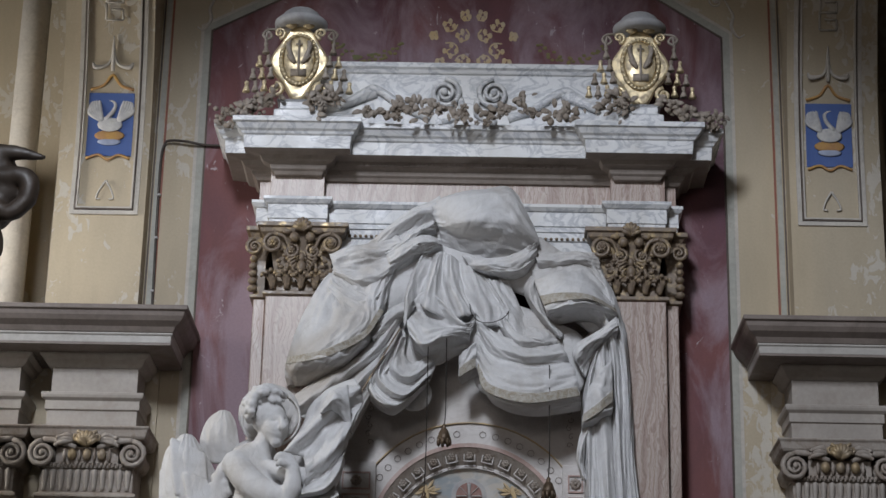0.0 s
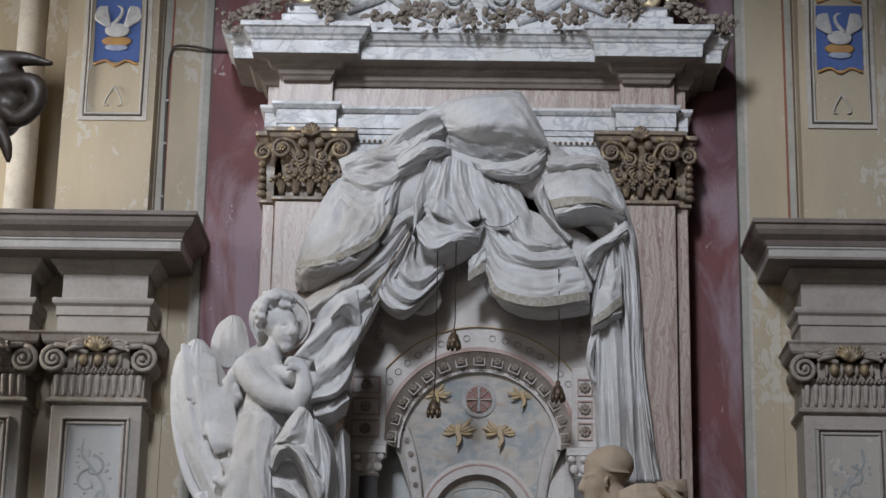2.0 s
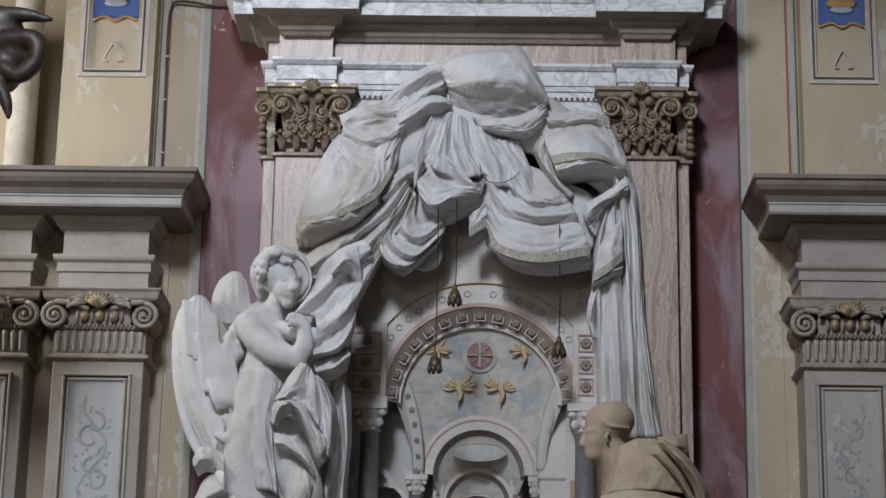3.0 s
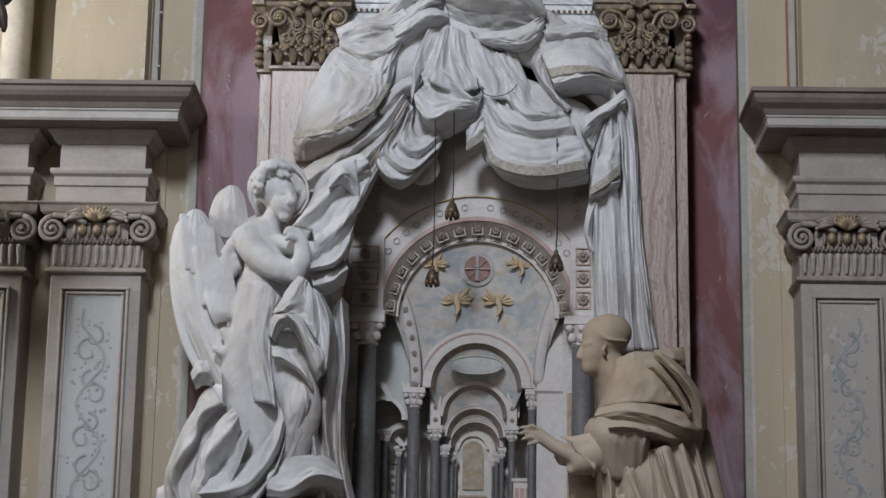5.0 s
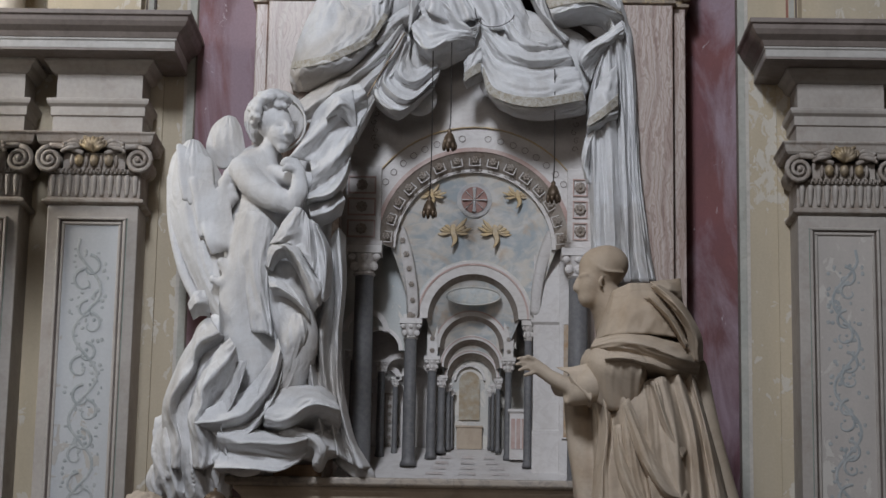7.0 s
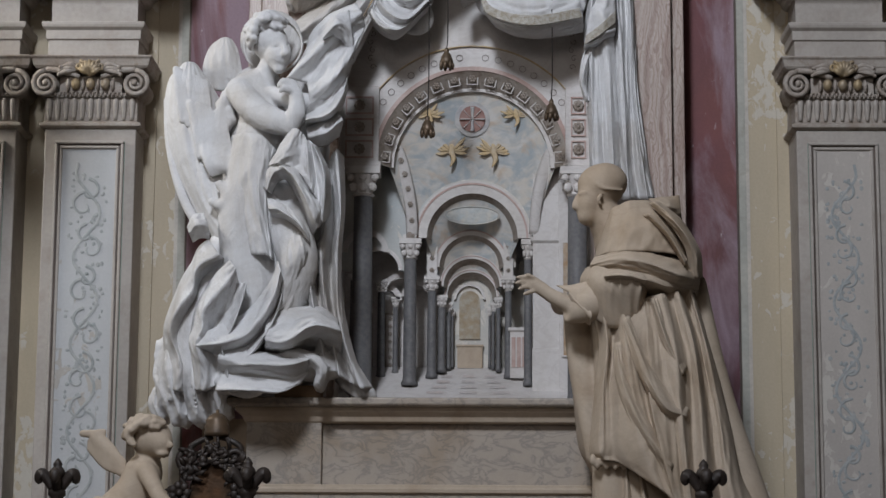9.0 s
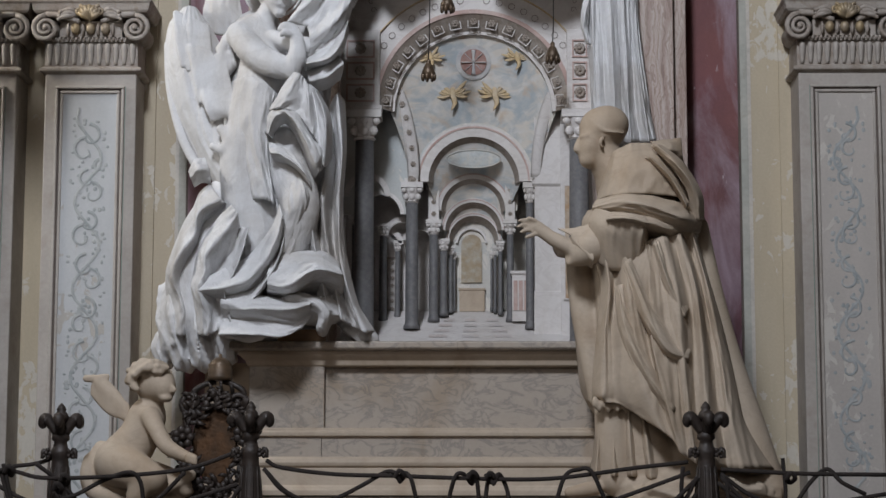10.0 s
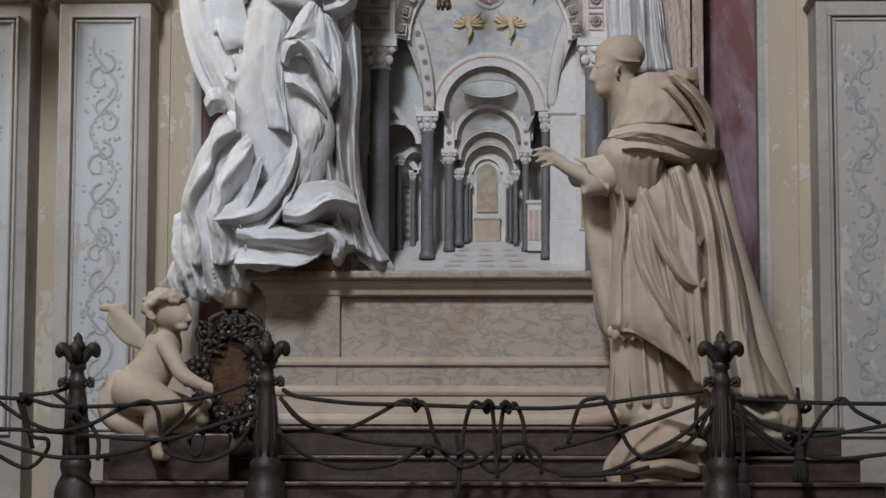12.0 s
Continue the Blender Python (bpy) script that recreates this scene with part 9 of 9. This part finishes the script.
rope((-0.983, 9.58, 1.948), (-0.907, 9.58, 1.913), (-0.654, 9.58, 1.883), (-0.376, 9.58, 1.876), (-0.024, 9.58, 1.864), (0.228, 9.58, 1.86), (0.391, 9.58, 1.868), (0.555, 9.58, 1.888), (0.73, 9.58, 1.913), (0.981, 9.58, 1.941))
rope((-0.981, 9.56, 1.897), (-0.906, 9.58, 1.81), (-0.781, 9.6, 1.748), (-0.652, 9.56, 1.773), (-0.527, 9.58, 1.836), (-0.428, 9.6, 1.893), (-0.376, 9.56, 1.888), (-0.357, 9.58, 1.849), (-0.339, 9.6, 1.89), (-0.306, 9.56, 1.861), (-0.275, 9.58, 1.749), (-0.225, 9.6, 1.649), (-0.149, 9.56, 1.589), (-0.074, 9.58, 1.605), (0.014, 9.6, 1.668), (0.139, 9.56, 1.699), (0.215, 9.58, 1.649), (0.228, 9.6, 1.556))
rope((-0.993, 9.56, 1.91), (-0.881, 9.58, 1.798), (-0.717, 9.6, 1.735), (-0.526, 9.56, 1.698), (-0.35, 9.58, 1.686), (-0.276, 9.6, 1.686), (-0.174, 9.56, 1.648), (-0.099, 9.58, 1.661), (-0.024, 9.6, 1.574), (0.052, 9.56, 1.58), (0.127, 9.58, 1.662))
rope((-1.004, 9.56, 1.759), (-0.879, 9.58, 1.647), (-0.716, 9.6, 1.585), (-0.55, 9.56, 1.585), (-0.438, 9.58, 1.611), (-0.326, 9.6, 1.686))
rope((-0.161, 9.56, 1.437), (-0.143, 9.58, 1.636), (-0.131, 9.6, 1.762), (-0.099, 9.56, 1.874), (-0.061, 9.58, 1.884), (-0.024, 9.6, 1.84), (-0.011, 9.56, 1.884), (0.002, 9.58, 1.837), (0.014, 9.6, 1.687), (0.024, 9.56, 1.537))
rope((0.033, 9.56, 1.624), (0.039, 9.58, 1.762), (0.058, 9.6, 1.881), (0.077, 9.56, 1.839), (0.102, 9.58, 1.885), (0.14, 9.6, 1.812), (0.152, 9.56, 1.712), (0.177, 9.58, 1.637), (0.228, 9.6, 1.587), (0.389, 9.56, 1.55), (0.603, 9.58, 1.563), (0.729, 9.6, 1.588))
rope((0.351, 9.56, 1.696), (0.407, 9.58, 1.872), (0.476, 9.6, 1.907), (0.528, 9.56, 1.899), (0.583, 9.58, 1.791), (0.637, 9.6, 1.683), (0.702, 9.56, 1.636), (0.811, 9.58, 1.65), (0.936, 9.6, 1.725), (1.021, 9.56, 1.873))
rope((0.283, 9.56, 1.669), (0.542, 9.58, 1.737), (0.747, 9.6, 1.805), (0.988, 9.56, 1.893))
rope((0.31, 9.56, 1.548), (0.5, 9.58, 1.559), (0.678, 9.6, 1.629), (0.878, 9.56, 1.737), (1.016, 9.58, 1.86))
rope((0.954, 9.56, 1.92), (0.948, 9.58, 1.792), (0.977, 9.6, 1.738), (1.013, 9.56, 1.792))
rope((1.132, 9.58, 1.907), (1.287, 9.58, 1.898), (1.545, 9.58, 1.887), (1.894, 9.58, 1.883))
rope((1.129, 9.56, 1.886), (1.259, 9.58, 1.792), (1.396, 9.6, 1.746), (1.539, 9.56, 1.739), (1.892, 9.58, 1.794))
rope((1.115, 9.56, 1.846), (1.258, 9.58, 1.725), (1.368, 9.6, 1.658), (1.443, 9.56, 1.712), (1.544, 9.58, 1.847), (1.628, 9.6, 1.909), (1.688, 9.56, 1.847), (1.798, 9.58, 1.793))
rope((1.129, 9.56, 1.873), (1.285, 9.58, 1.725), (1.544, 9.6, 1.631), (1.885, 9.56, 1.659))
rope((-2.393, 9.58, 1.911), (-2.169, 9.58, 1.897), (-2.029, 9.58, 1.866), (-1.751, 9.58, 1.87), (-1.473, 9.58, 1.891), (-1.307, 9.58, 1.919), (-1.113, 9.58, 1.989))
rope((-2.388, 9.56, 1.945), (-2.308, 9.58, 1.883), (-2.199, 9.6, 1.808), (-2.05, 9.56, 1.752), (-1.888, 9.58, 1.78), (-1.754, 9.6, 1.85), (-1.622, 9.56, 1.891), (-1.569, 9.58, 1.85), (-1.55, 9.6, 1.74), (-1.494, 9.56, 1.643), (-1.33, 9.58, 1.616), (-1.195, 9.6, 1.685), (-1.102, 9.56, 1.823))
rope((-2.384, 9.56, 1.765), (-2.026, 9.58, 1.745), (-1.821, 9.6, 1.725), (-1.536, 9.56, 1.712), (-1.332, 9.58, 1.767), (-1.114, 9.6, 1.837))
rope((-2.382, 9.56, 1.683), (-2.189, 9.58, 1.58), (-2.098, 9.6, 1.642), (-2.077, 9.56, 1.711), (-2.165, 9.58, 1.738), (-2.23, 9.6, 1.905))
rope((-2.383, 9.56, 1.724), (-2.163, 9.58, 1.656), (-2.028, 9.6, 1.628), (-1.812, 9.56, 1.636), (-1.608, 9.58, 1.684), (-1.474, 9.6, 1.781), (-1.359, 9.56, 1.891))
rope((-2.207, 9.56, 1.931), (-2.181, 9.58, 1.807), (-2.154, 9.6, 1.67))
rope((-1.839, 9.56, 1.615), (-1.845, 9.58, 1.725), (-1.935, 9.6, 1.836), (-2.054, 9.56, 1.931))
rope((-1.412, 9.56, 1.712), (-1.387, 9.58, 1.754), (-1.351, 9.6, 1.726), (-1.369, 9.56, 1.643), (-1.411, 9.58, 1.657), (-1.418, 9.6, 1.712))
rope((-2.203, 9.73, 1.923), (-2.066, 9.75, 1.945), (-1.944, 9.77, 2.009))


def tassel(x, y, z):
    t = thing("rope_tassel", "dark rope tassel hanging from the barrier", "tassel", "rope tassels")
    part("head", lathe([(0.008, 0.09), (0.02, 0.08), (0.026, 0.05), (0.02, 0.03), (0.028, 0.02), (0.028, 0.0)], x, y, z, 12), ROPE, t, "", True)
    bm = bmesh.new()
    for k in range(14):
        a = k * 2 * math.pi / 14
        rod([(x + 0.018 * math.cos(a), y + 0.018 * math.sin(a), z + 0.01, 0.007), (x + 0.032 * math.cos(a), y + 0.032 * math.sin(a), z - 0.05, 0.008), (x + 0.03 * math.cos(a), y + 0.03 * math.sin(a), z - 0.1, 0.006)], 0.007, 5, 2, bm)
    part("fringe", bm, ROPE, t, "", True)
    part("cord", rod([(x, y, z + 0.09), (x + 0.004, y, z + 0.2), (x - 0.006, y, z + 0.34)], 0.009, 6, 4), ROPE, t)


tassel(1.425, 9.58, 1.62)
tassel(1.16, 9.56, 1.52)
tassel(-0.16, 9.58, 1.40)
for x, z in ((-1.92, 1.86), (-2.18, 1.90), (-1.95, 1.82), (-0.36, 1.88), (-0.02, 1.875), (0.06, 1.87), (-0.3, 1.66), (0.12, 1.64), (1.45, 1.87), (1.37, 1.74)):
    bm = bmesh.new()
    rod([(x - 0.02, 9.56, z - 0.012), (x, 9.545, z + 0.02), (x + 0.022, 9.56, z - 0.004), (x, 9.6, z - 0.022), (x - 0.018, 9.57, z + 0.012)], 0.011, 7, 5, bm)
    tagged(link("rope_knot", bm, ROPE, None, "", True), "tight knot in the dark barrier rope", "knot", "rope knots")

# ------------------------------------------------------------ hanging lamps, cables, carved bracket


BRASS = plain("dull_brown_brass", (0.16, 0.11, 0.07), (0.10, 0.07, 0.045), 0.45, 0.4, 20, 80)


def hanging_lamp(x, y, ztop, zlamp, h):
    l = thing("hanging_lamp", "small dark brass lamp with tassel on a long cord", "lamp", "hanging lamps")
    part("cord", rod([(x + 0.004, y, ztop + 0.25), (x + 0.006, y, (ztop + zlamp) / 2), (x, y, zlamp + h * 0.5)], 0.003, 6, 4), ROPE, l, "thin dark cord")
    part("body", lathe([(0.006, h * 0.55), (0.014, h * 0.45), (0.01, h * 0.36), (0.022, h * 0.28), (0.03, h * 0.1), (0.038, -h * 0.05), (0.03, -h * 0.2), (0.012, -h * 0.28)], x, y, zlamp, 14), BRASS, l, "", True)
    for k in range(7):
        a = k * 2 * math.pi / 7
        part("drop", ball(x + 0.032 * math.cos(a), y + 0.032 * math.sin(a), zlamp - h * 0.22, 0.011, 0.011, 0.022, None, 8, 6), BRASS, l, "", True)
    for k in range(4):
        a = k * math.pi / 2 + 0.4
        part("chain", rod([(x, y, zlamp + h * 0.5), (x + 0.03 * math.cos(a), y + 0.03 * math.sin(a), zlamp + h * 0.12)], 0.003, 5, 2), BRASS, l)


hanging_lamp(-0.157, 10.75, 4.75, 4.44, 0.13)
hanging_lamp(-0.258, 10.75, 4.70, 4.065, 0.13)
hanging_lamp(0.41, 10.8, 4.62, 4.17, 0.13)
tagged(link("wire_loop", rod([(-0.030, 10.86, 5.235), (-0.017, 10.82, 5.165), (0.028, 10.81, 5.118), (0.104, 10.82, 5.12), (0.171, 10.83, 5.16), (0.202, 10.90, 5.245)], 0.0026, 6, 5), IRON, None, "", True), "thin dark wire loop caught on the marble curtain", "wire")
tagged(link("thin_rod", rod([(-0.680, 10.80, 4.575), (-0.556, 10.79, 4.805), (-0.412, 10.80, 5.07)], 0.005, 6, 3), GILT, None, "", True), "thin gilt rod leaning in the curtain's folds", "rod")
tagged(link("wall_cable", rod([(-1.872, 11.285, 5.16), (-1.883, 11.28, 5.752), (-1.887, 11.28, 6.219), (-1.873, 11.275, 6.343), (-1.841, 11.27, 6.373), (-1.739, 11.265, 6.367), (-1.62, 11.27, 6.347), (-1.47, 11.27, 6.345)], 0.008, 7, 6), DARK, None, "", True), "black electric cable clipped to the ochre wall", "cable")
for z in (5.42, 5.75, 6.02):
    tagged(link("cable_clip", box(-1.892, -1.872, 11.268, 11.29, z, z + 0.012), SWAN, None, "", False, 0.003), "small white clip on the wall cable", "clip", "cable clips")
setting("dark_shaft", box(-3.2, -2.62, 8.9, 9.3, 1.05, 7.6), DARK, "dark wooden post beside the chapel", "post", False, 0.01)
bracket = Clay((-2.66, 8.82, 4.72), (-2.0, 9.3, 5.7), 0.012)
for x, z, r in ((-2.5, 5.3, 0.14), (-2.32, 5.28, 0.11), (-2.25, 5.17, 0.12), (-2.3, 5.06, 0.1), (-2.42, 5.1, 0.14), (-2.5, 5.5, 0.14), (-2.52, 4.95, 0.13)):
    bracket.blob(0.03, (x, 9.06, z), (r, 0.1, r))
bracket.tube(0.02, 1, (-2.35, 9.02, 5.34, 0.05), (-2.2, 9.0, 5.335, 0.035), (-2.07, 9.0, 5.315, 0.014))
bracket.tube(0.015, 1, (-2.3, 9.0, 5.2, 0.05), (-2.14, 8.98, 5.2, 0.05), (-2.12, 8.98, 5.1, 0.045), (-2.2, 8.98, 5.02, 0.04), (-2.27, 8.98, 5.06, 0.03))
bracket.tube(0.015, 1, (-2.3, 9.0, 5.0, 0.04), (-2.25, 9.0, 4.9, 0.03), (-2.23, 9.0, 4.82, 0.015))
bracket.crumple(0.006, 0.05, 0.6, 3)
tagged(bracket.skin("carved_bracket", DARK), "dark carved wooden bracket with a curling beak-like scroll", "bracket")
